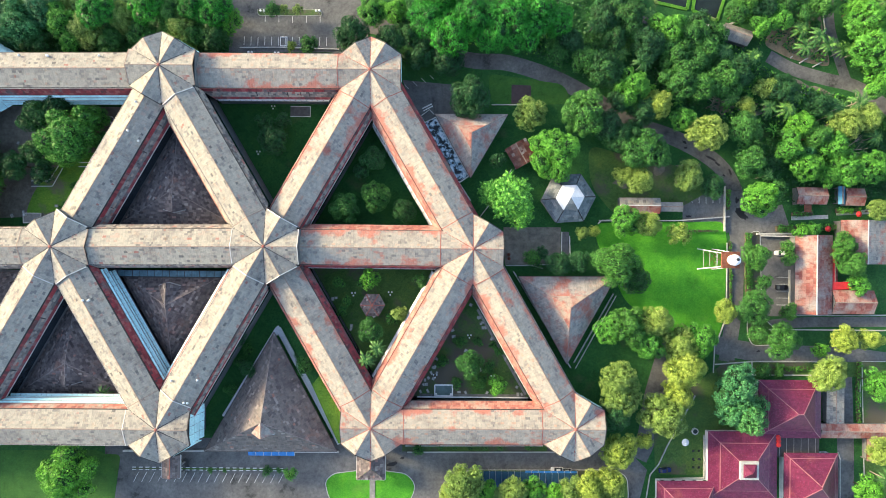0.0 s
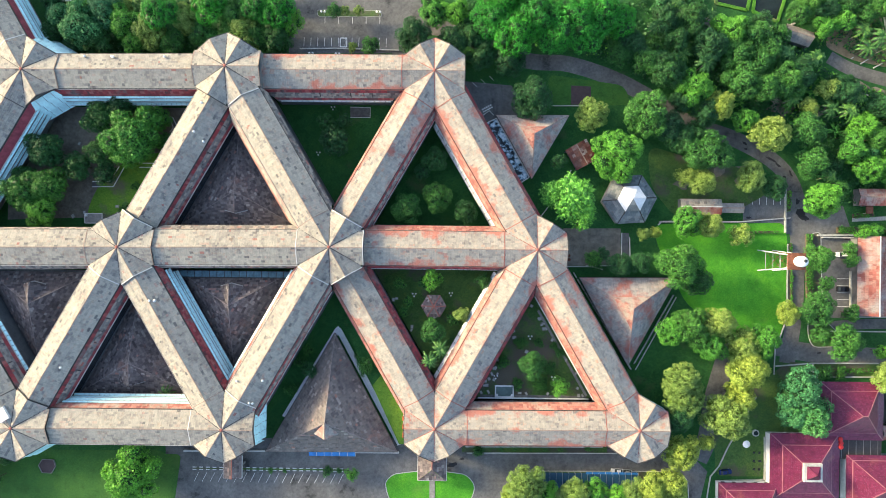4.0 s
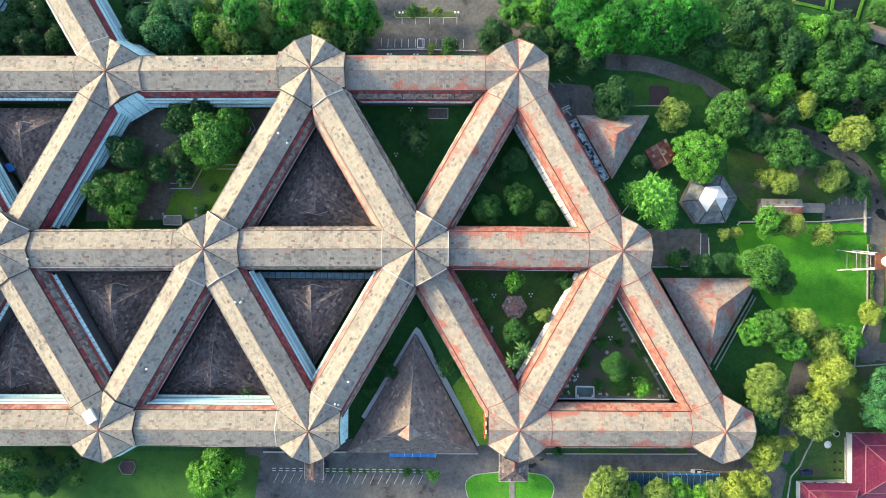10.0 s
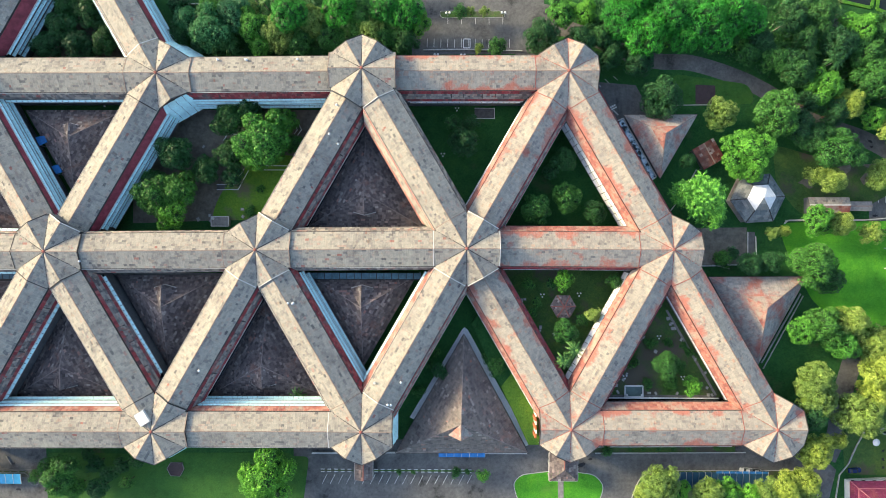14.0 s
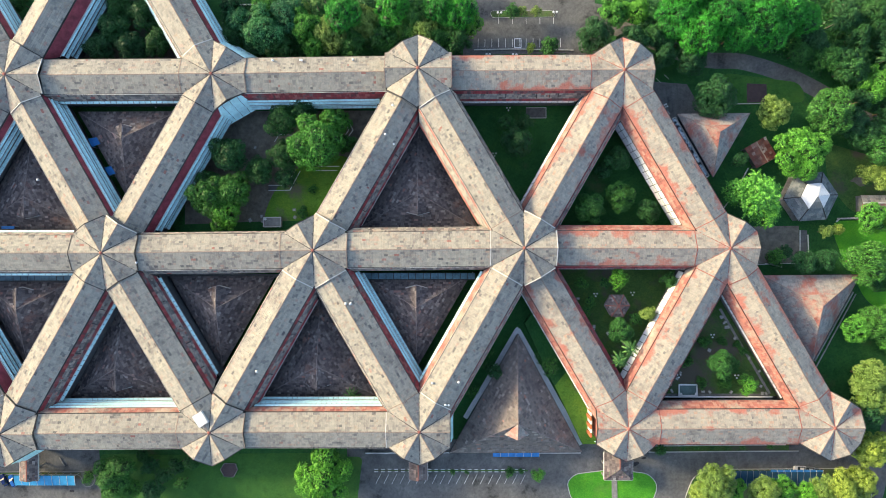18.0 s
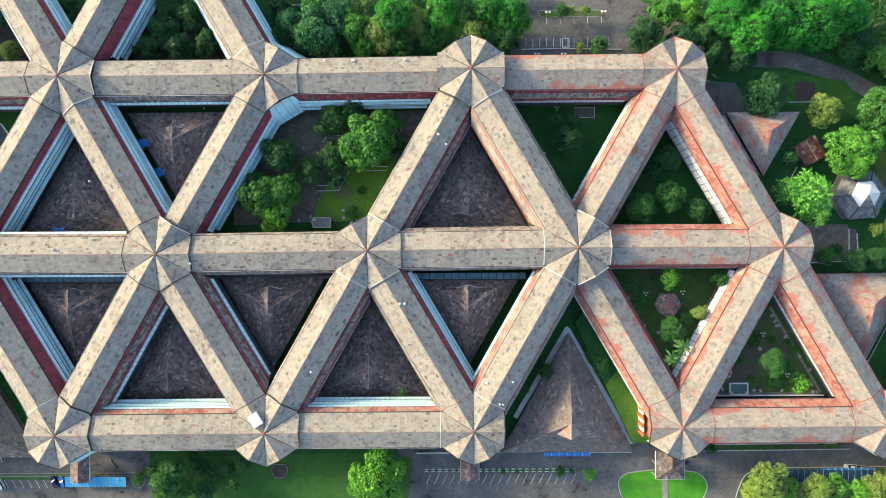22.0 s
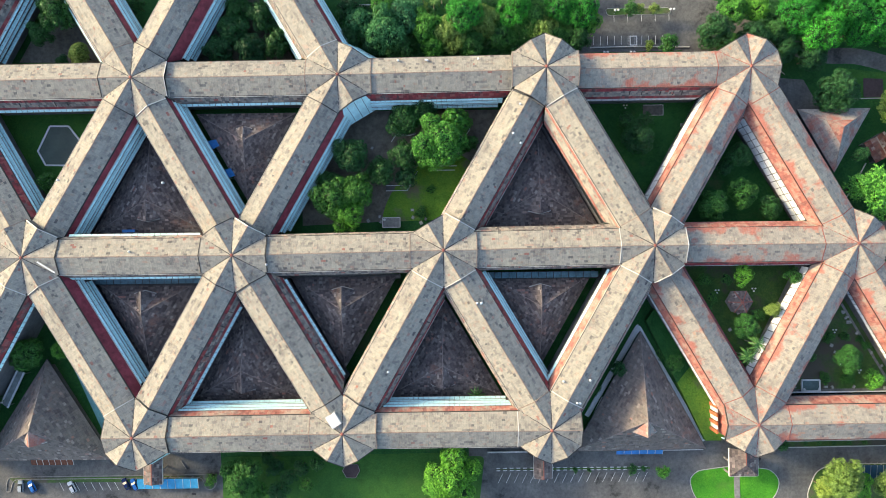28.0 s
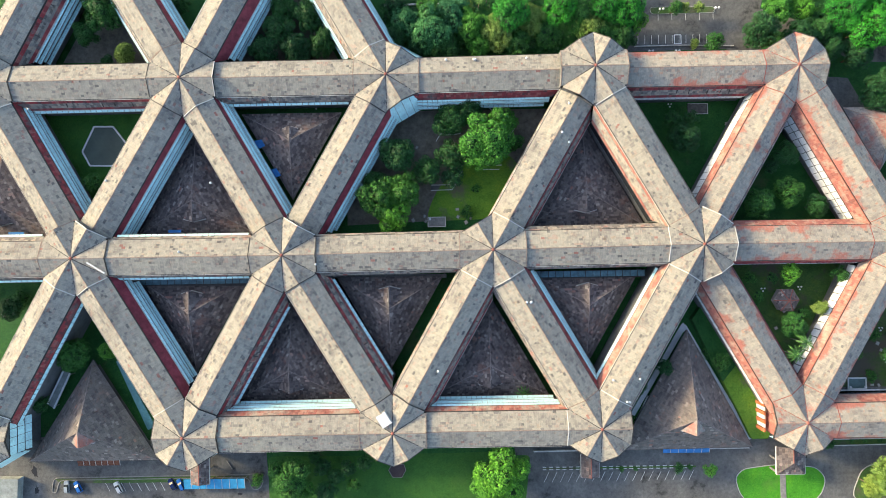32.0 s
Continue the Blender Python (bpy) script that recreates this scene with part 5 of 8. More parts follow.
TREES = [
    # bright kinds in this north row: sun on the tops put into leaf colour
    (-147.4, 75.2, 7.2, 'g'), (-139.6, 81.5, 5.9, 'g'), (-132.8, 77.7, 5.9, 'b'), (-124.0, 74.9, 5.9, 'y'),
    (-119.5, 80.9, 5.9, 'B'), (-111.6, 79.0, 5.5, 'y'), (-102.2, 82.2, 5.6, 'B'), (-95.1, 80.2, 5.5, 'a'),
    (-91.3, 75.5, 5.4, 'y'), (-105.5, 74.8, 4.4, 'a'), (-85.7, 82.5, 5.4, 'B'), (-78.7, 81.5, 5.4, 'B'),
    (-79.8, 72.9, 4.8, 'd'), (-76.1, 79.0, 4.4, 'b'), (-117.2, 70.7, 4.4, 'a'), (-142.1, 71.1, 5.1, 'd'),
    (-130.0, 70.6, 4.4, 'b'), (-86.8, 74.0, 4.4, 'a'),
    (-60.6, 83.3, 2.6, 'a'), (-56.8, 83.8, 1.6, 'y'), (-51.8, 83.8, 1.8, 'y'), (-54.0, 71.0, 1.8, 'y'),
    (-47.5, 70.9, 3.2, 'a'), (-32.6, 74.7, 6.1, 'd'), (-25.0, 82.1, 5.0, 'b'), (-19.0, 72.1, 5.5, 'd'),
    (-18.2, 82.1, 5.1, 'b'), (-12.2, 74.1, 5.5, 'd'), (-8.3, 67.6, 5.0, 'd'), (-5.3, 78.6, 6.7, 'B'),
    (2.4, 73.5, 7.5, 'B'), (-2.5, 84.2, 6.9, 'B'), (8.9, 79.1, 7.9, 'B'), (14.9, 73.4, 5.9, 'B'),
    (22.2, 78.1, 8.3, 'B'), (30.9, 80.5, 7.5, 'B'), (27.4, 73.9, 5.9, 'B'), (38.1, 78.8, 5.0, 'B'),
    (0.6, 64.9, 5.5, 'd'),
    (43.5, 71.9, 5.1, 'd'), (51.9, 78.8, 3.6, 'p'), (38.8, 68.3, 4.4, 'a'), (55.2, 79.9, 5.0, 'd'),
    (59.1, 74.1, 5.0, 'd'), (48.5, 66.2, 5.0, 'a'), (54.9, 61.8, 6.3, 'd'), (61.8, 69.0, 3.8, 'p'),
    (64.8, 57.2, 5.9, 'b'), (68.8, 65.1, 4.2, 'p'), (74.0, 50.7, 5.1, 'y'), (70.5, 71.8, 5.9, 'd'),
    (79.5, 68.2, 5.5, 'a'), (77.2, 76.8, 5.9, 'b'), (63.8, 80.7, 5.5, 'd'), (84.3, 75.0, 5.5, 'a'),
    (87.3, 65.3, 5.5, 'a'), (90.2, 70.2, 5.5, 'a'), (81.3, 59.3, 5.9, 'a'), (89.1, 57.4, 5.9, 'a'),
    (96.9, 59.4, 5.9, 'a'), (83.3, 46.2, 4.0, 'b'), (96.5, 69.3, 3.8, 'p'), (99.6, 53.5, 3.6, 'p'),
    (101.0, 61.6, 5.5, 'd'), (107.3, 67.5, 3.8, 'p'), (91.2, 40.9, 5.9, 'y'), (103.8, 42.0, 5.9, 'a'),
    (105.9, 31.3, 5.9, 'a'), (113.4, 50.7, 4.0, 'p'), (118.4, 48.8, 4.0, 'p'), (117.8, 56.0, 5.1, 'd'),
    (124.1, 44.4, 4.8, 'b'), (119.8, 36.1, 5.3, 'b'), (126.1, 29.7, 5.0, 'b'), (135.5, 36.2, 5.3, 'b'),
    (128.9, 40.5, 5.0, 'a'), (143.1, 52.0, 4.2, 'p'), (139.6, 44.5, 5.0, 'y'), (147.4, 47.0, 5.0, 'y'),
    (139.3, 28.8, 5.5, 'b'), (148.0, 28.9, 5.5, 'b'), (150.1, 40.2, 3.8, 'p'), (134.7, 26.6, 4.0, 'b'),
    (129.9, 51.4, 4.8, 'd'), (61.5, 51.8, 4.4, 'd'), (69.2, 47.8, 4.8, 'd'),
    (116.2, 80.8, 4.4, 'b'), (123.5, 76.9, 4.0, 'p'), (129.0, 75.0, 4.0, 'p'), (125.1, 71.6, 3.8, 'p'),
    (132.6, 71.7, 4.0, 'p'), (138.9, 70.7, 4.0, 'p'), (143.9, 70.4, 3.8, 'p'), (145.4, 78.9, 6.9, 'b'),
    (146.9, 68.6, 7.5, 'b'), (151.7, 60.1, 5.5, 'b'), (131.2, 85.6, 4.0, 'a'), (111.2, 85.2, 4.4, 'd'),
    (105.3, 86.5, 4.4, 'a'), (110.6, 78.9, 4.0, 'b'), (101.7, 83.8, 4.0, 'a'), (142.7, 84.9, 4.4, 'b'),
    (95.1, 76.0, 3.6, 'a'), (89.1, 80.9, 3.6, 'd'), (157.1, 75.1, 6.9, 'b'), (158.2, 44.5, 5.9, 'a'),
    (160.4, 25.0, 5.9, 'b'),
    (8.8, 53.4, 6.9, 'd'), (29.7, 47.0, 5.0, 'y'), (35.5, 51.0, 1.8, 's'), (48.0, 46.6, 7.1, 'a'),
    (55.9, 43.2, 5.5, 'd'), (60.8, 38.9, 5.1, 'd'), (69.0, 34.8, 7.1, 'a'), (66.0, 40.5, 4.4, 'd'),
    (37.8, 34.8, 7.5, 'b'), (39.0, 27.5, 5.1, 'b'), (23.0, 18.2, 7.4, 'k'), (17.0, 19.4, 5.2, 'k'),
    (26.6, 12.6, 5.2, 'k'), (68.0, 24.3, 5.0, 'y'), (63.0, 26.0, 3.6, 'y'), (85.0, 26.0, 5.0, 'y'),
    (93.7, 23.1, 4.2, 'd'), (109.5, 18.3, 5.9, 'b'), (115.7, 22.0, 3.6, 'a'), (19.1, 31.1, 2.8, 'd'),
    (62.9, 10.4, 5.0, 'b'), (71.6, 9.2, 4.4, 'y'), (82.5, 5.9, 3.6, 'y'), (59.1, -4.6, 8.3, 'a'),
    (66.7, -9.3, 5.1, 'd'), (108.9, -1.7, 4.8, 'a'), (121.2, 1.3, 2.4, 'a'), (121.3, -2.2, 2.4, 'a'),
    (98.7, -21.1, 4.0, 'y'), (108.5, -19.2, 5.5, 'a'), (110.6, -28.0, 3.4, 'a'), (118.0, -30.5, 5.5, 'a'),
    (121.2, -20.8, 2.8, 'a'), (40.6, -4.9, 4.0, 'd'), (47.4, -3.7, 4.0, 'd'), (32.5, -3.5, 2.8, 's'),
    (112.2, -10.6, 2.8, 'a'),
    (58.1, -27.6, 5.0, 'b'), (63.9, -25.4, 6.3, 'a'), (74.3, -24.4, 5.9, 'y'), (71.2, -31.7, 5.5, 'b'),
    (82.4, -32.5, 5.5, 'y'), (89.5, -30.1, 5.5, 'b'), (84.2, -40.6, 6.7, 'y'), (60.6, -44.1, 6.7, 'y'),
    (61.8, -50.6, 6.3, 'y'), (60.0, -56.6, 5.9, 'd'), (61.1, -69.2, 5.9, 'y'), (70.9, -66.2, 3.4, 'y'),
    (77.0, -56.6, 7.1, 'y'), (81.5, -49.7, 5.5, 'y'), (101.8, -47.0, 7.5, 'g'), (105.2, -55.0, 6.7, 'g'),
    (100.3, -55.5, 5.1, 'g'), (133.8, -42.3, 5.9, 'y'), (139.8, -30.3, 4.4, 'y'), (149.3, -30.3, 3.6, 'y'),
    (132.2, -34.2, 2.8, 'b'), (114.8, -42.6, 2.6, 's'), (120.7, -42.6, 2.2, 's'), (151.3, -45.1, 5.5, 'b'),
    (154.2, -78.4, 4.0, 'p'), (148.6, -82.5, 5.0, 'b'), (152.9, -69.0, 4.4, 'y'), (139.5, 2.5, 4.4, 'a'),
    (142.2, -3.9, 5.1, 'a'), (145.6, -10.7, 3.6, 'b'), (129.4, 8.3, 2.8, 'b'), (151.9, 15.0, 4.0, 'y'),
    (125.8, 7.3, 2.4, 'b'), (81.0, -59.4, 2.8, 'y'),
    (7.8, -80.8, 6.3, 'y'), (15.3, -84.6, 4.0, 'b'), (25.4, -84.4, 5.0, 'y'), (32.5, -84.1, 4.0, 'b'),
    (39.3, -85.0, 4.4, 'b'), (45.0, -84.0, 4.8, 'y'), (51.6, -82.3, 5.5, 'y'), (59.1, -81.1, 4.8, 'y'),
    (54.9, -86.4, 4.8, 'y'), (-8.2, -72.0, 2.0, 's'), (3.0, -85.3, 4.0, 'y'),
    (-140.2, 44.8, 5.9, 'd'), (-135.7, 47.0, 4.4, 'd'), (-127.1, 38.0, 9.1, 'b'), (-118.2, 37.2, 3.0, 'a'),
    (-158.6, 32.7, 6.3, 'd'), (-148.2, 28.0, 4.8, 'd'), (-164.7, 18.3, 6.9, 'a'), (-157.2, 20.2, 6.6, 'a'),
    (-160.6, 12.6, 5.4, 'b'), (-167.3, 23.6, 4.4, 'd'),
    (-58.8, 37.7, 5.1, 'd'), (-62.5, 44.1, 3.0, 'd'), (-56.6, 44.2, 2.8, 'd'), (-34.2, 14.4, 5.3, 'a'),
    (-23.6, 18.4, 4.6, 'a'), (-24.5, 31.2, 4.4, 'd'), (-14.2, 12.8, 3.9, 'd'), (-28.8, 27.6, 2.8, 'd'),
    (-25.7, -10.9, 3.6, 'b'), (-7.6, -10.8, 2.6, 'a'), (-14.8, -22.7, 2.6, 'y'), (-18.3, -25.2, 2.2, 's'),
    (-34.2, -18.7, 1.8, 's'), (-25.0, -29.0, 3.9, 'a'), (-26.4, -38.4, 3.5, 'p'), (-22.4, -34.2, 3.5, 'p'),
    (-29.0, -12.2, 1.8, 's'), (-37.4, -12.3, 2.0, 's'), (-36.0, -22.8, 1.8, 's'),
    (9.4, -39.9, 4.8, 'a'), (19.8, -47.6, 3.2, 'b'), (12.6, -33.0, 1.8, 's'), (18.3, -34.0, 1.4, 's'),
    (20.4, -36.4, 1.6, 's'), (16.7, -42.0, 2.2, 's'), (5.3, -47.8, 2.0, 's'), (0.2, -40.1, 2.2, 's'),
    (13.8, -47.1, 2.2, 's'), (6.6, -33.0, 2.0, 's'), (12.8, -48.6, 1.8, 's'), (-70.8, -32.1, 2.8, 'd'),
    (-67.7, -43.0, 2.8, 'd'), (-71.5, -40.9, 2.0, 's'), (-47.9, -41.4, 2.8, 'a'), (-50.9, -38.6, 2.0, 's'),
    (-69.1, -36.8, 2.0, 's'), (-75.0, -51.0, 2.0, 's'),
    (-0.1, -71.1, 1.0, 's'), (4.9, -71.3, 1.0, 's'), (10.4, -71.2, 1.0, 's'), (15.7, -71.2, 1.0, 's'),
    (21.1, -71.1, 1.0, 's'), (31.2, -70.8, 1.2, 's'), (-61.9, -80.0, 1.8, 's'), (-52.7, -79.8, 2.2, 'b'),
    (-82.1, -80.2, 1.0, 's'), (-77.1, -80.4, 0.8, 's'), (-57.8, -80.0, 1.0, 's'),
    (-198.4, -78.5, 6.3, 'a'), (-194.3, -84.1, 4.0, 'a'), (-187.4, -76.0, 3.0, 'd'), (-182.3, -79.6, 2.8, 'd'),
    (-172.1, -74.6, 2.9, 'd'), (-178.2, -76.4, 2.6, 'd'), (-190.5, -72.8, 2.2, 'd'), (-176.4, -82.6, 2.4, 'a'), (-125.5, -77.9, 8.7, 'b'), (-130.1, -83.0, 5.9, 'b'),
    (-185.5, -84.4, 3.6, 'd'), (-259.5, 84.5, 7.1, 'a'), (-267.4, 77.1, 4.4, 'd'), (-254.0, 70.1, 4.0, 'y'),
    (-261.0, 67.9, 2.4, 'd'), (-200.1, 77.5, 5.1, 'd'), (-189.1, 82.1, 5.5, 'd'), (-184.4, 72.4, 5.1, 'd'),
    (-194.3, 70.6, 5.1, 'd'), (-205.1, 70.8, 5.1, 'd'), (-198.1, 84.5, 4.8, 'd'), (-273.5, -34.6, 5.5, 'a'),
    (-262.0, -34.0, 3.6, 'b'), (-286.6, -52.2, 3.2, 'd'), (-266.1, 25.0, 3.4, 'a'), (-298.4, -62.3, 2.4, 'd'),
    (-296.2, -18.2, 4.0, 'd'), (-295.7, -15.6, 2.8, 's'), (-239.9, 84.7, 4.0, 'd'), (-234.3, 87.3, 3.2, 'd'),
    (-268.1, 25.2, 2.0, 'y'), (-211.8, -81.9, 2.2, 's'),
    (-154.9, 79.7, 5.1, 'g'), (-150.2, 73.1, 4.4, 'd'), (-159.0, 74.4, 4.0, 'd'), (-158.9, 85.4, 3.6, 'd'),
    (-147.1, 82.9, 4.4, 'b'),
    (-124.2, 40.6, 6.3, 'b'), (-130.8, 33.5, 6.7, 'b'), (-121.8, 44.7, 4.0, 'b'), (-133.9, 49.5, 5.0, 'd'),
    (-138.7, 46.4, 4.0, 'd'), (-140.5, 32.9, 5.5, 'd'), (-140.0, 25.4, 3.6, 'd'), (-120.4, 36.2, 2.8, 'a'),
    (-131.7, 21.4, 1.6, 's'), (-135.0, 12.8, 2.0, 's'),
]
for row in TREES:
    tree(*row)

# younger trees and palms that fill the woods
wood_rng = random.Random(21)
placed = [(t[0], t[1], t[2]) for t in TREES]
CLEAR = [(10.8, 67.8), (23.0, 67.1), (39.3, 62.0), (53.6, 54.6), (65.9, 46.6), (82.2, 41.0), (94.5, 34.6), (101.6, 28.0), (105.4, 19.5), (116.5, 70.5), (124.7, 66.1), (136.9, 62.5), (147.1, 60.2), (154.3, 56.2), (140.9, 72.7), (138.3, 82.9), (104.6, 78.1), (81.8, 88.4), (96.0, 88.6), (132.6, 20.6), (147.5, 20.7)]
for x0, x1, y0, y1, count in ((50, 175, 52, 96, 260), (100, 178, 20, 52, 110), (-165, -80, 68, 96, 34)):
    for _ in range(count):
        x, y, r = wood_rng.uniform(x0, x1), wood_rng.uniform(y0, y1), wood_rng.uniform(1.6, 3.8)
        if any(math.hypot(x - a, y - b) < 0.62 * (r + c) for a, b, c in placed) or any(math.hypot(x - a, y - b) < r + 6.5 for a, b in CLEAR):
            continue
        placed.append((x, y, r))
        tree(x, y, r, wood_rng.choice("daabgypppppn"))


# ---- undergrowth between the trees ----
def far_from(p, line, gap):
    """Which points of an array keep that distance from a line of places."""
    keep = np.ones(len(p), dtype=bool)
    for a, b in zip(line, line[1:]):
        a, b = np.array(a), np.array(b)
        t = np.clip(((p[:, :2] - a) @ (b - a)) / ((b - a) @ (b - a)), 0, 1)
        keep &= np.linalg.norm(p[:, :2] - (a + t[:, None] * (b - a)), axis=1) > gap
    return keep


WAYS = ([(-17.8, 78.3), (0.6, 70.4), (10.8, 67.8), (23.0, 67.1), (39.3, 62.0), (53.6, 54.6), (65.9, 46.6), (82.2, 41.0), (94.5, 34.6), (101.6, 28.0), (105.4, 19.5)], [(116.5, 70.5), (124.7, 66.1), (136.9, 62.5), (147.1, 60.2), (154.3, 56.2), (169.6, 42.5)], [(145.1, 60.6), (140.9, 72.7), (138.3, 82.9), (137.8, 99.1)], [(76.7, 89.4), (98.0, 88.6), (98.1, 84.5)], [(101.2, 78.0), (108.7, 78.1)])


def undergrowth(name, regions, density, kind, label, size=0.4, seed=2):
    """Low leafy growth, uneven in height, over plan rectangles (x0, x1, y0, y1)."""
    r = np.random.RandomState(seed)
    verts, faces = [], []
    for x0, x1, y0, y1 in regions:
        n = int((x1 - x0) * (y1 - y0) * density)
        p = np.stack([x0 + (x1 - x0) * r.rand(n), y0 + (y1 - y0) * r.rand(n), np.zeros(n)], axis=1)
        lump = 0.5 + 0.5 * np.sin(p[:, 0] * 0.61 + 1.3 * np.sin(p[:, 1] * 0.37)) * np.sin(p[:, 1] * 0.53 + np.sin(p[:, 0] * 0.29))
        keep = lump + 0.35 * r.rand(n) > 0.42
        for line in WAYS:
            keep &= far_from(p, line, 4.6)
        p, lump = p[keep], lump[keep]
        n = len(p)
        p[:, 2] = 0.1 + lump * 2.2 * (0.4 + 0.6 * r.rand(n)) + RISE - FALL * p[:, 1]
        nor = r.normal(size=(n, 3)) * 0.6 + np.array([0, 0, 1.0])
        nor /= np.linalg.norm(nor, axis=1)[:, None]
        t = np.cross(nor, r.normal(size=(n, 3)))
        t /= np.linalg.norm(t, axis=1)[:, None]
        b = np.cross(nor, t)
        s = size * (0.5 + 0.9 * r.rand(n, 1))
        k = len(verts)
        verts += np.stack([p - t * s - b * s * 0.35, p - b * s * 0.75, p + t * s - b * s * 0.2, p + b * s * 0.8], axis=1).reshape(-1, 3).tolist()
        faces += [(k + 4 * i, k + 4 * i + 1, k + 4 * i + 2, k + 4 * i + 3) for i in range(n)]
    me = bpy.data.meshes.new(name)
    me.from_pydata(verts, [], faces)
    me.materials.append(m_leaf[kind])
    me.update()
    return tagged(new(name, me), label, "undergrowth", "", "stuff")


undergrowth("undergrowth", [(45, 160, 62, 95), (75, 170, 40, 62), (110, 175, 18, 40), (-165, -78, 66, 92), (-20, 45, 66, 90)], 3.0, "d", "dense dark undergrowth between the trees")
undergrowth("undergrowth", [(100, 175, 45, 90), (-5, 40, 70, 92)], 1.2, "b", "fresh green low growth in sunlight", 0.42, 5)


# ---- houses, pavilion, water tower and cars ----
def hip_house(x0, x1, y0, y1, eave, rise, mat, label, inner=None, cap=None, name="house", turn=0.0, wall_in=1.0):
    """A house under a hipped roof; inner: second, steeper tier as (margin, step up)."""
    cx, cy = (x0 + x1) / 2, (y0 + y1) / 2
    w, d = (x1 - x0) / 2, (y1 - y0) / 2
    rng = random.Random(round(cx * 7 + cy))
    e = thing(name, pose(cx, cy, 0, 0, 0, turn), label, "house")
    cap = cap or m_magenta_cap
    z = eave
    if inner:
        m, step = inner
        a = [(-w, -d, z), (w, -d, z), (w, d, z), (-w, d, z)]
        wi, di = w - m, d - m
        b = [(-wi, -di, z + step), (wi, -di, z + step), (wi, di, z + step), (-wi, di, z + step)]
        for i in range(4):
            j = (i + 1) % 4
            q = [a[i], a[j], b[j], b[i]]
            g = Geo()
            g.solid([(p[0], p[1], p[2] - 0.2) for p in q], q)
            s = part("lower_roof", g, m_fascia, e)
            roof_face(s, "roof_tile_field", q, mat, rng, length=0.9, course=0.6)
            g = Geo()
            g.beam((a[i][0], a[i][1], z + 0.14), (b[i][0], b[i][1], z + step + 0.14), 0.26, 0.2)
            part("hip_cap", g, cap, e)
            g = Geo()
            g.beam((b[i][0], b[i][1], z + step + 0.3), (b[j][0], b[j][1], z + step + 0.3), 0.22, 0.3)
            part("roof_step", g, cap, e)
        w2, d2, z2 = wi - 0.1, di - 0.1, z + step + 0.25
    else:
        w2, d2, z2 = w, d, z
    r = abs(w2 - d2)
    top = z2 + rise
    p, q = ((-r, 0, top), (r, 0, top)) if w2 > d2 else ((0, -r, top), (0, r, top))
    c = [(-w2, -d2, z2), (w2, -d2, z2), (w2, d2, z2), (-w2, d2, z2)]
    if w2 > d2:
        faces = [[c[0], c[1], q, p], [c[1], c[2], q], [c[2], c[3], p, q], [c[3], c[0], p]]
        hips = [(c[0], p), (c[3], p), (c[1], q), (c[2], q)]
    else:
        faces = [[c[0], c[1], p], [c[1], c[2], q, p], [c[2], c[3], q], [c[3], c[0], p, q]]
        hips = [(c[0], p), (c[1], p), (c[2], q), (c[3], q)]
    if r < 0.4:
        faces = [[c[i], c[(i + 1) % 4], (0, 0, top)] for i in range(4)]
    for f in faces:
        g = Geo()
        g.solid([(v[0], v[1], v[2] - 0.2) for v in f], f)
        s = part("roof_slope", g, m_fascia, e)
        roof_face(s, "roof_tile_field", f, mat, rng, length=0.9, course=0.6)
    for a, b in hips:
        g = Geo()
        g.beam((a[0], a[1], a[2] + 0.14), (b[0], b[1], b[2] + 0.14), 0.26, 0.2)
        part("hip_cap", g, cap, e)
    if r >= 0.4:
        g = Geo()
        g.beam((p[0], p[1], top + 0.15), (q[0], q[1], top + 0.15), 0.28, 0.2)
        part("ridge_cap", g, cap, e)
    g = Geo()
    g.box(-w + wall_in, w - wall_in, -d + wall_in, d - wall_in, -0.6, eave - 0.1)
    wall = part("wall", g, m_white, e, "white plastered wall")
    for k in range(max(1, int(w / 2))):
        g = Geo()
        x = -w + wall_in + (2 * w - 2 * wall_in) * (k + 0.5) / max(1, int(w / 2))
        g.box(x - 0.6, x + 0.6, d - wall_in - 0.05, d - wall_in + 0.05, 1.0, 2.3)
        part("window", g, m_dark, wall)
    return e


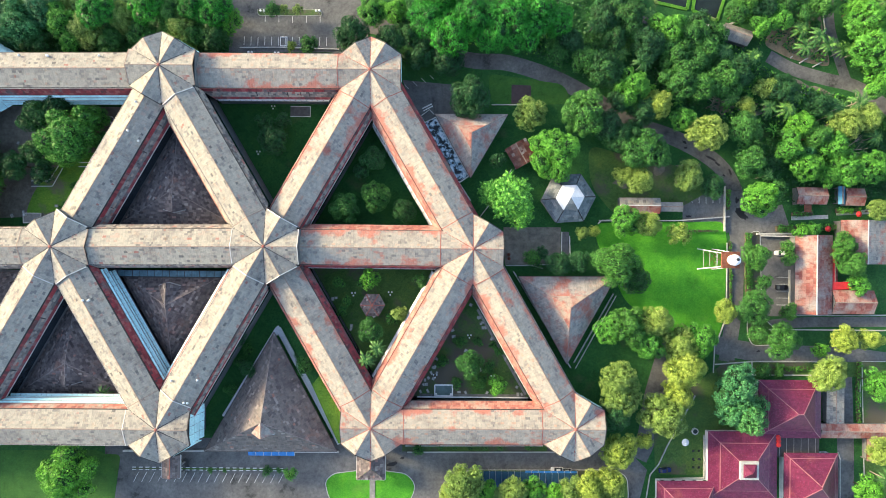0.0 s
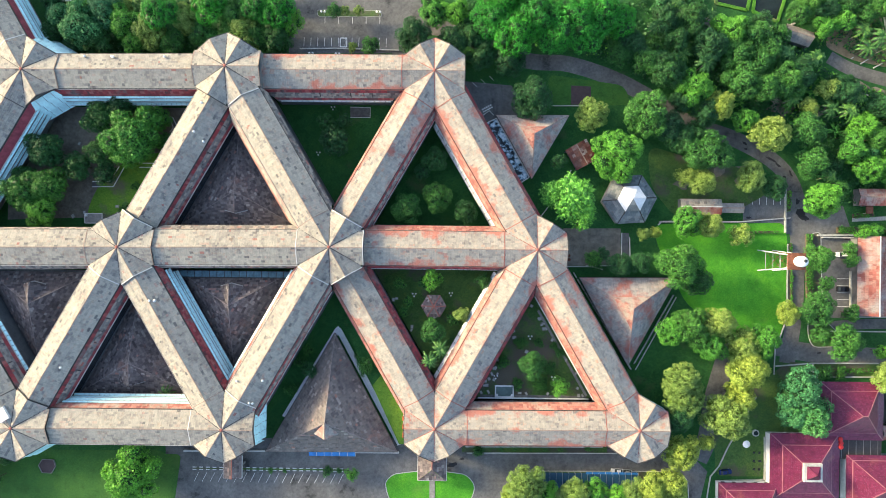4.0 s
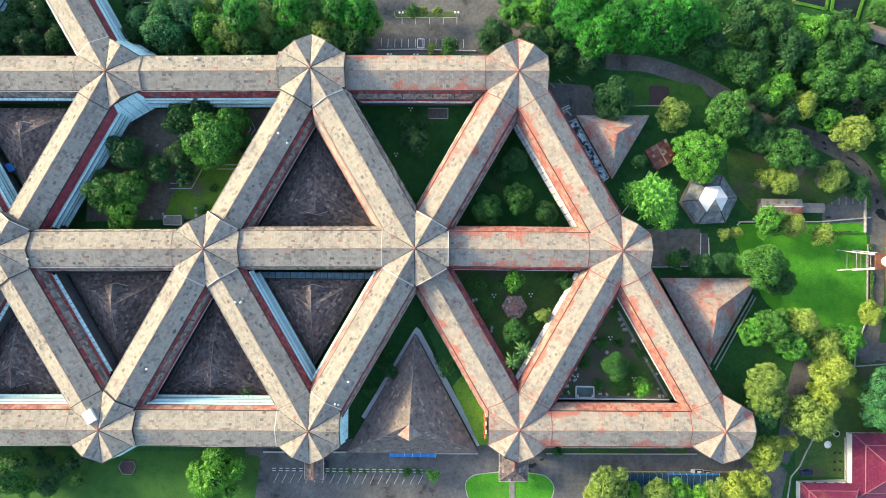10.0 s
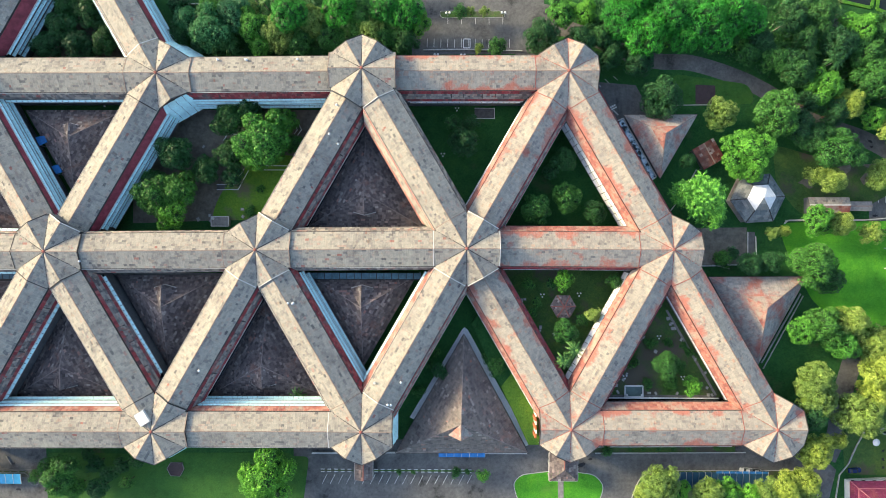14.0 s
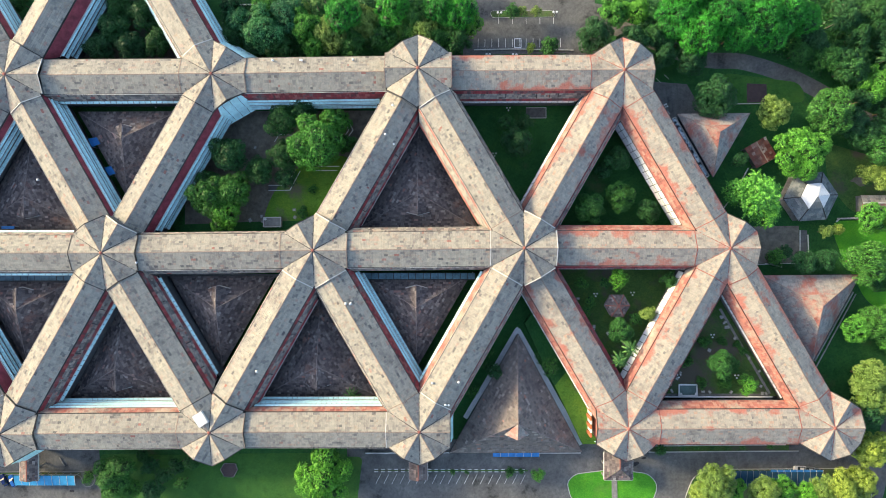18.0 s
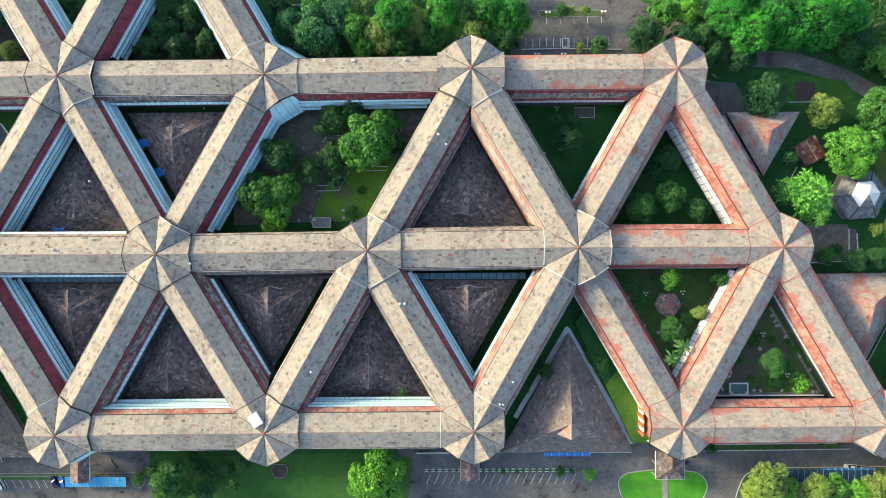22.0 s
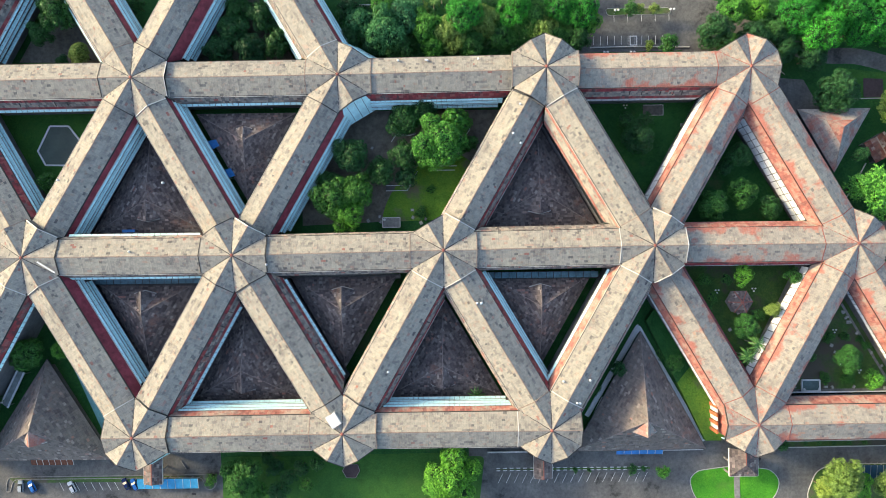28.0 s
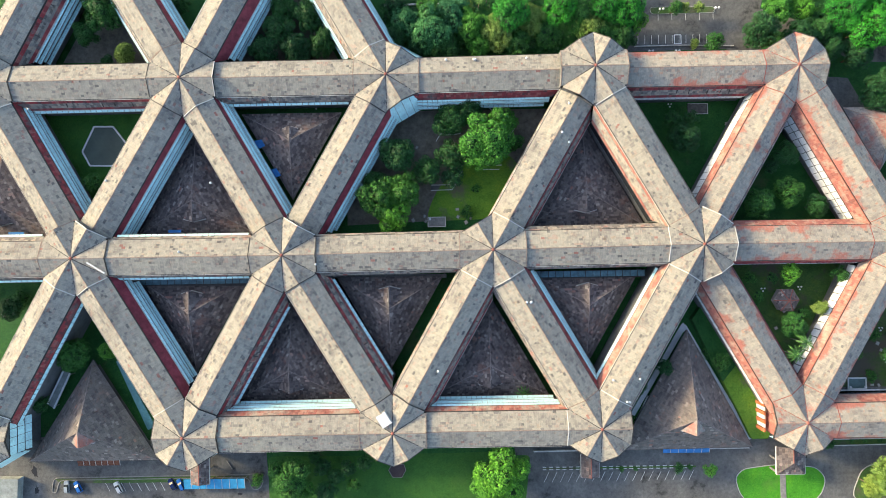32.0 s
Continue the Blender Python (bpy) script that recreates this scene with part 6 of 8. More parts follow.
def gable_house(x0, x1, y0, y1, eave, rise, mat, label, along="y", ridge=None, name="house", mat2=None, turn=0.0, at=None):
    """A house under a two-sided roof, ridge along x or y."""
    cx, cy = (x0 + x1) / 2, (y0 + y1) / 2
    e = thing(name, pose(*(at or (cx, cy)), 0, 0, 0, turn), label, "house" if "house" in name else "roof")
    w, d = (x1 - x0) / 2, (y1 - y0) / 2
    rng = random.Random(round(cx * 5 + cy))
    if along == "y":
        k = 0 if ridge is None else ridge - cx
        a = [(-w, -d, eave), (k, -d, eave + rise), (k, d, eave + rise), (-w, d, eave)]
        b = [(k, -d, eave + rise), (w, -d, eave), (w, d, eave), (k, d, eave + rise)]
        r0, r1 = (k, -d, eave + rise + 0.14), (k, d, eave + rise + 0.14)
        ends = [[(-w, s, 0), (w, s, 0), (w, s, eave), (k, s, eave + rise - 0.1), (-w, s, eave)] for s in (-d + 0.5, d - 0.5)]
    else:
        k = 0 if ridge is None else ridge - cy
        a = [(-w, -d, eave), (w, -d, eave), (w, k, eave + rise), (-w, k, eave + rise)]
        b = [(-w, k, eave + rise), (w, k, eave + rise), (w, d, eave), (-w, d, eave)]
        r0, r1 = (-w, k, eave + rise + 0.14), (w, k, eave + rise + 0.14)
        ends = [[(s, -d, 0), (s, d, 0), (s, d, eave), (s, k, eave + rise - 0.1), (s, -d, eave)] for s in (-w + 0.5, w - 0.5)]
    for f, mm in ((a, mat), (b, mat2 or mat)):
        g = Geo()
        g.solid([(v[0], v[1], v[2] - 0.2) for v in f], f)
        s = part("roof_slope", g, m_fascia, e)
        roof_face(s, "roof_sheeting", f, mm, rng, length=1.1, course=1.1)
    g = Geo()
    g.beam(r0, r1, 0.4, 0.2)
    part("ridge_cap", g, m_ridge_grey if mat2 is None else m_flash, e)
    g = Geo()
    g.box(-w + 0.6, w - 0.6, -d + 0.6, d - 0.6, -0.6, eave - 0.05)
    part("wall", g, m_wall, e)
    for f in ends:
        g = Geo()
        shift = Vector((0, 0.15, 0)) if along == "y" else Vector((0.15, 0, 0))
        g.solid([Vector(p) - shift for p in f], [Vector(p) + shift for p in f])
        part("gable_wall", g, m_wall, e)
    return e


def rect(a, b):
    """x0, x1, y0, y1 of a plan rectangle from its north-west and south-east corners."""
    return a[0], b[0], b[1], a[1]


hip_house(*rect((111.6, -45.1), (133.3, -65.2)), 4.5, 5.2, m_magenta, "white house with a two-tier magenta tiled roof", inner=(2.9, 1.1))
hip_house(*rect((94.1, -63.4), (118.0, -87.0)), 4.5, 3.7, m_magenta, "white house with a magenta tiled roof and lantern", inner=(3.6, 1.2))
hip_house(*rect((120.8, -70.7), (139.5, -90.0)), 4.5, 5.0, m_magenta, "white guest house with a magenta tiled roof", inner=(1.6, 0.8))
hip_house(*rect((76.3, -81.0), (97.3, -91.5)), 4.2, 2.6, m_magenta, "low white annexe with a magenta tiled roof", inner=(2.2, 1.0))
# roof lantern of the second house
x0, x1, y0, y1 = rect((94.1, -63.4), (118.0, -87.0))
lx, ly = (x0 + x1) / 2, (y0 + y1) / 2
e = thing("roof_lantern", pose(lx, ly, 0), "pale framed roof lantern with small red tiled cap", "roof lantern")
g = Geo()
g.box(-3.1, 3.1, -3.1, 3.1, 7.4, 9.3)
part("frame", g, m_kerb, e, "pale grey frame")
for i in range(4):
    a, b = [(-2.2, -2.2), (2.2, -2.2), (2.2, 2.2), (-2.2, 2.2)][i], [(2.2, -2.2), (2.2, 2.2), (-2.2, 2.2), (-2.2, -2.2)][i]
    roof_face(e, "cap_slope", [(*a, 9.4), (*b, 9.4), (0, 0, 11.4)], m_magenta, random.Random(i), length=0.8, course=0.6)
# flat terrace between the houses
x0, x1, y0, y1 = rect((118.2, -64.9), (133.3, -72.1))
e = thing("flat_terrace", pose((x0 + x1) / 2, (y0 + y1) / 2, 0), "dark stained flat concrete terrace roof between houses", "terrace")
g = Geo()
g.box(-(x1 - x0) / 2, (x1 - x0) / 2, -(y1 - y0) / 2, (y1 - y0) / 2, 0, 3.9)
part("slab", g, m_fascia, e)
for k in range(6):
    g = Geo()
    x = -(x1 - x0) / 2 + (x1 - x0) * (k + 0.5) / 6
    g.beam((x, -(y1 - y0) / 2, 3.96), (x, (y1 - y0) / 2, 3.96), 0.12, 0.1)
    part("seam", g, m_concrete, e)
for px in ((118.3, -65.0), (118.5, -66.3), (118.5, -67.7)):
    e = thing("water_drum", pose(*px, 3.9), "red plastic drum standing on the flat terrace", "drum", "drums on the terrace")
    g = Geo()
    g.lathe((0, 0, 0), [(0.8, 0), (0.85, 0.3), (0.85, 1.1), (0.7, 1.35), (0.3, 1.42)], 14)
    part("body", g, m_drum, e)
gable_house(*rect((134.3, -60.6), (160.0, -65.6)), 3.2, 0.9, m_red_house, "covered walkway with faded red sheet roof", "x", name="covered_walkway")
gable_house(*rect((150.9, -65.9), (157.6, -73.7)), 3.0, 0.9, m_red_house, "short covered walkway with faded red roof", "y", name="covered_walkway")
gable_house(*rect((136.5, -46.6), (142.7, -60.6)), 3.0, 0.5, m_roof, "grey sheet carport roof beside the house", "y", name="carport")

gable_house(*rect((124.2, 6.0), (137.2, -21.6)), 4.2, 2.6, m_red_house, "long house with rust-red and grey sheet roof", "y", ridge=(130.2, -6.4)[0], mat2=m_red_house)
gable_house(*rect((137.5, -13.3), (152.1, -21.5)), 4.0, 1.8, m_red_house, "house wing with a faded red sheet roof", "x")
gable_house(*rect((137.4, 1.5), (139.6, -13.3)), 3.4, 0.5, m_skirt_red, "narrow bright red lean-to roof", "y", name="lean_to_roof")
gable_house(*rect((137.9, -10.3), (144.8, -13.0)), 3.4, 0.5, m_skirt_red, "small bright red sheet roof", "x", name="porch_roof")
gable_house(*rect((140.3, 11.5), (157.8, -3.9)), 4.0, 2.4, m_red_house, "house with worn rust-red sheet roof and grey slope", "y", ridge=(148.2, 3.6)[0], mat2=m_roof_east)
gable_house(*rect((125.2, 23.0), (135.9, 17.1)), 3.0, 1.2, m_red_house, "small house with a rusty red roof", "x")
gable_house(*rect((142.5, 22.8), (149.3, 16.8)), 3.0, 1.0, m_red_house, "small shed with a faded red sheet roof", "x", name="shed_house")
gable_house(*rect((140.1, 23.6), (142.5, 17.2)), 2.8, 0.6, m_blue_faded, "small shed with a blue sheet roof", "y", name="shed_house")
gable_house(*rect((62.4, 18.8), (76.8, 13.3)), 3.0, 1.0, m_red_house, "service building with grey and red sheet roof", "x", mat2=m_roof)
gable_house(*rect((77.3, 17.4), (85.0, 14.1)), 2.6, 0.5, m_concrete, "low concrete-roofed store beside the parking", "x", name="store_house")
gable_house(*rect((98.2, 79.7), (108.1, 74.2)), 3.2, 2.2, m_roof, "hut with a pale grey roof beside the ponds", "x", name="hut_house", turn=-18)
gable_house(-4.2, 4.2, -4.1, 4.1, 3.0, 0.9, m_rust_patch, "hut with a patched rusty brown sheet roof", "y", name="hut_house", turn=30, at=(27.3, 34.1))
# walls beside the long house
g = Geo()
g.beam((*(125.8, 5.5), 1.6), (*(126.1, -23.0), 1.6), 0.5, 1.7)
g.beam((*(114.0, 5.8), 1.2), (*(125.2, 5.7), 1.2), 0.4, 1.3)
structure("boundary_wall", g, m_flash, "pale plastered boundary wall", "wall")

# hexagonal pavilion
hx, hy = (44.1, 18.3)
e = thing("hexagonal_pavilion", pose(hx, hy, 0, 0, 0, 8), "open hexagonal pavilion with dark slate roof and white lantern", "pavilion")
ring = lambda r, z: [(r * math.cos(math.radians(60 * k - 4)), r * math.sin(math.radians(60 * k - 4)), z) for k in range(6)]
for i in range(6):
    a, b, c, d = ring(9.6, 4.0)[i], ring(9.6, 4.0)[(i + 1) % 6], ring(4.9, 6.1)[(i + 1) % 6], ring(4.9, 6.1)[i]
    g = Geo()
    g.solid([(v[0], v[1], v[2] - 0.2) for v in (a, b, c, d)], [a, b, c, d])
    s = part("roof_slope", g, m_fascia, e)
    roof_face(s, "slate_field", [a, b, c, d], m_slate, random.Random(i), length=1.5, course=0.9)
    a, b = ring(5.0, 6.5)[i], ring(5.0, 6.5)[(i + 1) % 6]
    roof_face(e, "lantern_slope", [a, b, (0, 0, 8.0)], m_white if i not in (4,) else m_slate, random.Random(i), length=3, course=2)
    g = Geo()
    g.beam((*ring(9.6, 4.0)[i][:2], 4.15), (*ring(4.9, 6.1)[i][:2], 6.45), 0.3, 0.2)
    part("hip_cap", g, m_fascia, e)
    g = Geo()
    g.tube((*ring(8.6, 0)[i][:2], 0), (*ring(8.6, 0)[i][:2], 4.1), 0.22, 0.2, 10)
    part("post", g, m_concrete, e)
g = Geo()
g.prism([p[:2] for p in ring(9.2, 0)], 0, 0.35)
part("floor_slab", g, m_concrete, e)
g = Geo()
g.prism([p[:2] for p in ring(3.6, 0)], 0.35, 6.6)
part("core", g, m_wall, e)

# water tower
tx, ty = (94.2, -2.7)
e = thing("water_tower", pose(tx, ty, 0), "tall white water tank on a red platform with slanting legs", "water tower")
g = Geo()
g.lathe((0, 0, 18.4), [(1.0, 0), (1.5, 0.4), (1.75, 1.2), (1.8, 2.6), (1.65, 3.2), (1.2, 3.5), (0.4, 3.6)], 24)
part("tank", g, m_white, e, "white rounded tank", True)
g = Geo()
g.lathe((0.4, 0.2, 21.85), [(0.5, 0), (0.5, 0.45), (0.2, 0.55)], 12)
part("hatch", g, m_dark, e, "dark round hatch")
g = Geo()
g.box(-2.9, 2.9, -2.7, 2.7, 17.9, 18.4)
part("platform", g, m_rust, e, "red-brown platform")
for sx in (-1, 1):
    for sy in (-1, 1):
        g = Geo()
        g.tube((sx * 2.6, sy * 3.6, 0), (sx * 2.2, sy * 2.1, 17.9), 0.2, 0.16, 8)
        part("leg", g, m_white, e)
for z in (4.5, 9, 13.5):
    k = 1 - z / 18
    for a, b in (((-1, -1), (1, 1)), ((-1, 1), (1, -1)), ((-1, -1), (-1, 1)), ((1, -1), (1, 1)), ((-1, -1), (1, -1)), ((-1, 1), (1, 1))):
        g = Geo()
        y = 2.1 + 1.5 * k
        g.tube((a[0] * 2.4, a[1] * y, z), (b[0] * 2.4, b[1] * y, z + (2.2 if a[0] != b[0] and a[1] != b[1] else 0)), 0.06, 0.06, 6)
        part("brace", g, m_steel if a[0] == b[0] else m_rust, e)


# cars
def car(x, y, heading, colour, words, wagon=False):
    mat = CAR_PAINT[colour]
    e = thing("car", pose(x, y, 0, 0, 0, heading), words, "car", "parked cars")
    g = Geo()
    body = [(-2.15, -0.78), (-1.9, -0.86), (1.7, -0.86), (2.15, -0.66), (2.22, 0), (2.15, 0.66), (1.7, 0.86), (-1.9, 0.86), (-2.15, 0.78)]
    g.solid([(a * 0.97, b * 0.95, 0.28) for a, b in body], [(a, b, 0.62) for a, b in body])
    g.solid([(a, b, 0.62) for a, b in body], [(a * 0.97, b * 0.93, 0.95) for a, b in body])
    part("body", g, mat, e)
    g = Geo()
    cab0, cab1, rear = [(-1.95 if wagon else -1.7, -0.76), (0.95, -0.76), (0.95, 0.76), (-1.95 if wagon else -1.7, 0.76)], None, 0
    cab1 = [(-1.75 if wagon else -1.15, -0.62), (0.3, -0.62), (0.3, 0.62), (-1.75 if wagon else -1.15, 0.62)]
    g.solid([(a, b, 0.94) for a, b in cab0], [(a, b, 1.42) for a, b in cab1])
    part("glass", g, m_dark, e, "dark tinted glass")
    g = Geo()
    g.solid([(a * 0.98, b * 0.98, 1.41) for a, b in cab1], [(a * 0.92, b * 0.9, 1.49) for a, b in cab1])
    part("roof", g, mat, e)
    for sx in (-1.35, 1.35):
        for sy in (-0.8, 0.8):
            g = Geo()
            g.tube((sx, sy - 0.1, 0.33), (sx, sy + 0.1, 0.33), 0.33, 0.33, 14)
            wheel = part("wheel", g, m_fascia, e)
            g = Geo()
            s = 1 if sy > 0 else -1
            g.tube((sx, sy + s * 0.09, 0.33), (sx, sy + s * 0.115, 0.33), 0.2, 0.18, 10)
            part("rim", g, m_steel, wheel)
    for sy in (-0.55, 0.55):
        g = Geo()
        g.box(2.05, 2.17, sy - 0.14, sy + 0.14, 0.62, 0.78)
        part("headlight", g, m_flash, e)


CAR_PAINT = {"white": plain("white_car_paint", (0.75, 0.75, 0.75), 0.3, 0.05), "black": plain("black_car_paint", (0.015, 0.015, 0.018), 0.2, 0.2), "blue": plain("blue_car_paint", (0.03, 0.16, 0.5), 0.3, 0.1),
             "navy": plain("navy_car_paint", (0.015, 0.03, 0.12), 0.25, 0.1), "silver": plain("silver_car_paint", (0.45, 0.47, 0.48), 0.3, 0.05, metal=0.4)}
for at, heading, colour, words, wagon in (
    ((121.2, -0.3), 180, "white", "white van parked beside the boundary wall", True),
    ((121.6, -12.6), 0, "black", "black saloon car in a marked parking bay", False),
    ((-281.0, -83.8), 92, "silver", "silver car parked beside the shrubs", True),
    ((-276.9, -83.9), 118, "blue", "bright blue car parked at a slant", True),
    ((-262.4, -84.3), 118, "white", "white car parked at a slant", True),
    ((-242.8, -83.4), 118, "navy", "navy blue car beside the canopy", False),
    ((-239.7, -83.6), 118, "blue", "blue car under the canopy edge", True),
    ((41.6, -78.8), 178, "white", "white car beside the covered parking", False),
    ((44.7, -79.1), 178, "silver", "silver car beside the covered parking", False),
    ((80.3, -78.6), 5, "navy", "dark blue car beside the garden wall", False),
):
    car(*at, heading, colour, words, wagon)


# painted bays
def stripes(name, lines, label, width=0.16):
    g = Geo()
    for a, b in lines:
        g.beam((*a, 0.05), (*b, 0.05), width, 0.08)
    structure(name, g, m_paint, label, "road marking")


ends = lambda a, b, step, n, t: [((a[0] + step[0] * i, a[1] + step[1] * i), (b[0] + step[0] * i, b[1] + step[1] * i)) for i in range(n)]
stripes("bay_lines", ends((120.1, -9.0), (124.2, -9.0), (0, -2.5), 5, 0) + ends((89.5, 20.4), (89.5, 17.3), (2.5, 0), 5, 0) + ends((90.2, 10.8), (90.2, 9.2), (2.5, 0), 4, 0), "white parking bay lines by the red-roofed house")
stripes("bay_lines", ends((-72.2, 75.8), (-72.3, 72.7), (2.47, 0), 13, 0) + ends((-64.8, 83.4), (-64.8, 81.0), (4.95, 0), 5, 0), "white parking bay lines on the north car park")
stripes("bay_lines", ends((-107.7, -81.4), (-109.4, -84.8), (2.85, 0), 19, 0), "slanting parking bay lines on the south car park", 0.13)
stripes("bay_lines", ends((-267.9, -81.8), (-265.7, -85.9), (2.85, 0), 9, 0), "slanting white bay lines by the blue canopy", 0.13)
stripes("bay_lines", ends((-14.4, 59.0), (-12.8, 57.4), (3.0, 1.2), 4, 0), "white bay lines beside the north east wing", 0.14)
g = Geo()
a, b = (-109.9, -79.5), (-55.4, -79.0)
n = 23
for i in range(n):
    x = a[0] + (b[0] - a[0]) * i / n
    for y in (a[1], a[1] - 0.85):
        g.box(x, x + (b[0] - a[0]) / n * 0.55, y - 0.14, y + 0.14, 0.0, 0.16)
structure("kerb", g, m_paint, "black and white painted kerb of the car park", "kerb")
g = Geo()
g.box(a[0], b[0], a[1] - 0.7, a[1] - 0.15, 0.0, 0.1)
structure("lawn", g, m_court_grass, "narrow planted strip between painted kerbs", "lawn")


# ---- canopies, porches, courts and small things ----
def canopy(x0, x1, y0, y1, z, mat, label, bays, fall=0.6, posts=True, rib=0.12):
    e = thing("canopy", pose((x0 + x1) / 2, (y0 + y1) / 2, 0), label, "canopy")
    w, d = (x1 - x0) / 2, (y1 - y0) / 2
    for i in range(bays):
        a, b = -w + 2 * w * i / bays + 0.05, -w + 2 * w * (i + 1) / bays - 0.05
        g = Geo()
        q = [(a, -d, z - fall), (b, -d, z - fall), (b, d, z), (a, d, z)]
        g.solid([(p[0], p[1], p[2] - 0.06) for p in q], q)
        part("panel", g, mat, e)
        g = Geo()
        g.beam((b + 0.05, -d, z - fall + 0.08), (b + 0.05, d, z + 0.08), rib, 0.16)
        part("rib", g, m_flash if rib > 0.1 else m_steel, e)
        if posts:
            g = Geo()
            g.tube((b, d - 0.2, 0), (b, d - 0.2, z), 0.07, 0.07, 6)
            part("post", g, m_steel, e)
    return e


canopy(*rect((-68.1, -72.0), (-51.8, -74.0)), 3.2, m_blue, "bright blue sheet canopy over the hall entrance", 6)
canopy(*rect((-237.5, -80.8), (-216.0, -84.5)), 3.0, m_canopy_blue, "bright sky-blue canopy over parked motorcycles", 8)
canopy(*rect((13.0, -78.8), (48.2, -84.5)), 2.8, m_navy_roof, "dark blue translucent canopy of the covered parking", 16, rib=0.07)
canopy(*rect((30.0, -78.3), (48.2, -79.1)), 3.1, m_blue, "bright blue edge sheet of the covered parking", 8, 0.2, False)
canopy(*rect((-275.2, -73.4), (-260.3, -75.4)), 3.4, m_rust, "rusty brown sheet awning on the hall's edge", 7)


def porch(x0, x1, y0, y1, eave, rise, mat, label, hip=0.0):
    e = thing("porch", pose((x0 + x1) / 2, (y0 + y1) / 2, 0), label, "porch", "south porches")
    w, d = (x1 - x0) / 2, (y1 - y0) / 2
    rng = random.Random(round(x0))
    s = -d + hip
    faces = [[(-w, -d, eave), (0, s, eave + rise), (0, d, eave + rise), (-w, d, eave)], [(0, s, eave + rise), (w, -d, eave), (w, d, eave), (0, d, eave + rise)]]
    if hip:
        faces.append([(-w, -d, eave), (w, -d, eave), (0, s, eave + rise)])
    for f in faces:
        roof_face(e, "roof_slope", f, mat, rng, length=1.2, course=0.9)
    g = Geo()
    g.beam((0, s, eave + rise + 0.12), (0, d, eave + rise + 0.12), 0.3, 0.2)
    part("ridge_cap", g, m_ridge_red, e)
    for a, b in (((-w, -d), (w, -d)), ((-w, -d), (-w, d)), ((w, -d), (w, d))):
        g = Geo()
        g.beam((*a, eave + 0.05), (*b, eave + 0.05), 0.35, 0.5)
        part("eave_beam", g, m_flash, e)
    for a in ((-w + 0.5, -d + 0.5), (w - 0.5, -d + 0.5), (-w + 0.5, 0), (w - 0.5, 0)):
        g = Geo()
        g.box(a[0] - 0.25, a[0] + 0.25, a[1] - 0.25, a[1] + 0.25, 0, eave)
        part("pillar", g, m_concrete, e)


porch(*rect((-29.5, -71.5), (-19.7, -81.1)), 5.0, 1.8, m_roof_hall, "entrance porch with a grey-brown tiled hip roof", 4.4)
porch(*rect((-97.2, -73.5), (-90.9, -81.4)), 4.5, 1.2, m_roof_hall, "small porch with a brown tiled roof")
porch(*rect((-234.1, -72.8), (-227.8, -81.9)), 4.5, 1.2, m_roof_hall, "small porch with a brown and grey roof")

# paths, low walls and slabs
def path(points, width, z, label, mat=None):
    g = Geo()
    lane(g, points, width, z)
    return structure("path", g, mat or m_concrete, label, "path")


path([(-24.6, -83.4), (-24.6, -86.3), (-24.5, -93.6)], 2.0, 0.16, "narrow concrete path across the entrance lawn")
g = Geo()
g.prism([(-59.7, -29.2), (-57.9, -28.6), (-35.3, -69.9), (-37.2, -70.7)], -0.2, 0.5)
g.prism([(-77.8, -65.5), (-76.8, -66.1), (-70.5, -55.1), (-72.1, -54.0)], -0.2, 0.5)
g.prism([(-59.7, -28.8), (-58.7, -28.0), (-58.0, -29.8), (-76.9, -61.3), (-78.3, -60.5)], -0.2, 0.46)
structure("apron", g, m_white, "pale concrete apron along the hall", "path")
g = Geo()
edging(g, [(-12.8, -70.7), (36.5, -70.2)], 0.3, 1.0)
edging(g, [(-113.0, -73.5), (-71.3, -73.1)], 0.5, 0.8)
edging(g, [(-52.4, -73.3), (-36.7, -73.2)], 0.5, 0.8)
edging(g, [(-12.3, -73.1), (41.6, -72.6)], 0.3, 0.5)
edging(g, [(-163.5, 88.0), (-139.0, 88.2)], 0.4, 1.0)
edging(g, [(-73.7, 71.7), (-58.4, 71.9), (-38.1, 71.4)], 0.3, 0.6)
structure("low_wall", g, m_flash, "pale low balustrade walls along the building", "wall")
g = Geo()
edging(g, [(56.0, 10.7), (84.5, 11.0), (102.8, 12.6)], 0.4, 0.8)
edging(g, [(102.1, 3.2), (102.1, -23.2), (99.2, -31.4)], 0.3, 0.5)
edging(g, [(98.1, -31.4), (97.6, -43.6)], 0.3, 0.4)
edging(g, [(98.2, -40.6), (111.4, -39.4), (134.8, -39.2)], 0.4, 0.5)
edging(g, [(111.4, -39.4), (111.5, -44.3), (134.9, -44.1)], 0.4, 0.5)
edging(g, [(117.4, -27.8), (159.7, -27.8)], 0.4, 0.6)
edging(g, [(125.5, -22.6), (159.7, -22.3)], 0.4, 1.2)
edging(g, [(78.2, -76.8), (75.2, -80.5), (73.9, -89.0)], 0.35, 0.4)
edging(g, [(94.4, -66.0), (94.5, -81.3), (78.3, -82.0)], 0.4, 0.8)
edging(g, [(91.2, -51.8), (81.2, -70.2), (78.2, -76.8)], 0.35, 0.5)
edging(g, [(150.1, -41.1), (150.6, -55.3)], 0.3, 0.4)
edging(g, [(142.7, -71.7), (143.5, -74.1), (143.6, -88.8)], 0.3, 0.4)
edging(g, [(22.6, -5.7), (31.8, -5.6), (35.9, -6.6)], 0.4, 0.6)
edging(g, [(72.1, 35.5), (79.2, 31.5)], 0.3, 0.4)
edging(g, [(47.4, -40.4), (61.4, -15.5)], 0.4, 0.5)
edging(g, [(48.0, -42.5), (62.4, -16.3)], 0.3, 0.4)
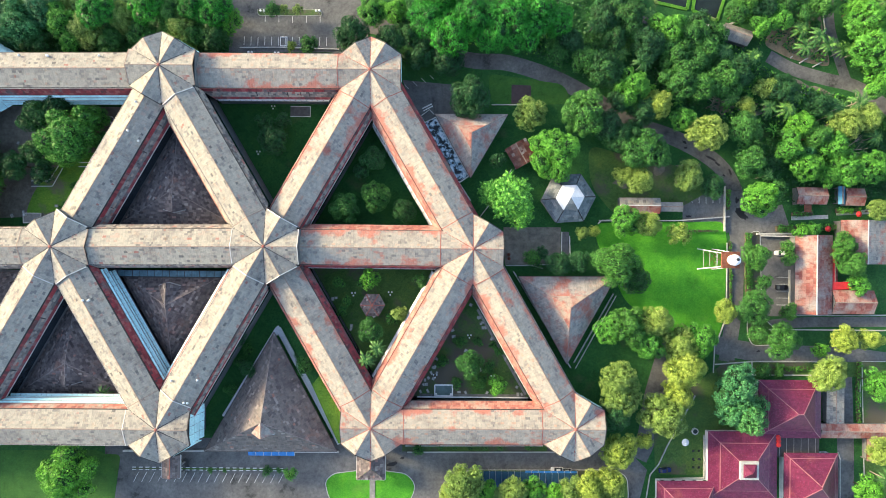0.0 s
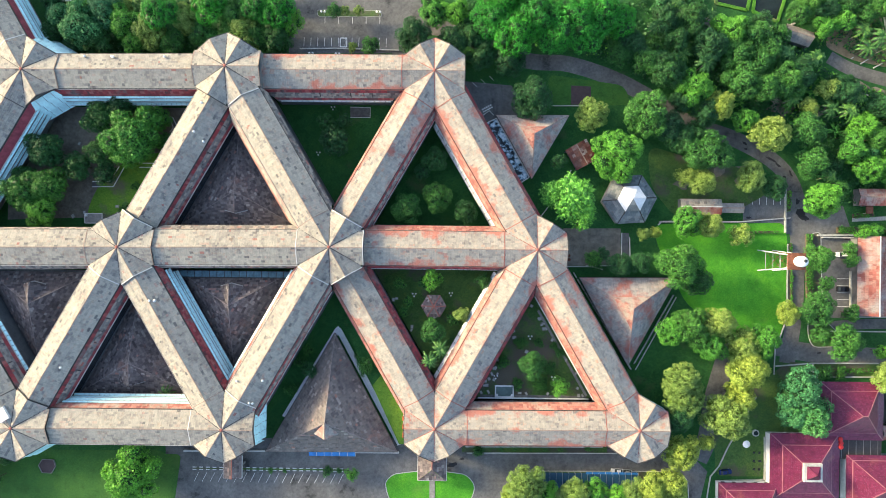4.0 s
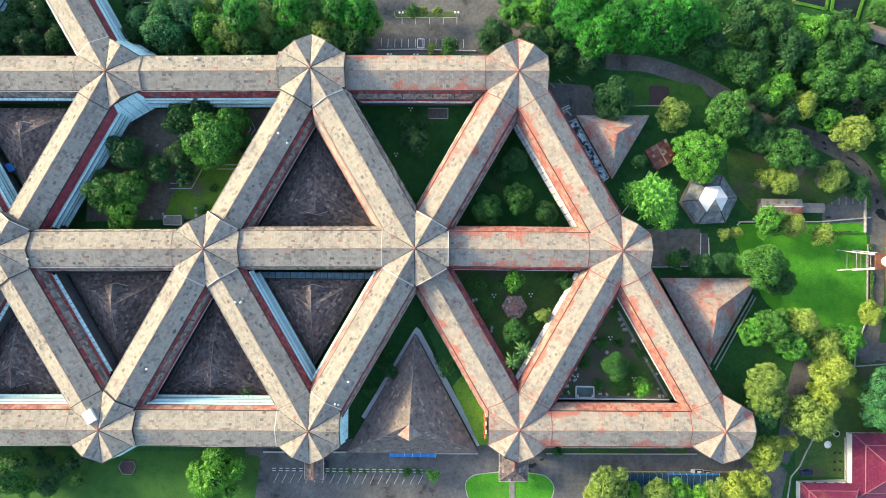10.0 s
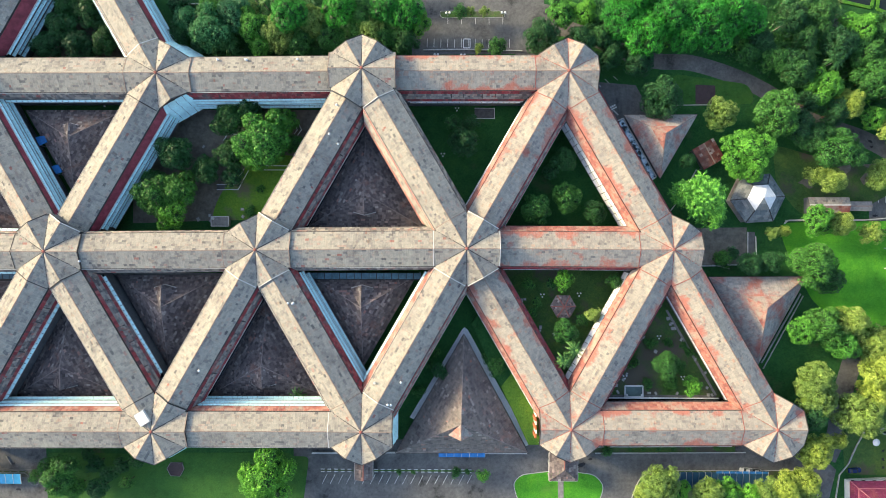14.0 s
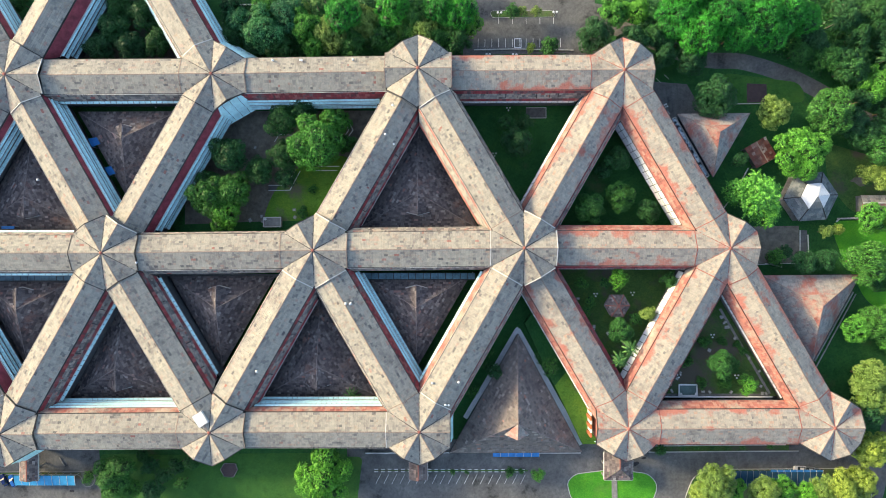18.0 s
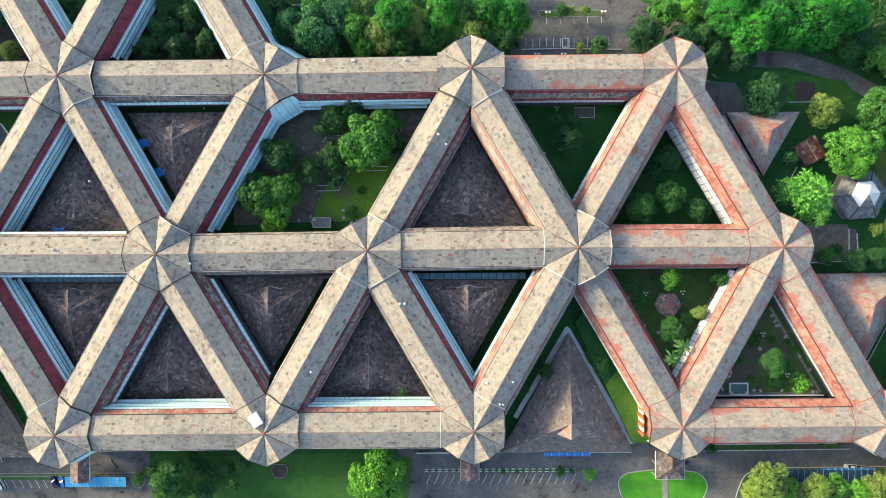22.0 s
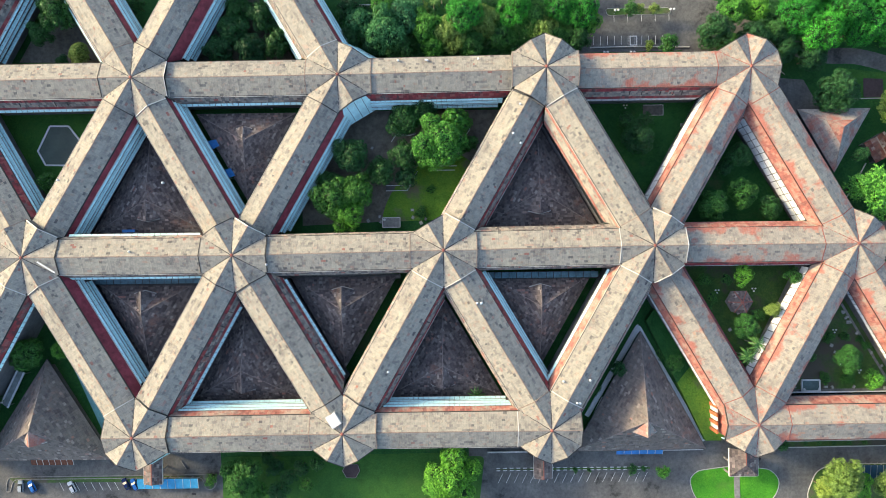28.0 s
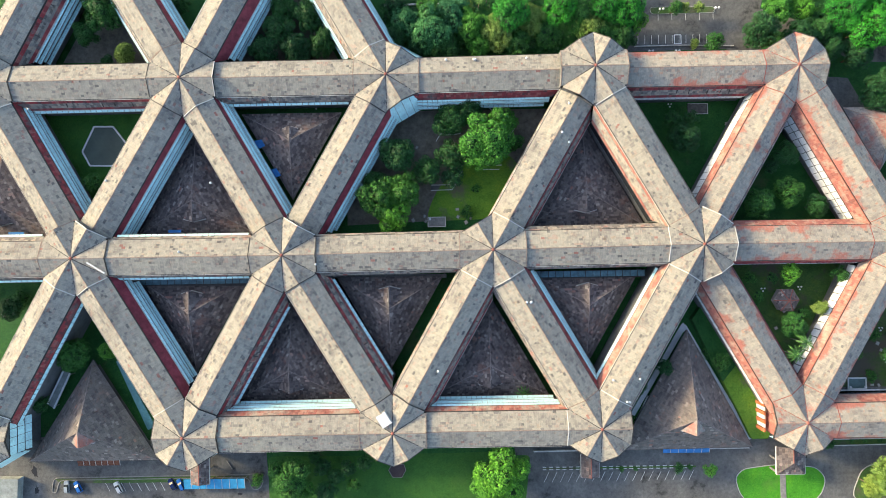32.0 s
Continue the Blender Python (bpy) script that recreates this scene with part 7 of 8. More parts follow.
edging(g, [(17.0, 52.0), (33.3, 52.2)], 0.3, 0.4)
edging(g, [(24.3, 28.9), (19.3, 19.7), (12.3, 10.5)], 0.3, 0.4)
edging(g, [(120.7, 60.3), (132.9, 56.0), (145.1, 52.4)], 0.3, 0.4)
edging(g, [(135.7, 86.9), (136.8, 78.8)], 0.3, 0.4)
edging(g, [(88.9, 82.8), (97.7, 80.5), (104.2, 82.5)], 0.5, 0.5)
structure("low_wall", g, m_kerb, "pale low garden walls and kerbs", "wall")
# drain lines in front of the west lot
g = Geo()
edging(g, rounded([(-286.1, -80.7), (-217.4, -80.5), (-212.3, -80.2), (-209.7, -82.7), (-211.4, -85.9), (-214.2, -85.9), (-215.4, -81.5), (-284.1, -81.6), (-285.2, -86.1), (-286.8, -86.0)], 2.0), 0.3, 0.18, True)
edging(g, [(-223.1, -75.3), (-221.1, -78.4)], 0.3, 0.4)
structure("kerb", g, m_concrete, "mossy grey kerb round the planting strip", "kerb")
lawn([(-285.7, -81.1), (-215.4, -80.9), (-215.0, -83.0), (-283.5, -82.8)], "planting strip of the west car park", m_court_grass, 0.07)
lawn([(-208.3, -74.1), (-114.1, -75.0), (-116.4, -94.2), (-207.8, -92.9)], "deep green lawn south of the wing", m_lawn_deep, 0.06, 2)
g = Geo()
g.prism([(-305.6, -79.8), (-297.0, -79.9), (-297.6, -91.6), (-305.8, -91.5)], 0, 2.8)
structure("flat_roof", g, m_pale_roof, "pale flat roof of a low building", "roof")

lawn([(-14.0, -70.3), (38.1, -69.8), (38.1, -72.5), (-14.0, -73.0)], "narrow planted strip along the south wing", m_court_grass, 0.06)
g = Geo()
a, b = (25.3, -7.7), (46.4, -42.5)
for i in range(15):
    p, q = (i + 0.06) / 15, (i + 0.86) / 15
    g.beam((a[0] + (b[0] - a[0]) * p, a[1] + (b[1] - a[1]) * p, 1.2), (a[0] + (b[0] - a[0]) * q, a[1] + (b[1] - a[1]) * q, 1.2), 0.35, 1.3)
structure("low_wall", g, m_flash, "white low wall panels beside the east wing", "wall")
# flat stained roof beside the north east wing
pts = [(-7.2, 44.5), (-3.0, 46.5), (8.8, 25.9), (5.4, 23.6)]
e = thing("flat_roof_annexe", pose(*pts[0], 0), "low annexe with a stained white and black flat roof", "annexe")
loc = [(p[0] - pts[0][0], p[1] - pts[0][1]) for p in pts]
g = Geo()
g.prism(loc, 0, 3.4)
m_stain, nt, bb = shader("stained_flat_roof", 0.8)
nt.links.new(ramp(nt, world_noise(nt, 0.55, 4, 0.7), [(0.45, (0.03, 0.035, 0.04)), (0.50, (0.26, 0.38, 0.46)), (0.55, (0.45, 0.58, 0.66)), (0.62, (0.70, 0.76, 0.79))]), bb.inputs["Base Color"])
part("slab", g, m_stain, e)
for i in range(4):
    g = Geo()
    g.beam((*loc[i], 3.8), (*loc[(i + 1) % 4], 3.8), 0.3, 0.5)
    part("parapet", g, m_flash, e)
g = Geo()
edging(g, [(-15.2, 57.4), (-6.9, 44.9)], 0.3, 2.5)
edging(g, [(5.3, 23.9), (9.6, 17.4)], 0.3, 2.5)
edging(g, [(-9.0, 47.3), (-5.3, 50.0), (-3.7, 48.4)], 0.25, 0.6)
structure("boundary_wall", g, m_flash, "white boundary wall beside the wing", "wall")

# glazed link roofs beside the middle wings, service roofs in the courts
def slab_roof(points, z, mat, label, name="link_roof", thick=0.3):
    cx, cy = sum(p[0] for p in points) / len(points), sum(p[1] for p in points) / len(points)
    e = thing(name, pose(cx, cy, 0), label, "flat roof")
    loc = [(p[0] - cx, p[1] - cy) for p in points]
    g = Geo()
    g.prism(loc, z - thick, z)
    part("deck", g, m_fascia if mat is m_blue_grey else mat, e)
    if mat is m_blue_grey:
        x0, x1 = min(p[0] for p in loc), max(p[0] for p in loc)
        y0, y1 = max(p[1] for p in loc if p[1] < 0), min(p[1] for p in loc if p[1] > 0)
        for k in range(16):
            g = Geo()
            g.box(x0 + (x1 - x0) * k / 16 + 0.12, x0 + (x1 - x0) * (k + 1) / 16 - 0.12, y0 + 0.3, y1 - 0.15, z - 0.1, z + 0.06 + 0.05 * (k % 3))
            part("pane", g, mat, e)
    for p in loc:
        g = Geo()
        g.box(p[0] * 0.97 - 0.1, p[0] * 0.97 + 0.1, p[1] * 0.9 - 0.1, p[1] * 0.9 + 0.1, 0, z - thick)
        part("post", g, m_steel, e)
    return e


slab_roof([(-115.0, -8.2), (-73.8, -8.2), (-73.8, -10.8), (-115.0, -10.7)], 8.0, m_blue_grey, "faded blue link roof between wing and hall")
slab_roof([(-249.7, -7.9), (-209.4, -8.6), (-209.4, -11.7), (-248.8, -11.1)], 8.0, m_blue_grey, "faded blue link roof between wing and hall")
slab_roof([(-183.4, -8.2), (-142.6, -8.8), (-142.6, -10.2), (-183.5, -9.5)], 5.0, m_concrete, "grey concrete link roof between wing and hall")
slab_roof([(-247.5, -12.2), (-245.9, -11.9), (-244.5, -14.9), (-246.3, -15.6)], 6.0, m_blue, "small blue sheet roof on the hall's edge", "service_roof")
slab_roof([(-209.8, 38.9), (-206.7, 39.4), (-205.5, 37.2), (-208.3, 35.9)], 6.0, m_blue, "small blue sheet roof on the hall's edge", "service_roof")
slab_roof([(-204.1, 28.7), (-201.7, 29.3), (-200.1, 26.7), (-202.3, 25.9)], 6.0, m_blue, "small blue sheet roof on the hall's edge", "service_roof")
slab_roof([(-261.0, -38.3), (-259.6, -37.9), (-247.3, -61.7), (-250.0, -63.0)], 3.0, m_teal, "narrow pale teal roof beside the west hall", "service_roof")
shed = slab_roof([(-278.3, -41.0), (-275.9, -41.7), (-281.9, -54.1), (-284.1, -52.5)], 5.3, m_pale_roof, "narrow dark flat roof of a service shed with white edge beams", "service_roof")
for p, q in (((1.75, 6.3), (-4.05, -5.2)), ((4.15, 5.6), (-1.85, -6.8))):
    g = Geo()
    g.beam((*p, 5.45), (*q, 5.45), 0.6, 0.35)
    part("edge_beam", g, m_white, shed, "white edge beam")
slab_roof([(-295.5, 8.3), (-290.1, 8.3), (-290.2, 7.3), (-295.5, 7.4)], 7.0, m_blue, "small blue sheet over the hall gutter", "service_roof")
slab_roof([(-239.5, 8.2), (-235.1, 8.2), (-235.1, 7.2), (-239.5, 7.2)], 7.0, m_blue, "small blue sheet over the hall gutter", "service_roof")

# gazebo in the garden court
gx, gy = (-24.9, -20.2)
e = thing("gazebo", pose(gx, gy, 0), "hexagonal gazebo with brown tiles and red hips", "gazebo")
for i in range(6):
    a, b = [(4.4 * math.cos(math.radians(60 * k)), 4.4 * math.sin(math.radians(60 * k)), 2.3) for k in (i, i + 1)]
    roof_face(e, "roof_slope", [a, b, (0, 0, 3.9)], m_roof_hall, random.Random(i), length=0.8, course=0.6)
    g = Geo()
    g.beam((a[0], a[1], 2.48), (0, 0, 4.08), 0.3, 0.2)
    part("hip_cap", g, m_ridge_red, e)
    g = Geo()
    g.tube((a[0] * 0.88, a[1] * 0.88, 0), (a[0] * 0.88, a[1] * 0.88, 2.4), 0.14, 0.12, 8)
    part("post", g, m_concrete, e)
g = Geo()
g.prism([(4.2 * math.cos(math.radians(60 * k)), 4.2 * math.sin(math.radians(60 * k))) for k in range(6)], 0, 0.25)
part("floor_slab", g, m_concrete, e)

# court floors
g = Geo()
g.prism([(-279.9, 69.4), (-248.0, 68.8), (-262.4, 100.1)], -0.2, 0.04)
g.prism([(-218.9, 69.2), (-180.1, 68.5), (-200.0, 103.1)], -0.2, 0.04)
structure("soil", g, m_soil, "dark shaded earth under the north court trees", "soil")
# courts on m_ground: their deep shade is put into the dark grass colour
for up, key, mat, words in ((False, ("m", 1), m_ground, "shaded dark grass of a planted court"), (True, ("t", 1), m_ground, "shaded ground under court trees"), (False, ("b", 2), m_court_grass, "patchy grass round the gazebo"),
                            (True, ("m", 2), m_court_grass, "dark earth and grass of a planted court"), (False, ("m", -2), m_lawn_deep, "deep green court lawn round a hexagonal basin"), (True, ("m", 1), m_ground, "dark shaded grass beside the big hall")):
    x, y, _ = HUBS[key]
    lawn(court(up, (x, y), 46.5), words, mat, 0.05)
# upper bank in dark m_ground, so the gap's shade sits in its colour
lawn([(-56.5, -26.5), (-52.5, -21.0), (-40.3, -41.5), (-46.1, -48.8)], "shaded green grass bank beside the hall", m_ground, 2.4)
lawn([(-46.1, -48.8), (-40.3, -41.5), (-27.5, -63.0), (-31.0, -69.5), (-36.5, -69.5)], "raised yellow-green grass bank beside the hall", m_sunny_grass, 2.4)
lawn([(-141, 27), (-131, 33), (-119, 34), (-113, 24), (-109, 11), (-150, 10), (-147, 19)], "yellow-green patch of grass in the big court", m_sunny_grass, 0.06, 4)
g = Geo()
g.prism([(-178, 50), (-101, 50), (-124, 11), (-178, 9)], -0.2, 0.04)
structure("soil", g, m_soil, "bare dark earth of the big court", "soil")
# pale-edged path in the big court
g = Geo()
edging(g, [(-147.8, 23.1), (-141.5, 23.1), (-138.1, 28.6)], 0.28, 0.14)
edging(g, [(-147.8, 21.2), (-140.1, 21.3), (-136.4, 28.2)], 0.28, 0.14)
edging(g, [(-124.8, 46.4), (-119.1, 46.4), (-117.4, 42.9), (-118.9, 40.9)], 0.28, 0.14)
edging(g, [(-123.8, 45.0), (-119.9, 45.0), (-118.9, 42.9), (-120.1, 41.3)], 0.28, 0.14)
edging(g, [(-130.9, 29.9), (-122.3, 29.9)], 0.28, 0.14)
edging(g, [(-130.9, 28.4), (-123.1, 28.4)], 0.28, 0.14)
edging(g, [(-145.7, 38.8), (-144.0, 41.5), (-139.1, 41.1), (-136.7, 41.7)], 0.28, 0.14)
edging(g, [(-126.7, 51.1), (-124.4, 48.6)], 0.28, 0.14)
structure("kerb", g, m_white, "white edging of the garden paths", "kerb")
path([(-147.8, 22.2), (-140.7, 22.3), (-137.2, 28.4)], 1.6, 0.1, "dark concrete garden path in the big court", m_asphalt)
path([(-124.4, 45.8), (-119.5, 45.6), (-118.3, 42.9)], 1.3, 0.1, "dark concrete garden path in the big court", m_asphalt)
path([(-130.9, 29.2), (-122.7, 29.3)], 1.2, 0.1, "dark concrete garden path in the big court", m_asphalt)
path([(-41.9, 43.5), (-29.7, 43.6)], 1.2, 0.14, "narrow garden path in the court")


def pump_house(x, y, w, d, label):
    e = thing("pump_house", pose(x, y, 0), label, "pump house")
    g = Geo()
    g.box(-w / 2, w / 2, -d / 2, d / 2, 0, 1.8)
    part("body", g, m_concrete, e)
    for a, b in (((-1, -1), (1, -1)), ((1, -1), (1, 1)), ((1, 1), (-1, 1)), ((-1, 1), (-1, -1))):
        g = Geo()
        g.beam((a[0] * w / 2, a[1] * d / 2, 2.0), (b[0] * w / 2, b[1] * d / 2, 2.0), 0.25, 0.3)
        part("parapet", g, m_flash, e)
    g = Geo()
    g.lathe((-w / 2 + 0.7, d / 2 - 0.7, 1.8), [(0.45, 0), (0.45, 0.8), (0.2, 1.0)], 12)
    part("tank", g, m_white, e, "small white round tank")


pump_house(*(-145.9, 9.7), 6.2, 3.4, "low concrete pump house with a pale rim")
px, py = (0.7, -50.8)
e = thing("garden_pool", pose(px, py, 0), "small garden pool with a white rim", "pool")
g = Geo()
g.box(-2.9, 2.9, -1.6, 1.6, 0, 0.45)
part("water", g, m_pool, e)
for a, b in (((-1, -1), (1, -1)), ((1, -1), (1, 1)), ((1, 1), (-1, 1)), ((-1, 1), (-1, -1))):
    g = Geo()
    g.beam((a[0] * 3.1, a[1] * 1.9, 0.6), (b[0] * 3.1, b[1] * 1.9, 0.6), 0.45, 0.6)
    part("rim", g, m_white, e)
for sx in (-2.6, 2.6):
    g = Geo()
    g.lathe((sx, -1.2, 0.6), [(0.25, 0), (0.45, 0.3), (0.4, 0.6)], 10)
    part("pot", g, m_white, e)

# paved edges of the pool court
g = Geo()
g.box(-8.8, 31.0, -53.4, -53.0, 0.0, 0.5)
structure("kerb", g, m_white, "white low wall along the pool court", "kerb")
path([(12.6, -21.6), (30.2, -52.2)], 0.9, 0.12, "pale concrete strip along the pool court")
path([(-8.0, -52.5), (30.2, -52.5)], 0.8, 0.12, "dark grating along the pool court", m_asphalt)

# hexagonal basins
for pts, words in (([(-268.9, 46.1), (-262.1, 46.0), (-257.1, 39.4), (-261.3, 31.9), (-270.6, 32.1), (-273.3, 37.2)], "hexagonal grey-green basin with white rim"), ([(-163.3, -77.4), (-159.2, -77.5), (-158.5, -79.7), (-159.9, -82.2), (-163.2, -82.1), (-164.6, -79.6)], "small dark hexagonal bed with thin concrete rim")):
    cx, cy = sum(p[0] for p in pts) / 6, sum(p[1] for p in pts) / 6
    e = thing("hexagonal_basin", pose(cx, cy, 0), words, "basin")
    loc = [(p[0] - cx, p[1] - cy) for p in pts]
    g = Geo()
    g.prism(loc, -0.3, 0.3)
    part("floor", g, m_pondfloor if "grey" in words else m_brown_pad, e)
    for i in range(6):
        g = Geo()
        g.beam((*loc[i], 0.55), (*loc[(i + 1) % 6], 0.55), 0.55 if "grey" in words else 0.16, 0.5)
        part("rim", g, m_white if "grey" in words else m_concrete, e)


def stool_set(x, y):
    e = thing("stool_set", pose(x, y, 0), "three small white concrete garden stools", "stools", "garden stools")
    for k in range(3):
        g = Geo()
        a = math.radians(120 * k + 30)
        g.lathe((0.62 * math.cos(a), 0.62 * math.sin(a), 0), [(0.22, 0), (0.29, 0.2), (0.29, 0.42), (0.24, 0.48)], 10)
        part("stool", g, m_white, e)


for p in [(-32.0, -16.4), (-18.8, -16.0), (9.8, -31.2), (-2.4, -45.6), (18.3, -45.8), (11.4, -42.6), (-17.5, 40.7), (-61.5, 50.5), (-66.6, 34.1)]:
    stool_set(*p)
for p in [(-303.3, -21.4), (-188.6, 51.9)]:
    stool_set(*p)


def slab(x, y, w, d, turn):
    e = thing("paving_slab", pose(x, y, 0, 0, 0, turn), "square grey concrete slab in the garden", "slab", "garden slabs")
    g = Geo()
    g.box(-w / 2, w / 2, -d / 2, d / 2, 0.0, 0.32)
    part("stone", g, m_concrete, e)
    g = Geo()
    g.box(-w / 2 + 0.15, w / 2 - 0.15, -d / 2 + 0.15, d / 2 - 0.15, 0.32, 0.38)
    part("cover", g, m_kerb, e)


slab_rng = random.Random(8)
EXTRA_SLABS = [(-1.8, -39.6), (-3.1, -42.6), (-3.8, -44.6), (-4.8, -46.4), (-6.0, -47.2), (-6.6, -48.8), (-7.6, -51.3), (13.0, -24.7), (13.9, -26.8), (14.7, -28.2), (17.8, -32.1), (22.8, -39.3), (26.4, -44.0), (27.0, -49.4), (28.8, -52.0), (27.4, -52.0), (8.6, -51.5), (16.3, -51.5), (6.9, -34.1), (8.6, -36.5), (9.8, -38.9), (4.4, -31.3), (2.0, -28.0), (14.1, -43.2), (-17.0, -40.5), (-18.4, -43.5), (-19.4, -46.2), (-20.9, -42.5), (-40.0, -24.4), (-37.5, -32.1), (-41.7, -21.4), (-27.7, -30.4), (-24.7, -24.2)]
for p in [(-39.5, -18.3), (-38.3, -17.9), (-32.7, -28.0), (-32.9, -29.2), (4.0, -31.5), (-2.5, -42.5), (-1.8, -44.6), (-3.0, -46.6), (-5.6, -48.7), (-5.0, -51.1), (6.2, -51.4), (10.2, -20.0), (13.2, -24.5), (14.5, -26.3), (15.5, -28.1), (3.7, -29.2)] + [(-138.3, 11.5), (-133.8, 10.9), (-150.2, 11.9), (-149.8, 10.1), (-154.3, 10.5), (-152.6, 36.7), (-148.1, 9.9), (-135.4, 9.5), (-138.5, 14.2)] + [(-50.1, 49.4), (-53.2, 53.6), (-58.3, 53.0), (-45.9, 34.4), (-19.6, 47.8)] + EXTRA_SLABS:
    slab(*p, slab_rng.uniform(0.9, 1.5), slab_rng.uniform(0.8, 1.3), slab_rng.choice((0, 60, -60)))
x, y = (-50.1, 49.4)
e = thing("garden_platform", pose(x - 1.5, y - 0.5, 0), "dark tiled garden platform with a thin white rim", "platform")
g = Geo()
g.box(-3.6, 3.6, -1.9, 1.9, 0.0, 0.45)
part("slab", g, m_asphalt, e)
for x0, x1, y0, y1 in ((-3.6, 3.6, 1.75, 1.9), (3.45, 3.6, -1.9, 1.75), (-3.6, 3.45, -1.9, -1.75)):
    g = Geo()
    g.box(x0, x1, y0, y1, 0.45, 0.6)
    part("rim", g, m_white, e)


# small things on the roofs
def roof_vent(x, y, z):
    e = thing("roof_vent", pose(x, y, z), "small white domed roof ventilator", "roof vent", "roof ventilators")
    g = Geo()
    g.tube((0, 0, -0.6), (0, 0, 0.35), 0.22, 0.22, 12)
    part("pipe", g, m_steel, e)
    g = Geo()
    g.lathe((0, 0, 0.35), [(0.34, 0), (0.42, 0.15), (0.37, 0.35), (0.2, 0.5), (0.06, 0.56)], 14)
    part("dome", g, m_white, e, "white dome", True)


def roof_z(x, y):
    """Height of the wing roof above a plan point."""
    best = (99.0, 18.0)
    for a, b in WINGS:
        p, q = Vector(HUBS[a][:2]), Vector(HUBS[b][:2])
        t = max(0.0, min(1.0, (Vector((x, y)) - p).dot(q - p) / (q - p).length_squared))
        off = (Vector((x, y)) - p.lerp(q, t)).length
        if off < best[0]:
            best = (off, min(HUBS[a][2], HUBS[b][2]) - 0.25 - DROPS.get((a, b), 0.0) - off * PITCH)
    return best[1]


for p in [(-101.2, 34.9), (-116.6, -17.7), (-79.8, -43.6), (-84.1, -51.0)] + [(-141.7, 63.1), (-132.4, 63.1), (-131.9, 63.0), (-114.9, 63.2)] + [(-83.1, -51.2), (-88.4, -43.9), (-115.0, -17.7), (-145.9, -40.0), (-101.4, 47.5), (-103.8, 37.9)] + [(-115.2, -17.9)] + [(-185.3, -4.3), (-229.9, 0.5)]:
    roof_vent(*p, roof_z(*p) + 0.15)
for p in [(-221.4, 23.5), (-282.2, 49.2), (-255.4, 24.6)]:
    roof_vent(*p, roof_z(*p) + 0.15)
x, y = (-163.7, -55.2)
e = thing("roof_box", pose(x, y, 20.5, 0, 0, 32), "flat white sheet box fixed on the roof hub", "roof box")
g = Geo()
g.box(-1.7, 1.7, -2.1, 2.1, 0.0, 0.7)
part("cover", g, m_white, e)
g = Geo()
g.box(-1.9, 1.9, -2.3, 2.3, -1.2, 0.0)
part("base", g, m_steel, e)
x, y = (-256.9, -4.3)
e = thing("roof_gutter_strip", pose(x, y, 20.3, 0, 0, -32), "long white metal strip lying on the roof hub", "metal strip")
g = Geo()
g.box(-3.4, 3.4, -0.25, 0.25, 0.0, 0.2)
part("strip", g, m_white, e)
# patio set of the magenta house
x, y = (87.0, -68.1)
e = thing("garden_umbrella", pose(x, y, 0), "white garden umbrella beside the lawn", "umbrella")
g = Geo()
g.lathe((0, 0, 2.1), [(1.35, 0), (0.9, 0.3), (0.1, 0.65)], 8)
part("canopy", g, m_white, e)
g = Geo()
g.tube((0, 0, 0), (0, 0, 2.2), 0.05, 0.04, 8)
part("pole", g, m_steel, e)
x, y = (91.1, -64.6)
e = thing("stone_well", pose(x, y, 0), "square stone well with dark water", "well")
g = Geo()
g.lathe((0, 0, 0), [(1.2, 0), (1.25, 0.7), (0.9, 0.75)], 8)
part("ring", g, m_kerb, e)
g = Geo()
g.lathe((0, 0, 0.7), [(0.85, 0), (0.85, 0.08)], 8)
part("water", g, m_water, e)
x, y = (91.6, -74.6)
for i, (sx, sy) in enumerate(((-1, 3), (1, 3), (-1, 0), (1, 0), (-1, -3), (1, -3))):
    e = thing("terrace_chair", pose(x + sx, y + sy, 0, 0, 0, 90 * i), "dark metal chair on the terrace", "chair", "terrace chairs")
    g = Geo()
    g.box(-0.35, 0.35, -0.35, 0.35, 0.4, 0.48)
    part("seat", g, m_dark, e)
    g = Geo()
    g.box(-0.35, 0.35, 0.3, 0.38, 0.48, 1.0)
    part("backrest", g, m_dark, e)
    for lx, ly in ((-0.3, -0.3), (0.3, -0.3), (-0.3, 0.3), (0.3, 0.3)):
        g = Geo()
        g.box(lx - 0.03, lx + 0.03, ly - 0.03, ly + 0.03, 0, 0.4)
        part("leg", g, m_dark, e)
g = Geo()
g.box(x - 3, x + 3, y - 5.5, y + 5.5, -0.1, 0.1)
structure("terrace", g, m_court_grass, "trodden dark grass terrace with chairs", "terrace")
# lamp posts on the lots
for p in [(-64.8, 83.8), (-45.1, 83.9)] + [(-68.9, 69.0), (-59.5, 68.9)]:
    e = thing("street_lamp", pose(*p, 0), "low garden lamp with twin white heads", "street lamp", "street lamps")
    g = Geo()
    g.tube((0, 0, 0), (0, 0, 3.2), 0.09, 0.06, 8)
    part("pole", g, m_steel, e)
    for s in (-0.6, 0.6):
        g = Geo()
        g.lathe((s, 0, 3.1), [(0.15, 0), (0.4, 0.2), (0.4, 0.5), (0.15, 0.7)], 10)
        part("globe", g, m_white, e)
        g = Geo()
        g.tube((0, 0, 3.1), (s, 0, 3.1), 0.04, 0.04, 6)
        part("arm", g, m_steel, e)
lawn([(-67.8, 85.7), (-45.0, 85.7), (-44.2, 83.6), (-67.2, 83.4)], "planted island on the north car park", m_court_grass, 0.12, 1.5, True)
e = thing("bay_marker", pose(*(-58.0, 74.1), 0), "white framed marker on the car park", "marker")
g = Geo()
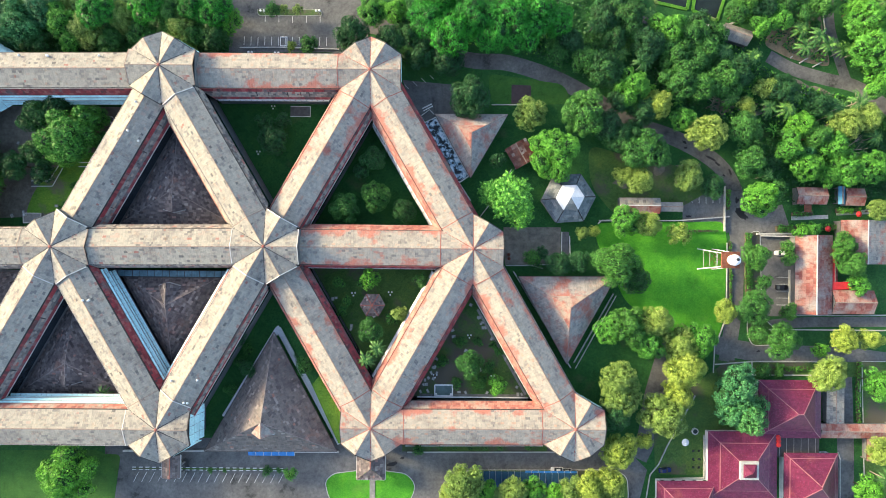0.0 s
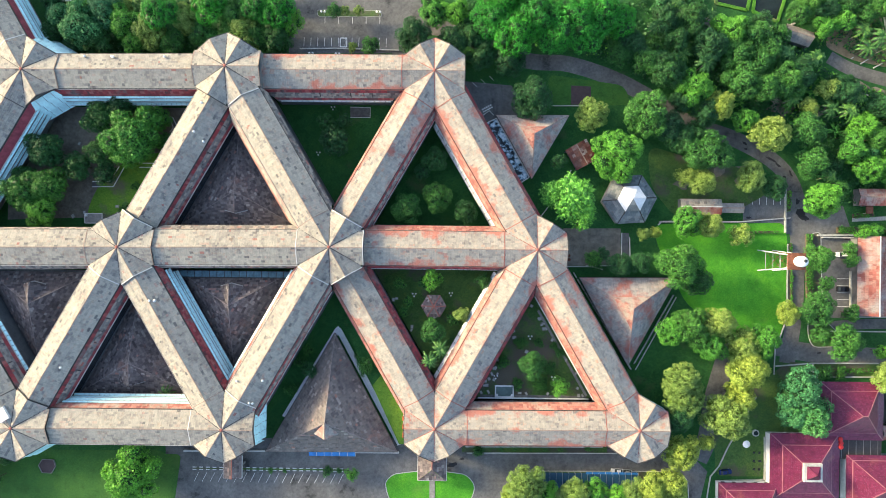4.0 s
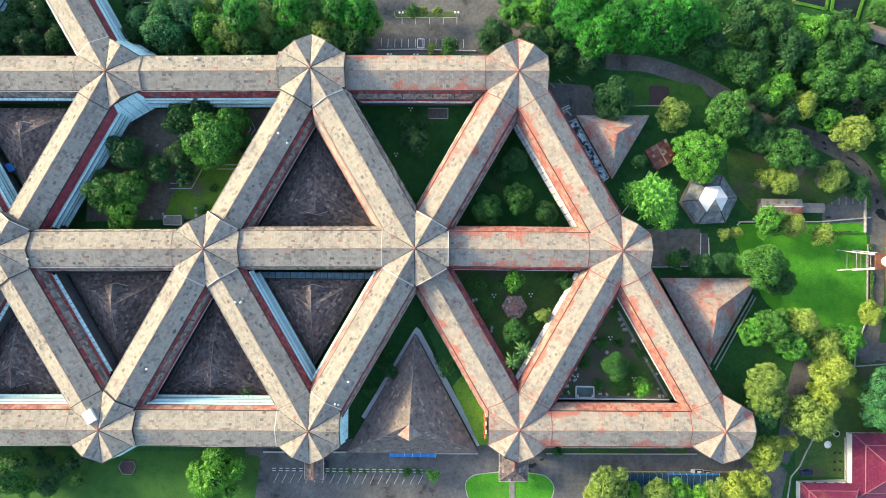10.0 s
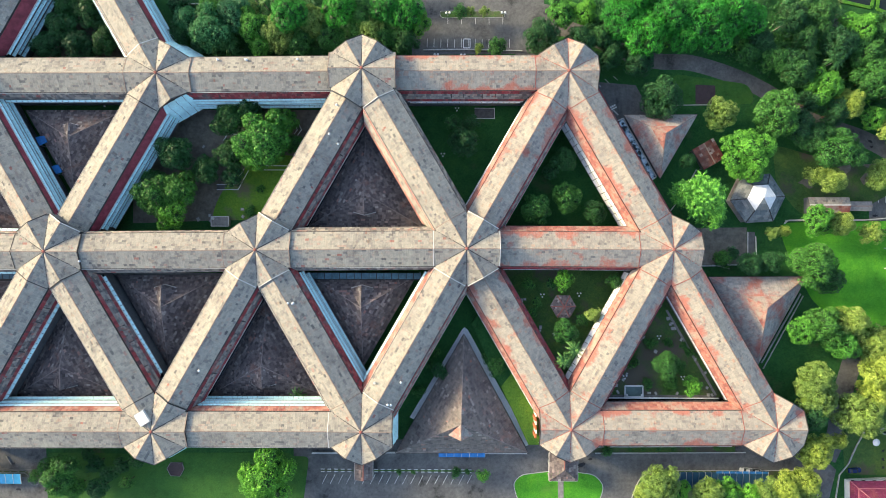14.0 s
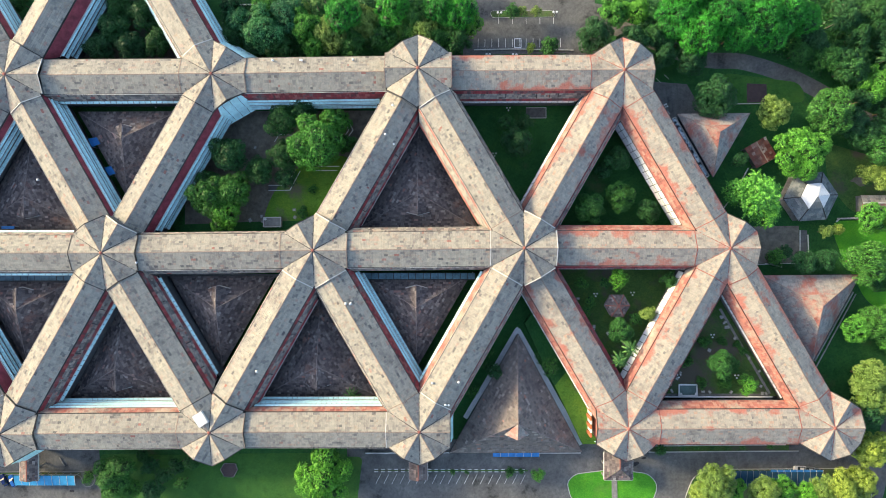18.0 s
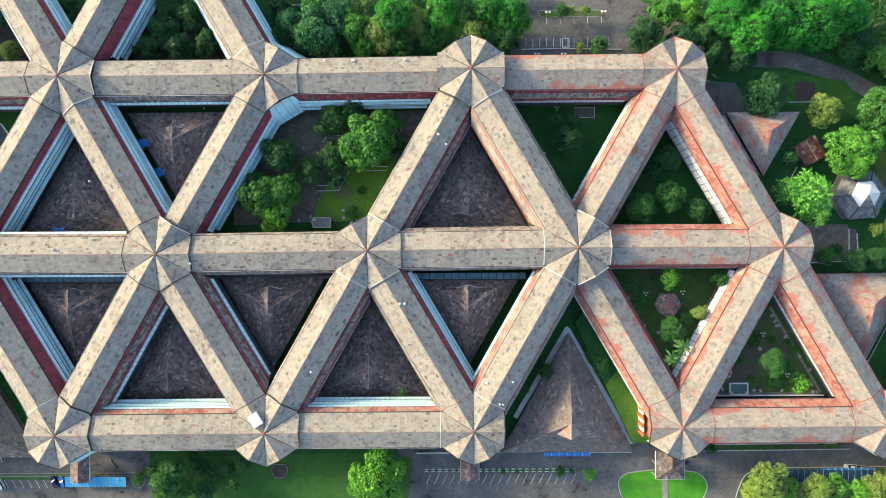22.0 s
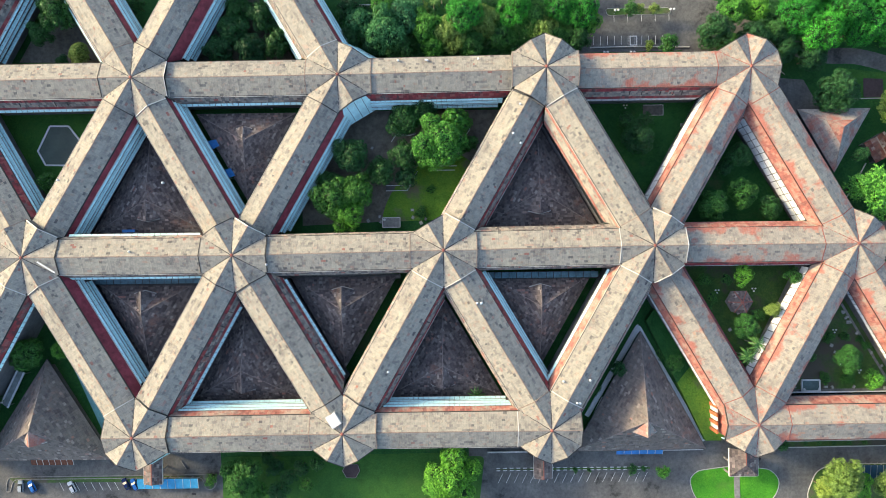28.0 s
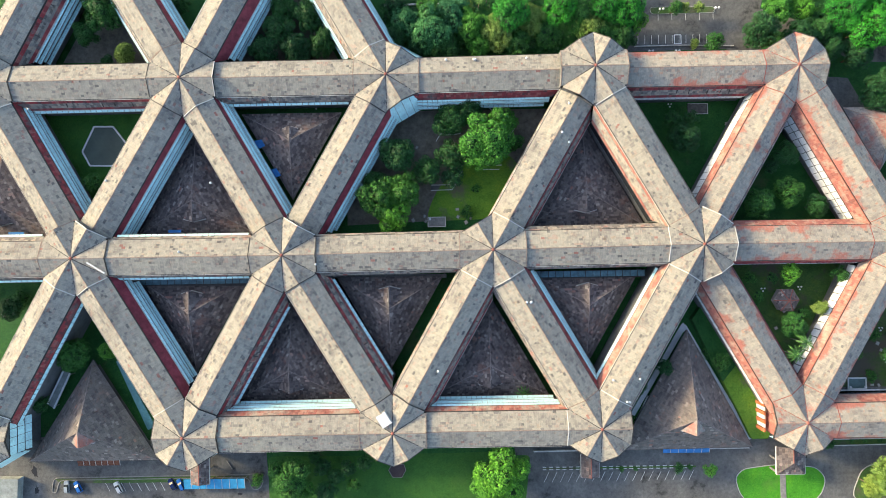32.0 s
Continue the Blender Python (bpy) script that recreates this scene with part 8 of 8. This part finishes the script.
edging(g, [(-1.2, -1.6), (1.2, -1.6), (1.2, 1.6), (-1.2, 1.6)], 0.25, 0.25, True)
part("frame", g, m_white, e)
# worn painted words on the yard, too faint to read
g = Geo()
bx, by = (-6.0, 50.6)
for i in range(2):
    for j in range(5):
        u, v = -1.8 + 0.8 * j, 0.5 - 0.9 * i
        c, s = math.cos(radians(28)), math.sin(radians(28))
        q = [(u, v), (u + 0.6, v), (u + 0.6, v + 0.5), (u, v + 0.5)]
        g.prism([(bx + c * p - s * r, by + s * p + c * r) for p, r in q], 0.0, 0.05)
structure("yard_marking", g, m_paint, "two faded rows of painted bars on asphalt", "road marking")


# ---- hedges, sheds and loose things by the houses ----
def hedge(points, width, height, label, seed):
    """A clipped hedge of many small leaves over a dark body."""
    r = np.random.RandomState(seed)
    e = thing("hedge", pose(*points[0], 0), label, "hedge", "hedges")
    ox, oy = points[0]
    g = Geo()
    verts, faces = [], []
    for a, b in zip(points, points[1:]):
        a, b = (a[0] - ox, a[1] - oy), (b[0] - ox, b[1] - oy)
        g.beam((*a, height * 0.8 - FALL * a[1]), (*b, height * 0.8 - FALL * b[1]), width * 0.8, height * 0.8 + 0.2)
        L = math.hypot(b[0] - a[0], b[1] - a[1])
        n = int(L * width * 26)
        t, u = r.rand(n), (r.rand(n) - 0.5) * width
        dx, dy = (b[0] - a[0]) / L, (b[1] - a[1]) / L
        lump = 0.16 * np.sin(t * L * 1.7) + 0.12 * np.sin(t * L * 0.6)
        p = np.stack([a[0] + (b[0] - a[0]) * t - dy * u * (1 + lump), a[1] + (b[1] - a[1]) * t + dx * u * (1 + lump), height * (0.85 + 0.25 * r.rand(n) + lump) - 0.3 * (np.abs(u) / width) - FALL * (a[1] + (b[1] - a[1]) * t)], axis=1)
        d = r.normal(size=(n, 3)) * 0.2
        d[:, 2] *= 0.4
        q = r.normal(size=(n, 3)) * 0.2
        k = len(verts)
        verts += np.stack([p - d, p + q, p + d], axis=1).reshape(-1, 3).tolist()
        faces += [(k + 3 * i, k + 3 * i + 1, k + 3 * i + 2) for i in range(n)]
    part("hedge_core", g, m_bark, e)
    me = bpy.data.meshes.new("leaves")
    me.from_pydata(verts, [], faces)
    me.materials.append(m_leaf["b"])
    part("leaves", me, None, e)


hedge([(109.4, 6.9), (109.3, -6.9), (109.6, -22.4)], 2.2, 1.2, "clipped green hedge between lane and car park", 1)
hedge([(101.9, 22.3), (102.0, 15.0)], 1.6, 1.0, "low hedge beside the lane wall", 2)
hedge([(103.1, 3.6), (103.3, -23.2)], 1.0, 0.7, "narrow green hedge along the lane fence", 3)
hedge([(119.5, 8.4), (133.3, 8.8), (141.1, 9.1)], 2.4, 1.3, "flowering hedge in front of the red-roofed house", 4)
hedge([(141.0, 15.0), (149.6, 15.4)], 2.0, 1.3, "bushy hedge between the small houses", 5)
hedge([(125.2, 13.6), (132.5, 14.1)], 1.8, 1.1, "low hedge before the small brown house", 6)
hedge([(85.6, 7.3), (98.8, 7.4)], 1.0, 0.7, "low hedge between car park and lawn", 7)
hedge([(112.5, -41.9), (133.8, -41.7)], 1.4, 0.6, "low planting behind the garden wall", 8)
hedge([(150.1, -39.1), (149.3, -49.2), (149.7, -63.5)], 1.6, 0.6, "grassy hedge along the lane kerb", 9)
g = Geo()
edging(g, [(100.9, 23.5), (101.0, 7.3)], 0.35, 1.0)
edging(g, [(125.2, 12.2), (138.4, 12.9)], 1.4, 0.15)
edging(g, [(141.4, 14.2), (154.7, 14.9)], 1.6, 0.15)
edging(g, [(112.6, 6.5), (125.2, 6.7)], 0.6, 0.9)
edging(g, [(124.5, -6.3), (124.7, -23.0)], 0.35, 0.9)
edging(g, [(125.7, 5.5), (125.9, -23.0)], 1.4, 0.12)
structure("low_wall", g, m_kerb, "pale walls and walkways round the small car park", "wall")
slab_roof([(136.2, -0.9), (138.6, -0.5), (138.9, -11.4), (136.5, -12.5)], 4.0, m_tarp, "bright red lean-to sheet beside the house", "lean_to_roof")
slab_roof([(137.5, -10.5), (144.3, -10.2), (143.9, -12.8), (136.8, -13.1)], 4.2, m_tarp, "bright red lean-to sheet beside the house", "lean_to_roof")
slab_roof([(128.3, 17.1), (130.8, 17.1), (130.8, 14.3), (128.4, 14.3)], 2.6, m_rust, "small rusty porch roof of the brown house", "lean_to_roof")


def parasol(x, y, mat, label):
    e = thing("parasol", pose(x, y, 0), label, "parasol", "parasols")
    g = Geo()
    g.tube((0, 0, 0), (0, 0, 2.5), 0.05, 0.04, 8)
    part("pole", g, m_steel, e)
    g = Geo()
    g.lathe((0, 0, 2.0), [(1.1, 0.0), (1.06, 0.06), (0.55, 0.34), (0.05, 0.56)], 8)
    part("canopy", g, mat, e)


parasol(*(148.2, 13.8), m_tarp, "red garden parasol by the small house")
parasol(*(137.2, 8.4), m_tarp, "red garden parasol by the red-roofed house")


def dead_branches(x, y, size, turn, seed):
    """Bleached boughs, each forking into thinner twigs."""
    r = random.Random(seed)
    e = thing("dead_branches", pose(x, y, 3.2, 0, 0, turn), "bleached bare branches of a dead tree", "dead tree", "dead boughs")
    g = Geo()
    g.tube((-size * 0.6, 0, -3.2), (0, 0, 1.2), 0.28, 0.18, 7)
    part("trunk", g, m_dead, e)
    for k in range(7):
        a = r.uniform(-0.9, 0.9)
        tip = Vector((size * r.uniform(0.7, 1.2) * math.cos(a), size * r.uniform(0.7, 1.2) * math.sin(a), r.uniform(1.0, 2.6)))
        g = Geo()
        g.tube((0, 0, 1.1), tuple(tip), 0.14, 0.06, 5)
        for j in range(5):
            f = tip * r.uniform(0.4, 0.95) + Vector((0, 0, 0.5))
            b = a + r.uniform(-0.9, 0.9)
            g.tube(tuple(f), (f.x + size * 0.4 * math.cos(b), f.y + size * 0.4 * math.sin(b), f.z + r.uniform(-0.2, 0.5)), 0.06, 0.025, 4)
        part("bough", g, m_dead, e)


dead_branches(*(140.1, 36.0), 7.5, 15, 1)
dead_branches(*(140.0, 46.8), 9.0, 20, 2)
dead_branches(*(92.3, 54.6), 3.0, 0, 3)
# felled palm trunks on the sunlit strip
for k, (a, b) in enumerate([((127.5, 68.1), (130.3, 69.8)), ((132.2, 66.7), (135.4, 68.4)), ((124.2, 69.9), (125.0, 70.5))]):
    e = thing("felled_trunk", pose(*a, 0), "pale felled palm trunk lying on bare earth", "tree trunk", "felled trunks")
    g = Geo()
    g.tube((0, 0, 0.25), (b[0] - a[0], b[1] - a[1], 0.25), 0.25, 0.18, 8)
    part("log", g, m_flash, e)
for p in [(102.4, 54.5), (104.8, 59.8), (106.5, 52.1), (108.9, 56.1), (99.3, 58.1), (100.0, 51.6), (120.4, 41.6), (116.8, 43.6)]:
    tree(*p, tree_rng.uniform(2.0, 2.8), "n")


# yard behind the middle east hub
g = Geo()
g.prism([(21.7, 8.0), (42.3, 8.2), (42.4, -5.2), (22.3, -5.4)], -0.3, 0.062)
structure("soil", g, m_soil, "bare brown yard beside the east hub", "soil")
path([(44.1, 6.6), (44.0, 1.9), (44.4, -3.6)], 2.4, 0.12, "dark asphalt garden path", m_asphalt)
g = Geo()
edging(g, [(42.7, 6.6), (42.6, -4.0)], 0.3, 0.3)
edging(g, [(45.5, 5.0), (45.8, -4.0)], 0.3, 0.3)
edging(g, [(30.0, -5.4), (42.4, -5.2)], 0.3, 0.5)
edging(g, [(55.7, 9.6), (56.9, 10.8), (65.4, 11.1)], 0.4, 0.4)
structure("kerb", g, m_flash, "white kerbs of the garden path", "kerb")
for p in [(23.6, -1.8), (23.7, -3.2)]:
    e = thing("rain_barrel", pose(*p, 0), "dark red rain barrel beside the wall", "barrel", "rain barrels")
    g = Geo()
    g.lathe((0, 0, 0), [(0.5, 0.0), (0.62, 0.4), (0.6, 1.0), (0.5, 1.2)], 14)
    part("body", g, m_skirt_plain, e)
    g = Geo()
    g.lathe((0, 0, 1.2), [(0.52, 0.0), (0.45, 0.05), (0.05, 0.08)], 14)
    part("lid", g, m_rust, e, "brown lid")
tree(*(-116.4, -51.5), 3.2, "p")
for p, r, k in (((31.0, -2.3), 2.6, "a"), ((35.0, -0.8), 2.2, "d"), ((48.8, 6.0), 2.4, "y"), ((52.8, 6.7), 2.0, "y")):
    tree(*p, r, k)
